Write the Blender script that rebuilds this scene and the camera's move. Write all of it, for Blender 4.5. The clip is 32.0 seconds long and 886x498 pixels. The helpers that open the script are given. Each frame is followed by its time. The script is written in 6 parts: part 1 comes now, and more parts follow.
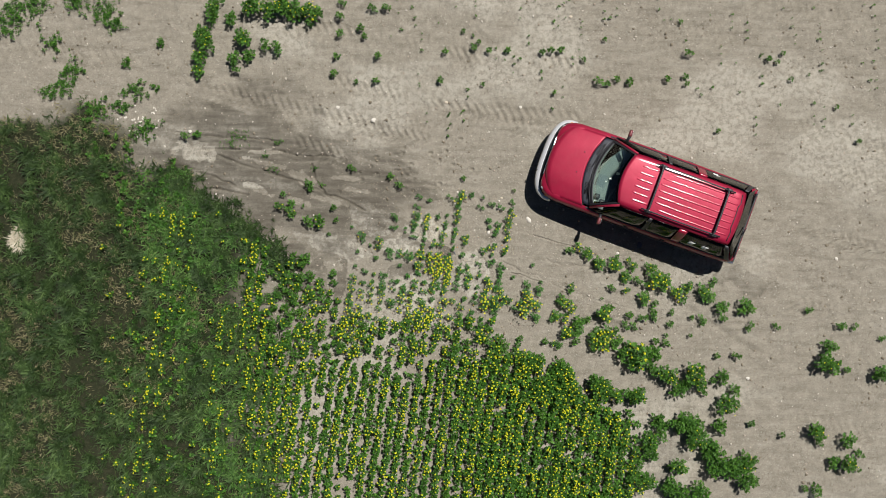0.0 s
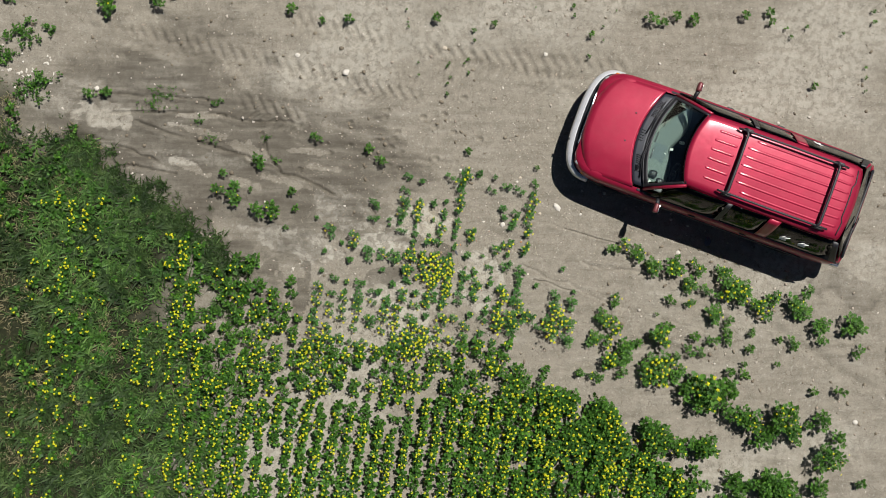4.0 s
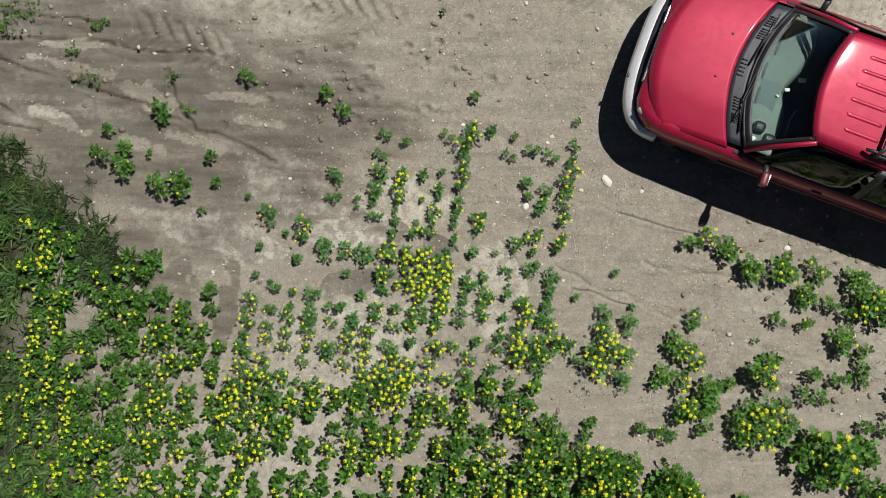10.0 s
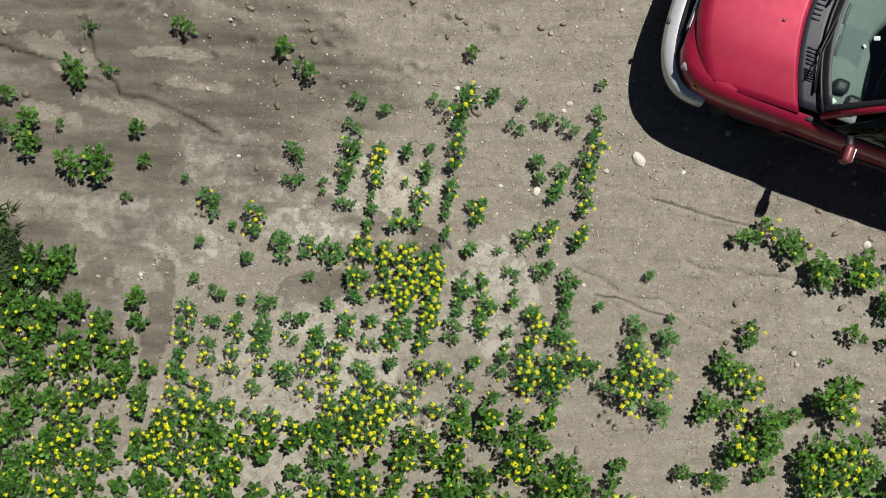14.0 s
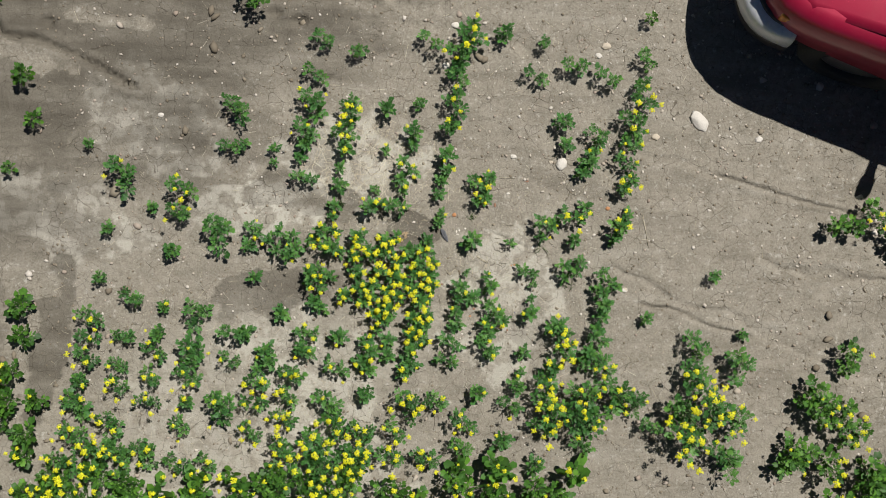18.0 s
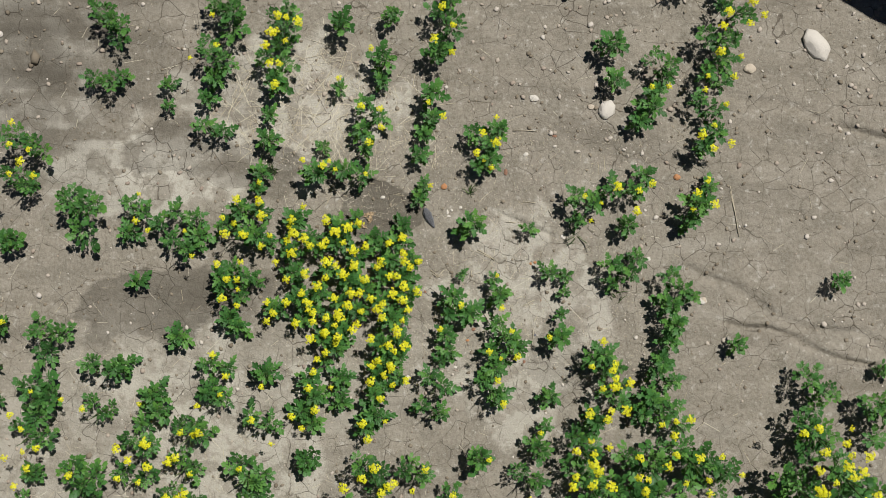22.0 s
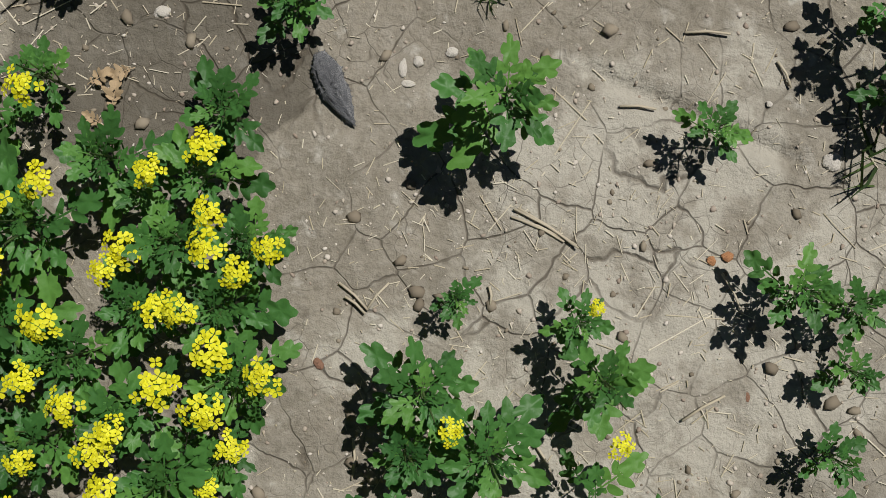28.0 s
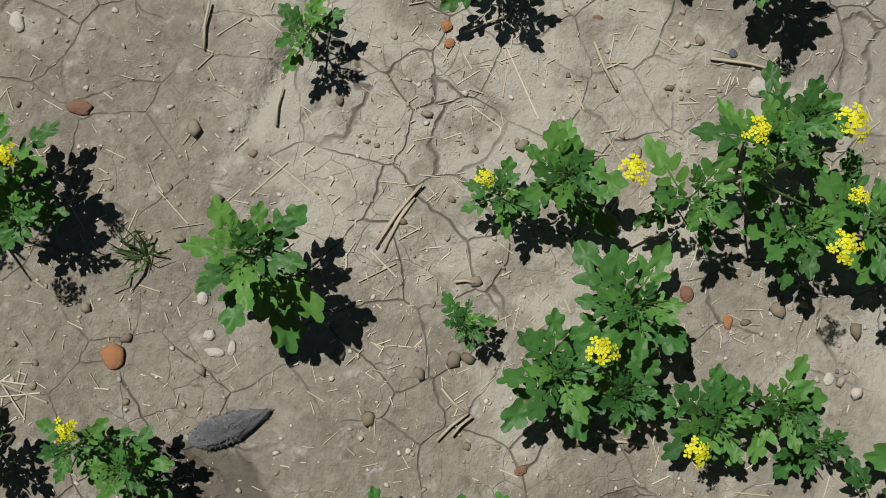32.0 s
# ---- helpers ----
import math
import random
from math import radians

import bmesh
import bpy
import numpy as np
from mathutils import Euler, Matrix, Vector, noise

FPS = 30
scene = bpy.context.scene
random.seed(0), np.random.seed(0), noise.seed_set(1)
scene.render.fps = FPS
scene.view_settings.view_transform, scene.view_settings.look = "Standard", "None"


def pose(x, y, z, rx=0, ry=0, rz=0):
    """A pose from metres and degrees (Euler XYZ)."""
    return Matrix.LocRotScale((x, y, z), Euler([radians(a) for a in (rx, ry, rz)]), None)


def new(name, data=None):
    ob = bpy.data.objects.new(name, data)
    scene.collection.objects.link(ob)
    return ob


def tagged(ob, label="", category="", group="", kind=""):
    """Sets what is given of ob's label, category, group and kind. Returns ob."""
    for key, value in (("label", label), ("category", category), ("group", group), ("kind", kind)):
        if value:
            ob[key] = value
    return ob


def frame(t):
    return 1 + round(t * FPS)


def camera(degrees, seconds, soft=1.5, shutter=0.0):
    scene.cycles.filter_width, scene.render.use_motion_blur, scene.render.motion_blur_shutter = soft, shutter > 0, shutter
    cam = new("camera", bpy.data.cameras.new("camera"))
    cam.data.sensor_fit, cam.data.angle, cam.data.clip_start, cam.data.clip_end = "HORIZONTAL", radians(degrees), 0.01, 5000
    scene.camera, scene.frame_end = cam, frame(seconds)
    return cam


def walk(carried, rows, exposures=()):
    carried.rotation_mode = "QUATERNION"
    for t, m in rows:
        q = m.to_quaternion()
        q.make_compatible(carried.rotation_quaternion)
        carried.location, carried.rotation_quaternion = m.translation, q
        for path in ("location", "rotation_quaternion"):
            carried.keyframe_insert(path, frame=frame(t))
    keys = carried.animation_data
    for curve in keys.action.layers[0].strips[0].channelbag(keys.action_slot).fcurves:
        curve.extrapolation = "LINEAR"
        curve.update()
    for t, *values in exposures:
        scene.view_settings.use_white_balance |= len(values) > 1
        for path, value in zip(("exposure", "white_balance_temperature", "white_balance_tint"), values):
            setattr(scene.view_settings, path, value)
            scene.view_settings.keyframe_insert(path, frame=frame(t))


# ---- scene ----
cam = camera(43.81, 32.0, soft=0.65)
# seconds, x, y, height, turn about the vertical; the camera looks straight down
PATH = [
    (0, -0.4403, 0.1160, 24.5283, -0.000),
    (0.5, -0.4331, 0.1146, 23.5946, -0.011),
    (1, -0.4324, 0.1038, 22.6850, -0.019),
    (1.5, -0.4600, 0.0784, 21.8106, 0.029),
    (2, -0.4106, 0.0433, 20.9734, 0.032),
    (2.5, -0.3854, 0.0545, 20.1935, 0.026),
    (3, -0.3881, 0.0831, 19.4205, 0.006),
    (3.5, -0.4124, 0.0894, 18.7205, -0.061),
    (5.5, -0.3603, 0.0803, 16.2120, -0.137),
    (6, -0.3621, 0.0822, 15.6419, -0.148),
    (6.5, -0.3653, 0.0741, 15.1317, -0.131),
    (7, -0.3651, 0.0601, 14.6435, -0.117),
    (7.5, -0.3726, 0.0443, 14.1666, -0.191),
    (8, -0.3506, 0.0485, 13.7209, -0.098),
    (8.5, -0.3428, 0.0430, 13.2896, -0.160),
    (9, -0.3318, 0.0289, 12.8890, -0.127),
    (9.5, -0.3421, 0.0217, 12.4891, -0.142),
    (10, -0.3361, 0.0211, 12.1233, -0.064),
    (10.5, -0.3302, 0.0225, 11.7871, -0.078),
    (11, -0.3127, 0.0221, 11.4567, -0.072),
    (11.5, -0.2990, 0.0030, 11.1367, -0.081),
    (12, -0.2762, -0.0005, 10.8484, -0.013),
    (12.5, -0.2699, 0.0043, 10.5213, -0.042),
    (13, -0.2555, -0.0003, 10.2280, 0.079),
    (13.5, -0.2386, -0.0078, 9.9273, -0.042),
    (14, -0.2390, -0.0127, 9.5896, -0.029),
    (14.5, -0.2293, -0.0111, 9.2963, 0.007),
    (16.5, -0.2083, -0.0383, 8.0514, 0.067),
    (17, -0.2006, -0.0486, 7.7405, 0.095),
    (17.5, -0.1945, -0.0559, 7.4391, 0.111),
    (18, -0.1915, -0.0644, 7.1349, 0.162),
    (18.5, -0.2007, -0.0731, 6.8330, 0.209),
    (19, -0.1907, -0.0788, 6.5265, 0.171),
    (19.5, -0.1981, -0.0808, 6.2198, 0.163),
    (20, -0.1633, -0.0861, 5.9162, 0.123),
    (20.5, -0.1351, -0.0991, 5.6200, 0.229),
    (21, -0.1256, -0.1041, 5.3099, 0.306),
    (21.5, -0.1251, -0.1080, 5.0036, 0.215),
    (22, -0.1224, -0.1092, 4.7015, 0.222),
    (22.5, -0.1307, -0.1132, 4.4019, 0.250),
    (23, -0.1328, -0.1095, 4.1084, 0.342),
    (23.5, -0.1320, -0.1124, 3.7974, 0.450),
    (24, -0.1237, -0.1183, 3.4967, 0.495),
    (24.5, -0.1111, -0.1302, 3.1888, 0.546),
    (26.5, -0.1117, -0.1063, 1.9672, 0.750),
    (27, -0.0953, -0.1238, 1.6504, 0.848),
    (27.5, -0.0724, -0.1366, 1.3743, 0.593),
    (28, -0.0560, -0.1590, 1.2669, 0.521),
    (28.5, -0.0505, -0.1453, 1.1843, 0.557),
    (29, -0.0450, -0.1141, 1.1564, 0.669),
    (29.5, -0.0569, -0.1047, 1.1486, 0.699),
    (29.8, -0.0534, -0.1051, 1.1498, 0.399),
    (30, -0.0510, -0.1053, 1.1505, -5.439),
    (30.5, -0.0112, -0.1107, 1.1575, -24.486),
    (31, 0.0100, -0.1173, 1.1628, -44.850),
    (31.5, 0.0196, -0.1432, 1.1735, -63.803),
    (32, 0.0312, -0.1851, 1.1868, -84.282),
]
walk(cam, [(t, pose(x, y, z, 0, 0, turn)) for t, x, y, z, turn in PATH], exposures=[(0, 0.10), (9, 0.10), (19, 0.06), (22, -0.06), (24, -0.08), (28, -0.18), (32, -0.22)])

# ---- sky and sun ----
SUN_EL, SUN_AZ = radians(65.2), radians(47)   # height; direction to the sun, from +x towards +y
world = bpy.data.worlds.new("world")
scene.world = world
world.use_nodes = True
wn = world.node_tree
sky = wn.nodes.new("ShaderNodeTexSky")
sky.sky_type, sky.sun_disc, sky.sun_elevation, sky.sun_rotation = "NISHITA", False, SUN_EL, math.pi / 2 - SUN_AZ
sky.air_density, sky.dust_density, sky.ozone_density = 0.5, 0.2, 1.0   # clear dry air
bg = wn.nodes["Background"]
bg.inputs["Strength"].default_value = 0.029
wn.links.new(sky.outputs[0], bg.inputs[0])
sun = new("sun", bpy.data.lights.new("sun", "SUN"))
sun.data.energy, sun.data.angle, sun.data.color = 5.0, radians(0.53), (1.0, 0.97, 0.92)
sun_dir = Vector((math.cos(SUN_EL) * math.cos(SUN_AZ), math.cos(SUN_EL) * math.sin(SUN_AZ), math.sin(SUN_EL)))
sun.matrix_world = Matrix.Translation((20, 30, 60)) @ (-sun_dir).to_track_quat("-Z", "Y").to_matrix().to_4x4()

# ---- materials ----
class Nodes:
    """A node material under construction."""

    def __init__(self, name):
        self.m = bpy.data.materials.new(name)
        self.m.use_nodes = True
        self.t = self.m.node_tree
        self.bsdf = self.t.nodes["Principled BSDF"]

    def put(self, kind, **ins):
        n = self.t.nodes.new("ShaderNode" + kind)
        for key, v in ins.items():
            self.feed(n, key, v)
        return n

    def feed(self, n, key, v):
        sock = n.inputs[int(key[1:])] if key[0] == "i" and key[1:].isdigit() else n.inputs[key.replace("_", " ")]
        if isinstance(v, bpy.types.NodeSocket):
            self.t.links.new(v, sock)
        else:
            sock.default_value = v

    def coords(self):
        return self.put("TexCoord").outputs["Object"]

    def world(self):
        return self.put("NewGeometry").outputs["Position"]

    def noise(self, scale, detail=4.0, rough=0.55, vector=None, distort=0.0):
        n = self.put("TexNoise", Scale=scale, Detail=detail, Roughness=rough, Distortion=distort)
        if vector:
            self.feed(n, "Vector", vector)
        return n.outputs["Fac"]

    def ramp(self, fac, *stops):
        n = self.put("ValToRGB", Fac=fac)
        e = n.color_ramp.elements
        while len(e) < len(stops):
            e.new(0.5)
        for el, (pos, c) in zip(e, stops):
            el.position, el.color = pos, (*c, 1) if len(c) == 3 else c
        return n.outputs["Color"]

    def mix(self, fac, a, b, how="MIX"):
        n = self.t.nodes.new("ShaderNodeMix")
        n.data_type, n.blend_type = "RGBA", how
        for sock, v in ((n.inputs[0], fac), (n.inputs[6], a), (n.inputs[7], b)):
            if isinstance(v, bpy.types.NodeSocket):
                self.t.links.new(v, sock)
            else:
                sock.default_value = (*v, 1) if isinstance(v, tuple) and len(v) == 3 else v
        return n.outputs[2]

    def math(self, op, a, b=0.0, c=0.0):
        n = self.t.nodes.new("ShaderNodeMath")
        n.operation = op
        for sock, v in zip(n.inputs, (a, b, c)):
            if isinstance(v, bpy.types.NodeSocket):
                self.t.links.new(v, sock)
            else:
                sock.default_value = v
        return n.outputs[0]

    def attr(self, name):
        n = self.put("Attribute")
        n.attribute_name = name
        return n.outputs["Fac"]

    def bump(self, height, strength=0.5, distance=0.01, normal=None):
        n = self.put("Bump", Strength=strength, Distance=distance, Height=height)
        if normal:
            self.feed(n, "Normal", normal)
        return n.outputs["Normal"]

    def done(self, **ins):
        for key, v in ins.items():
            if isinstance(v, tuple) and len(v) == 3:
                v = (*v, 1)
            self.feed(self.bsdf, key, v)
        return self.m


def plain(name, colour, rough=0.6, metal=0.0, spread=0.15, scale=30.0, bump=0.0, **more):
    n = Nodes(name)
    f = n.noise(scale, 5.0)
    lo, hi = tuple(c * (1 - spread) for c in colour), tuple(min(1, c * (1 + spread)) for c in colour)
    col = n.ramp(f, (0.3, lo), (0.7, hi))
    if bump:
        more["Normal"] = n.bump(n.noise(scale * 3, 4.0), 0.6, bump)
    return n.done(Base_Color=col, Roughness=rough, Metallic=metal, **more)


def leafy(name, dark, mid, light, source, rough=0.5, lucent=0.3, patchy=0.0, patch=2.4):
    """Living leaf: hue by piece, fine veins, some light through the blade."""
    n = Nodes(name)
    if source == "object":
        r = n.put("ObjectInfo").outputs["Random"]
    else:
        r = n.put("NewGeometry").outputs["Random Per Island"]
    base = n.ramp(r, (0.0, dark), (0.5, mid), (1.0, light))
    pos = n.world()
    mottled = n.mix(n.math("MULTIPLY", n.noise(35, 4, vector=pos), 0.55), base, dark)
    col = n.mix(n.math("MULTIPLY", n.noise(5, 2, vector=pos), 0.35), mottled, light)
    if patchy:
        col = n.mix(n.math("MULTIPLY", n.ramp(n.noise(patch, 6, 0.7, pos), (0.42, (0, 0, 0)), (0.62, (1, 1, 1))), patchy), col, dark)
    n.done(Base_Color=col, Roughness=rough, Normal=n.bump(n.noise(160, 3, vector=pos), 0.35, 0.002))
    n.bsdf.inputs["Specular IOR Level"].default_value = 0.22
    tr = n.put("BsdfTranslucent", Color=n.mix(0.5, col, (0.30, 0.50, 0.05) if name[0] != "y" else (0.85, 0.75, 0.02)))
    ms = n.put("MixShader", Fac=lucent)
    out = n.t.nodes["Material Output"]
    n.t.links.new(n.bsdf.outputs[0], ms.inputs[1])
    n.t.links.new(tr.outputs[0], ms.inputs[2])
    n.t.links.new(ms.outputs[0], out.inputs[0])
    return n.m


def soil():
    """Dried silty loam: pale crust, damp stains, fine grit, crumbs and painted dark hair cracks."""
    n = Nodes("dry_silty_soil")
    p = n.world()
    big, mid, fine = n.noise(0.9, 5, 0.6, p), n.noise(7, 6, 0.62, p), n.noise(70, 6, 0.7, p)
    grit = n.noise(420, 3, 0.7, p)
    base = n.ramp(mid, (0.28, (0.177, 0.160, 0.127)), (0.52, (0.247, 0.220, 0.176)), (0.75, (0.311, 0.281, 0.232)))
    base = n.mix(n.math("MULTIPLY", big, 0.45), base, (0.212, 0.193, 0.155))
    base = n.mix(n.ramp(fine, (0.45, (0, 0, 0)), (0.70, (0.5, 0.5, 0.5))), base, (0.368, 0.341, 0.293))
    base = n.mix(n.ramp(fine, (0.28, (0.5, 0.5, 0.5)), (0.45, (0, 0, 0))), base, (0.123, 0.108, 0.085))
    base = n.mix(n.ramp(grit, (0.2, (0.4, 0.4, 0.4)), (0.42, (0, 0, 0))), base, (0.111, 0.098, 0.079))
    turned = n.put("Mapping", Vector=p, Rotation=(0, 0, radians(17)), Scale=(1.017, 6.215, 1.153))
    streak = n.noise(1.3, 3, 0.55, turned.outputs[0])
    base = n.mix(n.ramp(streak, (0.30, (0.5, 0.5, 0.5)), (0.46, (0, 0, 0))), base, (0.141, 0.125, 0.099))
    base = n.mix(n.ramp(streak, (0.56, (0, 0, 0)), (0.74, (0.5, 0.5, 0.5))), base, (0.340, 0.316, 0.268))
    speck = n.noise(24, 3, 0.75, p)
    base = n.mix(n.ramp(speck, (0.58, (0, 0, 0)), (0.72, (0.85, 0.85, 0.85))), base, (0.415, 0.394, 0.347))
    base = n.mix(n.ramp(speck, (0.26, (0.75, 0.75, 0.75)), (0.41, (0, 0, 0))), base, (0.109, 0.095, 0.074))
    crust = n.math("ADD", 0.25, n.math("MULTIPLY", 0.75, n.ramp(n.noise(10, 7, 0.66, p), (0.45, (0, 0, 0)), (0.53, (1, 1, 1)))))
    pale = n.math("MULTIPLY", n.attr("pale"), crust)
    base = n.mix(pale, base, (0.450, 0.425, 0.365))
    ragged = n.math("SUBTRACT", n.noise(7, 8, 0.66, p), 0.5)
    wet = n.math("ADD", n.attr("damp"), n.math("MULTIPLY", ragged, 0.55))
    damp = n.math("MULTIPLY", n.ramp(wet, (0.20, (0, 0, 0)), (0.30, (0.38, 0.38, 0.38)), (0.46, (0.5, 0.5, 0.5)), (0.56, (1, 1, 1))), n.math("MULTIPLY", n.ramp(n.attr("damp"), (0.03, (0, 0, 0)), (0.15, (0.55, 0.55, 0.55)), (0.8, (1, 1, 1))), n.ramp(streak, (0.35, (1, 1, 1)), (0.68, (0.62, 0.62, 0.62)))))
    base = n.mix(n.math("MULTIPLY", damp, 0.9), base, (0.082, 0.072, 0.056))
    # ground under the grass painted near-black, standing for shade between the blades
    grass_shade = n.attr("grass_shade")
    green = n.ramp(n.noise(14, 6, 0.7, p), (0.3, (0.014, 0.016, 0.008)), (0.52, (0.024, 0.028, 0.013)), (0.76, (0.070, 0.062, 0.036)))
    base = n.mix(grass_shade, base, green)
    # crack lines darkened in the colour for deep soil and shaded gaps, plus bump
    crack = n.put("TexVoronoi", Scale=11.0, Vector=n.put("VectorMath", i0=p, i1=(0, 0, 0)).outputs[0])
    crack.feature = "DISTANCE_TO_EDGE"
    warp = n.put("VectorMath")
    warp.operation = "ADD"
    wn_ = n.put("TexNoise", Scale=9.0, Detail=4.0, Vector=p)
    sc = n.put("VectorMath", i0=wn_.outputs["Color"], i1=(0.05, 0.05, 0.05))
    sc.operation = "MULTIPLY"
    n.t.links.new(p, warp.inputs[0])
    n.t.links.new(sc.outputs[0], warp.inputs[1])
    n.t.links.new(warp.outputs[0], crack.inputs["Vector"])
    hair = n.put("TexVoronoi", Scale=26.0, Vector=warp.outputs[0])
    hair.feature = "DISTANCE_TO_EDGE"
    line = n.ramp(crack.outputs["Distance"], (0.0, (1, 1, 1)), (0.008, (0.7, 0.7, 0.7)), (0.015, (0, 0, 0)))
    gate = n.math("MULTIPLY", n.ramp(n.noise(3.4, 5, 0.65, p), (0.41, (0, 0, 0)), (0.56, (1, 1, 1))), n.math("SUBTRACT", 1.0, grass_shade))
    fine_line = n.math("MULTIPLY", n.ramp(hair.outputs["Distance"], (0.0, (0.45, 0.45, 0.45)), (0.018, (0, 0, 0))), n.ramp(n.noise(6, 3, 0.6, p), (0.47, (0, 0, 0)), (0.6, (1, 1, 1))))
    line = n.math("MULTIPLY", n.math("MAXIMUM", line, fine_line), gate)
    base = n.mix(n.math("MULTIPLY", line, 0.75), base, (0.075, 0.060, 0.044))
    h = n.math("ADD", n.math("MULTIPLY", fine, 0.7), n.math("MULTIPLY", n.noise(190, 3, 0.6, p), 0.25))
    h = n.math("SUBTRACT", n.math("ADD", h, n.math("MULTIPLY", n.noise(26, 5, 0.6, p), 0.9)), n.math("MULTIPLY", line, 0.6))
    rough = n.math("SUBTRACT", 0.95, n.math("MULTIPLY", damp, 0.22))
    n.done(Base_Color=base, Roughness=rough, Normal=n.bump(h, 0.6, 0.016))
    n.bsdf.inputs["Specular IOR Level"].default_value = 0.2
    return n.m


SOIL = soil()
LEAF = leafy("mustard_leaf", (0.012, 0.056, 0.017), (0.044, 0.150, 0.036), (0.120, 0.272, 0.050), "object", 0.46, 0.11)
LEAF_MANY = leafy("mustard_leaf_crop", (0.006, 0.028, 0.006), (0.046, 0.150, 0.024), (0.150, 0.330, 0.040), "island", 0.5, 0.10, 0.55, 7.0)
GRASS = leafy("grass_blade", (0.006, 0.016, 0.005), (0.024, 0.062, 0.016), (0.13, 0.20, 0.06), "island", 0.6, 0.12, 0.7)
GRASS_FRESH = leafy("fresh_grass_blade", (0.018, 0.055, 0.012), (0.060, 0.150, 0.030), (0.17, 0.29, 0.07), "island", 0.55, 0.15, 0.6)
GRASS_DRY = leafy("bleached_grass_blade", (0.12, 0.10, 0.05), (0.22, 0.19, 0.10), (0.36, 0.32, 0.2), "island", 0.7, 0.2)
PETAL = leafy("yellow_petal", (0.52, 0.49, 0.004), (0.78, 0.76, 0.012), (0.92, 0.91, 0.07), "island", 0.55, 0.25)
STEM = plain("plant_stem", (0.075, 0.125, 0.035), 0.5, 0, 0.3, 40)
STRAW = leafy("bleached_straw", (0.34, 0.28, 0.19), (0.52, 0.46, 0.35), (0.70, 0.65, 0.54), "island", 0.65, 0.1)
PEBBLE = leafy("mixed_pebble", (0.20, 0.14, 0.10), (0.42, 0.36, 0.29), (0.66, 0.62, 0.56), "island", 0.8, 0.0)
CLOD = leafy("soil_crumb", (0.14, 0.115, 0.085), (0.21, 0.175, 0.13), (0.29, 0.25, 0.19), "island", 0.95, 0.0)

# ---- helpers for building ----
def link_mesh(name, me, material, parent=None, label="", m=None):
    if material and not me.materials:
        me.materials.append(material)
    ob = new(name, me)
    if parent:
        ob.parent = parent
    if m is not None:
        ob.matrix_basis = m
    if label:
        tagged(ob, label)
    return ob


def smooth(me, on=True):
    me.polygons.foreach_set("use_smooth", [on] * len(me.polygons))
    return me


def part(name, bm, material, parent=None, label="", m=None, flat=False):
    """Links a bmesh as one mesh object under a thing or a part."""
    me = bpy.data.meshes.new(name)
    bm.to_mesh(me)
    bm.free()
    smooth(me, not flat)
    return link_mesh(name, me, material, parent, label, m)


def hash2(i, j, seed):
    v = np.sin(i * 127.1 + j * 311.7 + seed * 74.7) * 43758.5453
    return v - np.floor(v)


def vnoise(x, y, seed=0):
    i, j = np.floor(x), np.floor(y)
    u, v = x - i, y - j
    u, v = u * u * (3 - 2 * u), v * v * (3 - 2 * v)
    a, b = hash2(i, j, seed), hash2(i + 1, j, seed)
    c, d = hash2(i, j + 1, seed), hash2(i + 1, j + 1, seed)
    return (a * (1 - u) + b * u) * (1 - v) + (c * (1 - u) + d * u) * v


def fbm(x, y, seed=0, octaves=4):
    total, amp = np.zeros_like(x), 0.5
    for k in range(octaves):
        total += amp * vnoise(x * 2 ** k, y * 2 ** k, seed + k)
        amp *= 0.5
    return total / (1 - 0.5 ** octaves)


def step(v, lo, hi):
    t = np.clip((v - lo) / (hi - lo), 0, 1)
    return t * t * (3 - 2 * t)


def segment(x, y, x0, y0, x1, y1):
    """Distance from a segment, and how far along it (0 to 1)."""
    dx, dy = x1 - x0, y1 - y0
    t = np.clip(((x - x0) * dx + (y - y0) * dy) / (dx * dx + dy * dy), 0, 1)
    return np.hypot(x - x0 - t * dx, y - y0 - t * dy), t


def blot(x, y, cx, cy, a, b, turn, seed=5, ragged=0.55):
    """A ragged stain: 1 inside an ellipse, 0 outside."""
    c, s = math.cos(radians(turn)), math.sin(radians(turn))
    u, v = ((x - cx) * c + (y - cy) * s) / a, (-(x - cx) * s + (y - cy) * c) / b
    k = 2.2 / max(a, b) if max(a, b) > 0.6 else 5.0
    return 1 - step(np.hypot(u, v) + ragged * (fbm(x * k * 1.4, y * k * 1.4, seed, 6) - 0.5) * 2, 0.86, 1.04)


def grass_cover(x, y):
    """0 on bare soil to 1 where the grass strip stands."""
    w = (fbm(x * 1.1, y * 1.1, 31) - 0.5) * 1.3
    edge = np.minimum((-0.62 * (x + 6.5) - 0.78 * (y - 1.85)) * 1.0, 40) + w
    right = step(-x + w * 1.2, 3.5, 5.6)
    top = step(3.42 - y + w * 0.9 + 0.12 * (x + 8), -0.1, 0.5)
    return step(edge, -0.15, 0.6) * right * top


def inside(x, y, outline):
    """Distance within (+) or outside (-) an outline on the ground."""
    near, odd = np.full_like(x, 1e9), np.zeros(x.shape, bool)
    for (x0, y0), (x1, y1) in zip(outline, outline[1:] + outline[:1]):
        near = np.minimum(near, segment(x, y, x0, y0, x1, y1)[0])
        cross = (y0 > y) != (y1 > y)
        odd ^= cross & (x < (x1 - x0) * (y - y0) / ((y1 - y0) or 1e-9) + x0)
    return np.where(odd, near, -near)


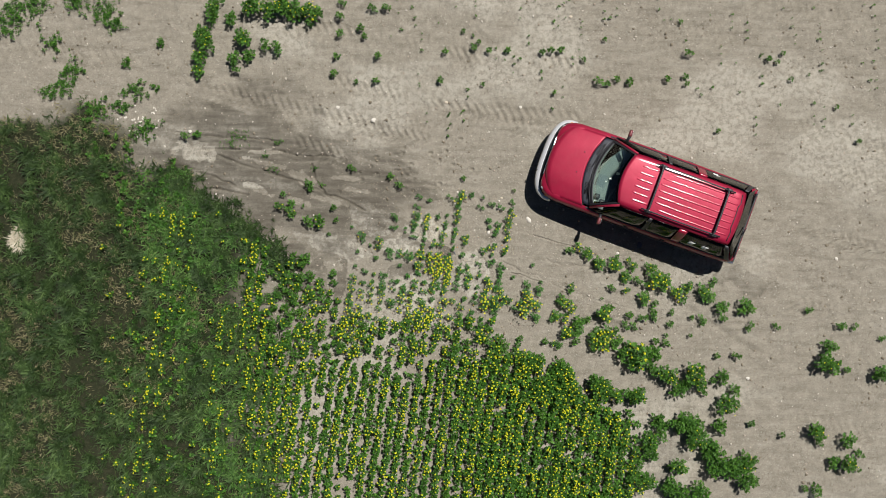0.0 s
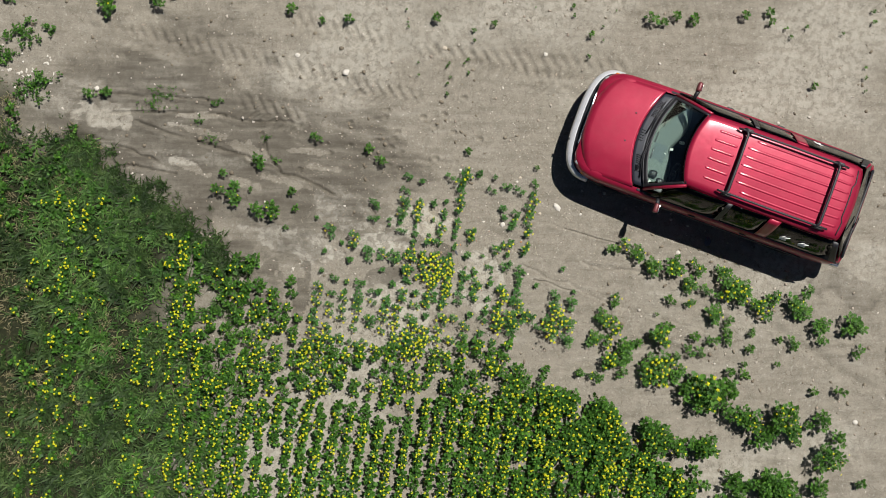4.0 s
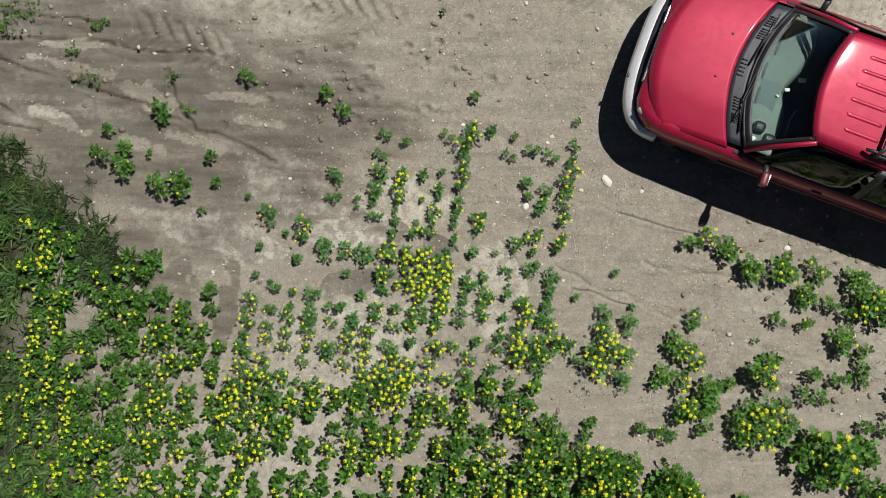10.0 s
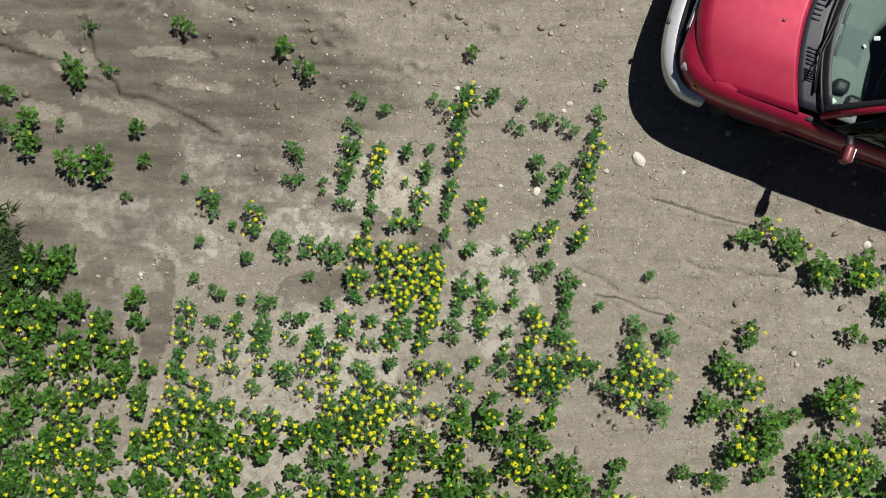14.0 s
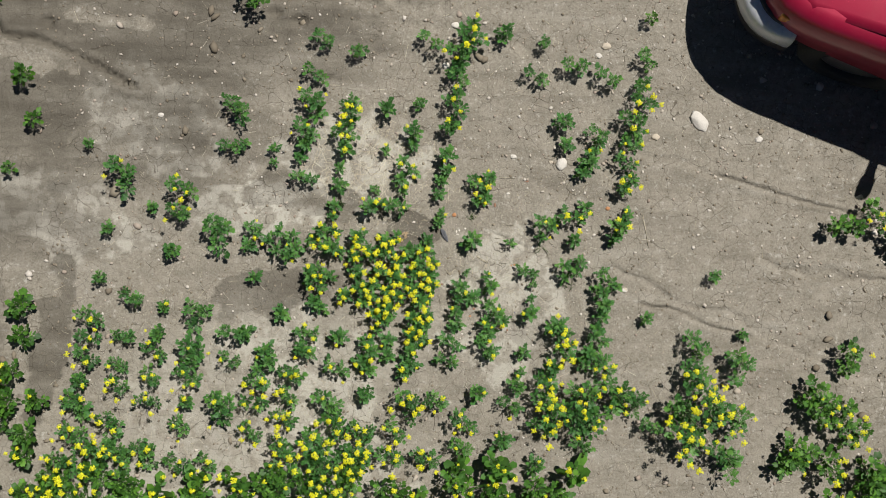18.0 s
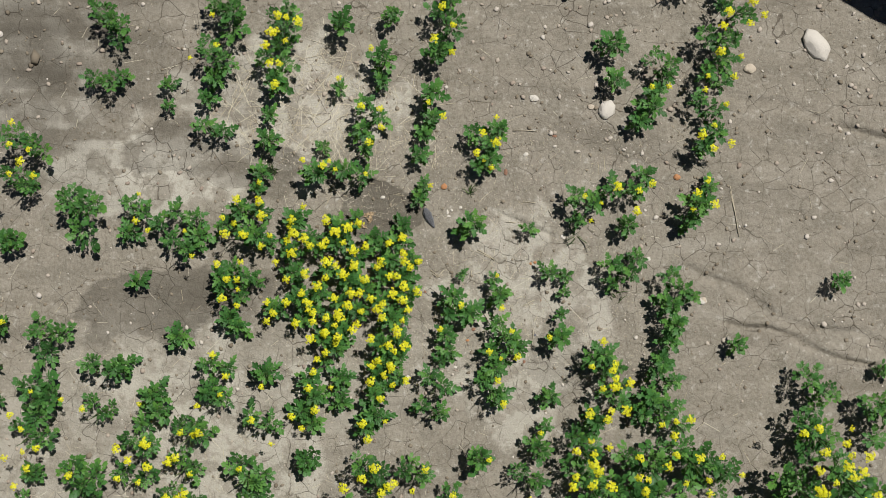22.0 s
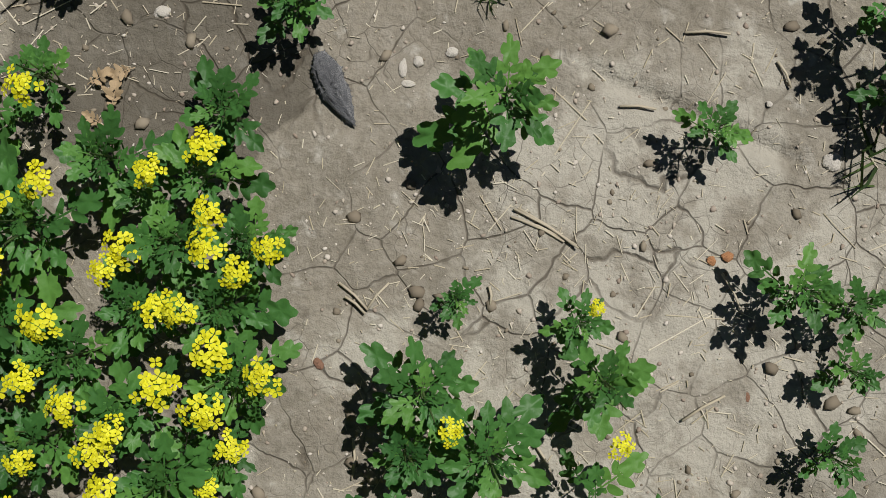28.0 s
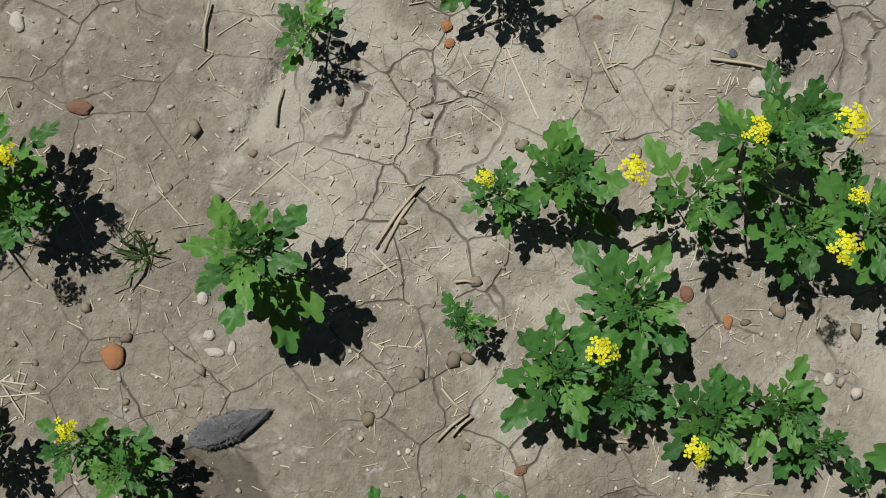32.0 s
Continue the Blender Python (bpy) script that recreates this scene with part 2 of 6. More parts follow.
# outlines of the wet ground where a wheel spun, and of the hollow at the grass edge
WET = [(-5.5, 3.2), (-4.6, 3.35), (-3.99, 3.15), (-3.24, 2.55), (-2.72, 2.25), (-2.04, 2.17), (-1.67, 1.69), (-1.44, 1.41), (-1.74, 1.12), (-2.05, 0.86), (-2.72, 0.64), (-3.4, 0.75), (-4.0, 0.9), (-4.67, 1.13), (-5.35, 1.35), (-5.95, 1.51), (-6.7, 1.7), (-6.7, 2.18), (-5.8, 2.25), (-5.9, 2.65)]
HOLLOW = [(-4.82, 1.2), (-4.07, 0.94), (-4.0, 0.41), (-3.44, 0.22), (-3.66, -0.15), (-4.15, 0.08), (-4.75, 0.45), (-5.27, 1.13)]
# dry crust islands in it: x, y, half length, half breadth, turn
DRY_ISLANDS = [(-4.48, 2.28, 0.55, 0.06, -1), (-3.58, 1.71, 0.36, 0.13, -16), (-5.95, 2.26, 0.5, 0.2, -8), (-2.64, 1.69, 0.5, 0.05, -4), (-2.87, 1.16, 0.4, 0.08, -14), (-4.67, 1.5, 0.45, 0.08, -22), (-4.37, 2.03, 0.5, 0.05, -14), (-3.7, 1.2, 0.3, 0.07, -22), (-2.35, 1.41, 0.35, 0.05, -8), (-3.77, 2.93, 0.35, 0.1, -50)]


def damp_soil(x, y):
    u, v = x * 0.97 - y * 0.24, x * 0.24 + y * 0.97
    rag = fbm(x * 2.2, y * 2.2, 42, 5) - 0.5
    comb = fbm(u * 0.8, v * 6.0, 43, 6) - 0.5
    d = np.zeros_like(x)
    k = around(x, y, (-7.2, -0.6), (-1.0, 3.9), 0.3)
    a, b = x[k], y[k]
    d[k] = step(inside(a, b, WET) + 1.3 * rag[k] + 1.0 * comb[k], -0.30, 0.20) * (0.86 + 1.2 * np.clip(comb[k], -0.3, 0.2))
    d[k] = np.maximum(d[k], 0.75 * step(inside(a, b, HOLLOW) + 0.5 * rag[k], -0.1, 0.15))
    d[k] = np.maximum(d[k], 0.58 * step(inside(a, b, WET) + 1.2 * rag[k] + 1.3 * comb[k], -1.1, -0.2))
    for a, b, c, e, q in DRY_ISLANDS:
        d = d * (1 - 0.65 * blot(x, y, a, b, c, e, q, 20 + int(10 * c), 0.9))
    for amount, a, b, c, e, q, k in ((0.6, -1.28, -0.33, 0.42, 0.17, 8, 12), (0.6, -1.05, 0.27, 0.5, 0.13, -10, 13), (0.95, -0.40, 0.06, 0.18, 0.13, 5, 14), (0.55, -3.4, -0.4, 0.5, 0.35, 10, 15),
                                     (0.5, -1.9, 0.85, 0.7, 0.2, -25, 16), (0.5, 6.3, -0.6, 0.8, 0.25, -20, 17), (0.5, 4.6, -4.4, 0.7, 0.35, 60, 18), (0.35, 0.62, 0.36, 0.25, 0.07, -15, 19),
                                     (0.7, -2.75, -0.75, 0.12, 0.55, -8, 27), (0.6, -3.35, -0.75, 0.3, 0.25, 0, 28), (0.45, 3.3, -1.5, 0.5, 0.12, -25, 29), (0.45, 0.35, -0.55, 0.12, 0.2, 0, 30)):
        d = np.maximum(d, amount * blot(x, y, a, b, c, e, q, k, 0.7))
    return np.clip(d * (0.7 + 0.5 * fbm(x * 4, y * 4, 23, 5)), 0, 1)


def pale_soil(x, y):
    p = 0.9 * blot(x, y, -1.45, 0.2, 0.42, 0.16, -5, 51, 0.7)
    p = np.maximum(p, 0.8 * blot(x, y, -2.0, 0.75, 0.45, 0.3, -30, 52, 0.8))
    p = np.maximum(p, 0.75 * blot(x, y, -2.9, 0.2, 0.75, 0.25, -15, 53, 0.8))
    p = np.maximum(p, 0.7 * blot(x, y, -1.0, -1.15, 0.5, 0.7, 10, 54, 0.9))
    p = np.maximum(p, 0.7 * blot(x, y, 0.2, -0.45, 0.35, 0.5, 10, 55, 0.9))
    p = np.maximum(p, 0.8 * blot(x, y, -4.4, 1.55, 0.75, 0.12, -4, 56, 0.8))
    p = np.maximum(p, 0.8 * blot(x, y, -0.8, 0.5, 0.45, 0.3, 0, 58, 0.7))
    p = np.maximum(p, 0.6 * blot(x, y, -5.9, 2.0, 0.4, 0.3, 0, 57, 0.8))
    return np.clip(np.maximum(p, 0.5 * step(fbm(x * 0.5, y * 0.8, 61), 0.5, 0.7)), 0, 1)


# tyre prints: start, end, breadth of the print
TRACKS = [(-6.4, 3.15, -1.2, 1.75, 0.42), (-3.2, 3.9, 1.6, 2.75, 0.4), (0.6, 4.6, 9.5, 2.4, 0.45), (2.8, 5.6, 10.2, 3.4, 0.45),
          (7.0, 0.8, 10.5, -0.4, 0.4), (6.9, -0.9, 10.5, -2.2, 0.4), (-10.5, 4.6, -5.2, 4.0, 0.5), (5.5, 5.9, 10.6, 4.7, 0.45),
          (7.2, 2.2, 10.6, 1.2, 0.42), (6.6, 3.0, 10.6, 1.9, 0.42), (-4.6, 5.3, 0.8, 4.2, 0.42), (-1.0, 3.3, 3.0, 2.9, 0.4), (6.2, -3.4, 10.6, -4.4, 0.42), (-6.0, 3.75, -0.6, 2.45, 0.40)]
# seams and small ruts that the wheels left: start, end, breadth, depth
SEAMS = [(1.0, 0.58, 2.6, 0.12, 0.02, 0.022), (1.1, -0.42, 3.9, -1.3, 0.022, 0.024), (1.9, -0.1, 3.6, -0.55, 0.04, 0.02), (0.9, -0.2, 2.6, -0.85, 0.03, 0.015), (4.6, -1.0, 7.0, -2.4, 0.08, 0.03), (3.0, -2.2, 6.0, -3.2, 0.06, 0.025), (-0.9, 1.55, 0.4, 1.2, 0.06, 0.02), (0.1, 0.03, 0.34, -0.06, 0.014, 0.012), (-2.6, 1.75, -0.2, 1.5, 0.06, 0.02)]
SEAMS += [(-6.40, 2.69, -5.27, 2.60, 0.028, 0.07), (-5.27, 2.60, -4.07, 2.52, 0.028, 0.07), (-5.80, 2.33, -4.00, 2.27, 0.028, 0.07), (-4.00, 2.24, -2.72, 2.14, 0.028, 0.07), (-5.42, 2.20, -4.45, 1.85, 0.028, 0.07), (-4.45, 1.85, -3.62, 1.58, 0.028, 0.07), (-3.62, 1.58, -2.95, 1.31, 0.028, 0.07), (-2.95, 1.31, -2.16, 1.00, 0.028, 0.07), (-5.95, 1.84, -5.01, 1.56, 0.028, 0.07), (-6.25, 1.99, -5.80, 1.88, 0.028, 0.07), (-3.40, 1.95, -3.10, 1.35, 0.028, 0.07), (-5.57, 1.47, -4.75, 1.35, 0.028, 0.07)]

def around(x, y, xs, ys, margin):
    """Indices of the points near a feature."""
    return np.nonzero((x > min(xs) - margin) & (x < max(xs) + margin) & (y > min(ys) - margin) & (y < max(ys) + margin))[0]


def ground_height(x, y):
    z = 0.05 * (fbm(x * 0.22, y * 0.22, 71, 3) - 0.5) * step(np.hypot(x, y), 0.5, 4.0)
    z += 0.030 * (fbm(x * 1.6, y * 1.6, 72, 4) - 0.5) * step(np.hypot(x, y), 0.3, 2.5)
    u_, v_ = 0.8 * x + 0.6 * y, 0.8 * y - 0.6 * x
    close = (np.abs(x) < 0.85) & (np.abs(y) < 0.65)
    z += 0.014 * (fbm(u_ * 9, v_ * 9, 73, 2) - 0.5) + (0.03 + 0.045 * step(np.maximum(x - 4.5, y - 2.0), 0, 1.5)) * (fbm(x * 3.5, y * 3.5, 75, 3) - 0.5) * step(np.hypot(x, y), 1.2, 4.0)
    z[close] += 0.0035 * (fbm(u_[close] * 34, v_[close] * 34, 74, 2) - 0.5)
    for n, (x0, y0, x1, y1, w) in enumerate(TRACKS):
        i = around(x, y, (x0, x1), (y0, y1), w)
        u, v = x[i], y[i]
        d, t = segment(u, v, x0, y0, x1, y1)
        k = d < w * 0.57
        i, u, v, d, t = i[k], u[k], v[k], d[k], t[k]
        inside = 1 - step(d, w * 0.42, w * 0.56)
        ln = math.hypot(x1 - x0, y1 - y0)
        side = ((u - x0) * (y1 - y0) - (v - y0) * (x1 - x0)) / ln
        lug = np.sin((t * ln + 0.75 * np.abs(side)) * 2 * math.pi / 0.19 + n + np.where(side > 0, math.pi, 0))
        strength = step(fbm(u * 0.9, v * 0.9, 80 + n, 3), 0.42, 0.62)
        z[i] += inside * strength * (0.022 * np.clip(lug * 1.6, -1, 1) - 0.012)
    for n, (x0, y0, x1, y1, w, deep) in enumerate(SEAMS):
        i = around(x, y, (x0, x1), (y0, y1), 0.5)
        u, v = x[i], y[i]
        k = segment(u, v, x0, y0, x1, y1)[0] < 4 * w + 0.1
        i, u, v = i[k], u[k], v[k]
        wob = (fbm(u * 3, v * 3, 90 + n, 3) - 0.5) * min(0.16, w * 4)
        d, t = segment(u + wob, v + wob, x0, y0, x1, y1)
        broken = step(fbm(u * 2.2, v * 2.2, 110 + n, 2), 0.12, 0.38)
        z[i] -= broken * deep * np.clip(1 - d / w, 0, 1) - broken * deep * 0.2 * np.exp(-(((d - 1.8 * w) / w) ** 2))
    for k in range(34):
        cx, cy = -1.35 + 1.6 * math.sin(k * 12.9898) * abs(math.sin(k * 3.1)), 2.25 + 0.75 * math.sin(k * 78.233) + 0.12 * math.sin(k * 5)
        i = around(x, y, (cx, cx), (cy, cy), 0.14)
        q = np.hypot((x[i] - cx) / 0.065, (y[i] - cy) / 0.042)
        z[i] += -0.045 * np.clip(1 - q * q, 0, 1) + 0.010 * np.exp(-(((q - 1.35) / 0.3) ** 2))
    return z


def lines(fine, middle, outer, pace):
    """Grid lines: finest round the landing place, wider apart farther out, to the horizon."""
    a = np.arange(fine[0], fine[1], pace[0])
    b = np.arange(fine[1], middle[1], pace[1])
    c = np.arange(middle[1], outer[1], pace[2])
    d = np.arange(fine[0] - pace[1], middle[0], -pace[1])[::-1]
    e = np.arange(middle[0], outer[0], -pace[2])[::-1]
    far = np.geomspace(0.5, 700, 26)
    return np.concatenate([(outer[0] - far)[::-1], e, d, a, b, c, outer[1] + far])


def build_ground():
    gx = lines((-0.80, 0.75), (-6.2, 2.6), (-10.6, 10.6), (0.0058, 0.024, 0.053))
    gy = lines((-0.62, 0.42), (-1.6, 2.75), (-5.9, 6.2), (0.0058, 0.024, 0.053))
    x, y = [a.ravel() for a in np.meshgrid(gx, gy)]
    near = (np.abs(x) < 11) & (np.abs(y) < 7)
    z = np.zeros_like(x)
    z[near] = ground_height(x[near], y[near])
    far = step(np.hypot(x, y), 15, 120)
    z += far * (fbm(x * 0.01, y * 0.01, 77, 3) - 0.5) * 2.5
    nx, ny = len(gx), len(gy)
    i = (np.arange(ny - 1)[:, None] * nx + np.arange(nx - 1)[None]).ravel()
    quads = np.stack([i, i + 1, i + nx + 1, i + nx], 1)
    me = bpy.data.meshes.new("ground")
    me.vertices.add(len(x))
    me.vertices.foreach_set("co", np.stack([x, y, z], 1).astype(np.float32).ravel())
    me.loops.add(quads.size)
    me.loops.foreach_set("vertex_index", quads.ravel().astype(np.int32))
    me.polygons.add(len(quads))
    me.polygons.foreach_set("loop_start", (np.arange(len(quads)) * 4).astype(np.int32))
    me.update(calc_edges=True)
    smooth(me)
    for name, fn in (("damp", damp_soil), ("pale", pale_soil), ("grass_shade", lambda a, b: np.clip(grass_cover(a, b) * (0.8 + 0.7 * fbm(a * 2.5, b * 2.5, 33)), 0, 1))):
        at = me.attributes.new(name, "FLOAT", "POINT")
        at.data.foreach_set("value", fn(x, y).astype(np.float32))
    ob = link_mesh("ground", me, SOIL)
    tagged(ob, "dry cracked silty field soil with tyre prints and damp stains", "ground", kind="structure")
    return ob


FLOOR = ground_height(*[a.ravel() for a in np.meshgrid(np.arange(-15, 15, 0.03), np.arange(-10, 8, 0.03))]).reshape(-1, 1000)


def floor_z(x, y):
    """The height of the soil at a place."""
    return float(FLOOR[int((y + 10) / 0.03), int((x + 15) / 0.03)])


build_ground()


def shards(name, material, verts, faces, label, category, kind="stuff"):
    """One joined mesh out of numpy arrays."""
    me = bpy.data.meshes.new(name)
    verts, faces = np.asarray(verts, np.float32), np.asarray(faces, np.int32)
    k = faces.shape[1]
    me.vertices.add(len(verts))
    me.vertices.foreach_set("co", verts.ravel())
    me.loops.add(faces.size)
    me.loops.foreach_set("vertex_index", faces.ravel())
    me.polygons.add(len(faces))
    me.polygons.foreach_set("loop_start", (np.arange(len(faces)) * k).astype(np.int32))
    me.update(calc_edges=True)
    return tagged(link_mesh(name, me, material), label, category, kind=kind)

# ---- where the single plants stand: x, y, breadth, how richly they bloom (0 to 3), patch by patch ----
NEAR = []
NEAR += [(-1.468, 0.607, 0.104, 0), (-1.275, 0.574, 0.104, 0), (-1.277, 0.488, 0.087, 0), (-1.074, 0.604, 0.156, 0), (-1.114, 0.521, 0.121, 0), (-0.822, 0.589, 0.156, 2), (-0.853, 0.455, 0.104, 0), (-0.857, 0.347, 0.139, 0), (-1.067, 0.367, 0.191, 0), (-0.557, 0.563, 0.104, 1), (-0.381, 0.597, 0.121, 0), (-0.412, 0.450, 0.191, 2), (-0.466, 0.385, 0.139, 0), (-0.450, 0.310, 0.104, 2), (-0.171, 0.541, 0.173, 1), (-0.170, 0.440, 0.139, 1), (-0.205, 0.372, 0.121, 0), (-0.221, 0.284, 0.121, 0), (-0.203, 0.163, 0.104, 1), (-0.220, 0.110, 0.121, 0), (-0.625, 0.317, 0.104, 0), (-0.653, 0.208, 0.173, 2), (-0.477, 0.190, 0.208, 1), (-0.571, 0.230, 0.104, 1)]
NEAR += [(-0.884, 0.209, 0.121, 0), (-0.903, 0.139, 0.104, 1), (-1.392, 0.036, 0.191, 1), (-1.437, -0.041, 0.139, 0), (-1.301, -0.005, 0.121, 2), (-1.184, 0.012, 0.191, 1), (-1.197, -0.109, 0.208, 1), (-1.141, -0.056, 0.139, 0), (-0.965, 0.050, 0.156, 2), (-0.977, -0.038, 0.191, 2), (-0.893, -0.054, 0.173, 2), (-0.883, 0.051, 0.121, 3), (-0.849, -0.088, 0.104, 2), (-0.739, 0.017, 0.156, 2), (-0.701, -0.053, 0.191, 3), (-0.757, -0.122, 0.139, 3), (-0.653, -0.104, 0.139, 2), (-0.548, -0.016, 0.156, 3), (-0.566, -0.086, 0.139, 2), (-0.482, 0.020, 0.104, 2), (-0.478, -0.137, 0.156, 3), (-0.410, -0.067, 0.139, 0), (-0.376, -0.101, 0.104, 1), (-0.288, -0.014, 0.139, 1)]
NEAR += [(-0.305, -0.083, 0.139, 3), (-0.253, -0.153, 0.121, 3), (-0.339, -0.153, 0.139, 2), (-1.400, -0.249, 0.139, 0), (-1.030, -0.228, 0.173, 2), (-0.958, -0.227, 0.191, 1), (-0.992, -0.314, 0.191, 2), (-1.013, -0.402, 0.156, 0), (-0.981, -0.437, 0.139, 0), (-0.900, -0.246, 0.104, 0), (-0.739, -0.209, 0.139, 3), (-0.600, -0.190, 0.139, 3), (-0.510, -0.241, 0.173, 3), (-0.443, -0.276, 0.139, 3), (-0.373, -0.223, 0.139, 2), (-0.286, -0.222, 0.139, 3), (-0.268, -0.292, 0.139, 3), (-0.373, -0.328, 0.139, 3), (-0.717, -0.312, 0.173, 2), (-0.825, -0.358, 0.139, 3), (-0.634, -0.295, 0.139, 3), (-0.547, -0.329, 0.139, 3), (-0.477, -0.363, 0.139, 3), (-0.703, -0.400, 0.139, 2)]
NEAR += [(-0.654, -0.366, 0.104, 3), (-0.581, -0.416, 0.139, 3), (-0.528, -0.451, 0.139, 3), (-0.615, -0.486, 0.139, 3), (-0.562, -0.521, 0.139, 2), (-0.337, -0.396, 0.156, 3), (-0.286, -0.381, 0.104, 3), (-0.370, -0.501, 0.156, 3), (-0.285, -0.485, 0.121, 3), (-0.301, -0.553, 0.139, 3), (-0.353, -0.571, 0.139, 2), (-0.617, -0.576, 0.104, 2), (-0.683, -0.644, 0.139, 2), (-0.543, -0.641, 0.156, 1), (-0.646, -0.711, 0.156, 2), (-0.543, -0.747, 0.139, 0), (-0.698, -0.781, 0.156, 1), (-0.664, -0.835, 0.139, 1), (-0.387, -0.624, 0.139, 3), (-0.301, -0.643, 0.104, 2), (-0.404, -0.711, 0.139, 2), (-0.353, -0.679, 0.104, 2), (-0.402, -0.794, 0.173, 1), (-0.438, -0.850, 0.139, 2)]
NEAR += [(-1.221, -0.473, 0.156, 0), (-1.449, -0.598, 0.139, 0), (-1.041, -0.608, 0.191, 1), (-1.083, -0.699, 0.139, 1), (-1.057, -0.746, 0.191, 1), (-1.154, -0.841, 0.121, 2), (-1.323, -0.717, 0.156, 1), (-1.302, -0.784, 0.173, 0), (-1.381, -0.843, 0.121, 0), (-0.853, -0.625, 0.173, 1), (-0.864, -0.828, 0.208, 1), (-0.042, -0.213, 0.073, 0), (0.114, -0.297, 0.147, 1), (0.089, -0.237, 0.095, 1), (-0.077, -0.307, 0.156, 1), (-0.007, -0.376, 0.156, 0), (-0.094, -0.378, 0.121, 0), (-0.110, -0.465, 0.139, 1), (-0.092, -0.535, 0.121, 0), (-0.127, -0.572, 0.104, 0), (0.131, -0.476, 0.208, 1), (0.186, -0.514, 0.139, 1), (0.082, -0.533, 0.139, 0), (0.099, -0.601, 0.156, 1)]
NEAR += [(0.081, -0.700, 0.208, 1), (0.118, -0.741, 0.139, 0), (-0.143, -0.686, 0.191, 0), (-0.159, -0.790, 0.191, 0), (0.324, -0.200, 0.121, 0), (0.395, -0.217, 0.104, 0), (0.389, -0.288, 0.087, 0), (0.372, -0.384, 0.087, 0), (0.367, -0.477, 0.156, 1), (0.327, -0.722, 0.139, 0), (0.313, -0.848, 0.104, 1), (0.550, -0.545, 0.156, 2), (0.529, -0.611, 0.191, 2), (0.607, -0.599, 0.121, 2), (0.625, -0.669, 0.121, 2), (0.582, -0.732, 0.191, 3), (0.516, -0.821, 0.173, 2), (0.854, -0.263, 0.191, 0), (0.918, -0.300, 0.121, 0), (0.826, -0.334, 0.156, 0), (0.841, -0.420, 0.173, 0), (0.830, -0.491, 0.139, 0), (0.793, -0.577, 0.156, 0), (0.806, -0.661, 0.191, 0)]
NEAR += [(0.742, -0.717, 0.156, 0), (0.804, -0.762, 0.208, 1), (0.842, -0.833, 0.191, 2), (0.711, -0.788, 0.139, 0), (1.112, -0.507, 0.121, 0), (0.627, -0.213, 0.208, 0), (0.690, -0.144, 0.121, 0), (0.588, -0.250, 0.104, 0), (0.472, 0.078, 0.191, 1), (0.533, 0.117, 0.104, 1), (0.446, 0.011, 0.104, 0), (0.644, 0.132, 0.191, 2), (0.719, 0.204, 0.139, 1), (0.652, -0.005, 0.139, 0), (0.941, 0.083, 0.173, 2), (0.913, 0.014, 0.139, 1), (0.984, 0.155, 0.121, 1), (0.007, -0.003, 0.180, 0), (0.237, -0.026, 0.095, 0), (0.038, 0.333, 0.191, 2), (0.074, 0.267, 0.156, 1), (0.109, 0.390, 0.139, 1), (0.024, 0.235, 0.104, 1), (0.594, 0.603, 0.139, 0)]
NEAR += [(0.806, 0.607, 0.121, 1), (0.749, 0.498, 0.156, 0), (0.700, 0.430, 0.139, 0), (0.771, 0.555, 0.121, 1), (1.002, 0.583, 0.191, 1), (0.986, 0.480, 0.191, 2), (1.011, 0.379, 0.156, 2), (0.962, 0.328, 0.139, 2)]
MID = []
MID += [(-0.01, 1.27, 0.20, 2), (-0.09, 1.16, 0.19, 2), (-0.09, 1.01, 0.17, 0), (-0.11, 0.82, 0.19, 2), (-0.95, 1.26, 0.17, 0), (-0.74, 1.20, 0.13, 0), (-0.27, 1.25, 0.17, 0), (0.21, 1.32, 0.15, 0), (0.46, 1.25, 0.11, 0), (0.67, 1.10, 0.19, 0), (0.40, 1.03, 0.17, 0), (0.86, 1.00, 0.19, 0), (1.11, 1.12, 0.17, 0), (1.09, 0.87, 0.20, 2), (1.03, 0.76, 0.19, 2), (0.79, 0.65, 0.17, 0), (0.59, 0.75, 0.15, 0), (-1.00, 1.05, 0.17, 0), (-1.01, 0.87, 0.25, 1), (-0.79, 0.80, 0.17, 2), (-0.81, 0.67, 0.17, 2), (-1.06, 0.66, 0.19, 1), (-0.55, 0.83, 0.15, 0), (-0.34, 0.87, 0.11, 0)]
MID += [(-0.37, 0.68, 0.15, 1), (-1.51, 0.82, 0.22, 0), (-1.54, 0.58, 0.17, 0), (-2.46, 0.60, 0.11, 0), (-2.22, 0.42, 0.22, 1), (-1.83, 0.31, 0.20, 2), (-1.87, 0.15, 0.19, 2), (-2.05, 0.20, 0.09, 0), (-2.33, 0.06, 0.11, 0), (-1.62, 0.05, 0.25, 0), (-1.93, -0.08, 0.15, 0), (-2.38, -0.25, 0.13, 0), (-2.16, -0.38, 0.19, 0), (-1.97, -0.44, 0.11, 1), (-1.74, -0.47, 0.22, 0), (-1.50, -0.61, 0.20, 0), (-2.42, -0.52, 0.19, 2), (-2.44, -0.65, 0.17, 2), (-2.47, -0.78, 0.17, 2), (-2.50, -0.91, 0.15, 1), (-2.21, -0.64, 0.17, 1), (-2.24, -0.82, 0.17, 2), (-2.26, -0.96, 0.17, 2), (-2.00, -0.61, 0.15, 1)]
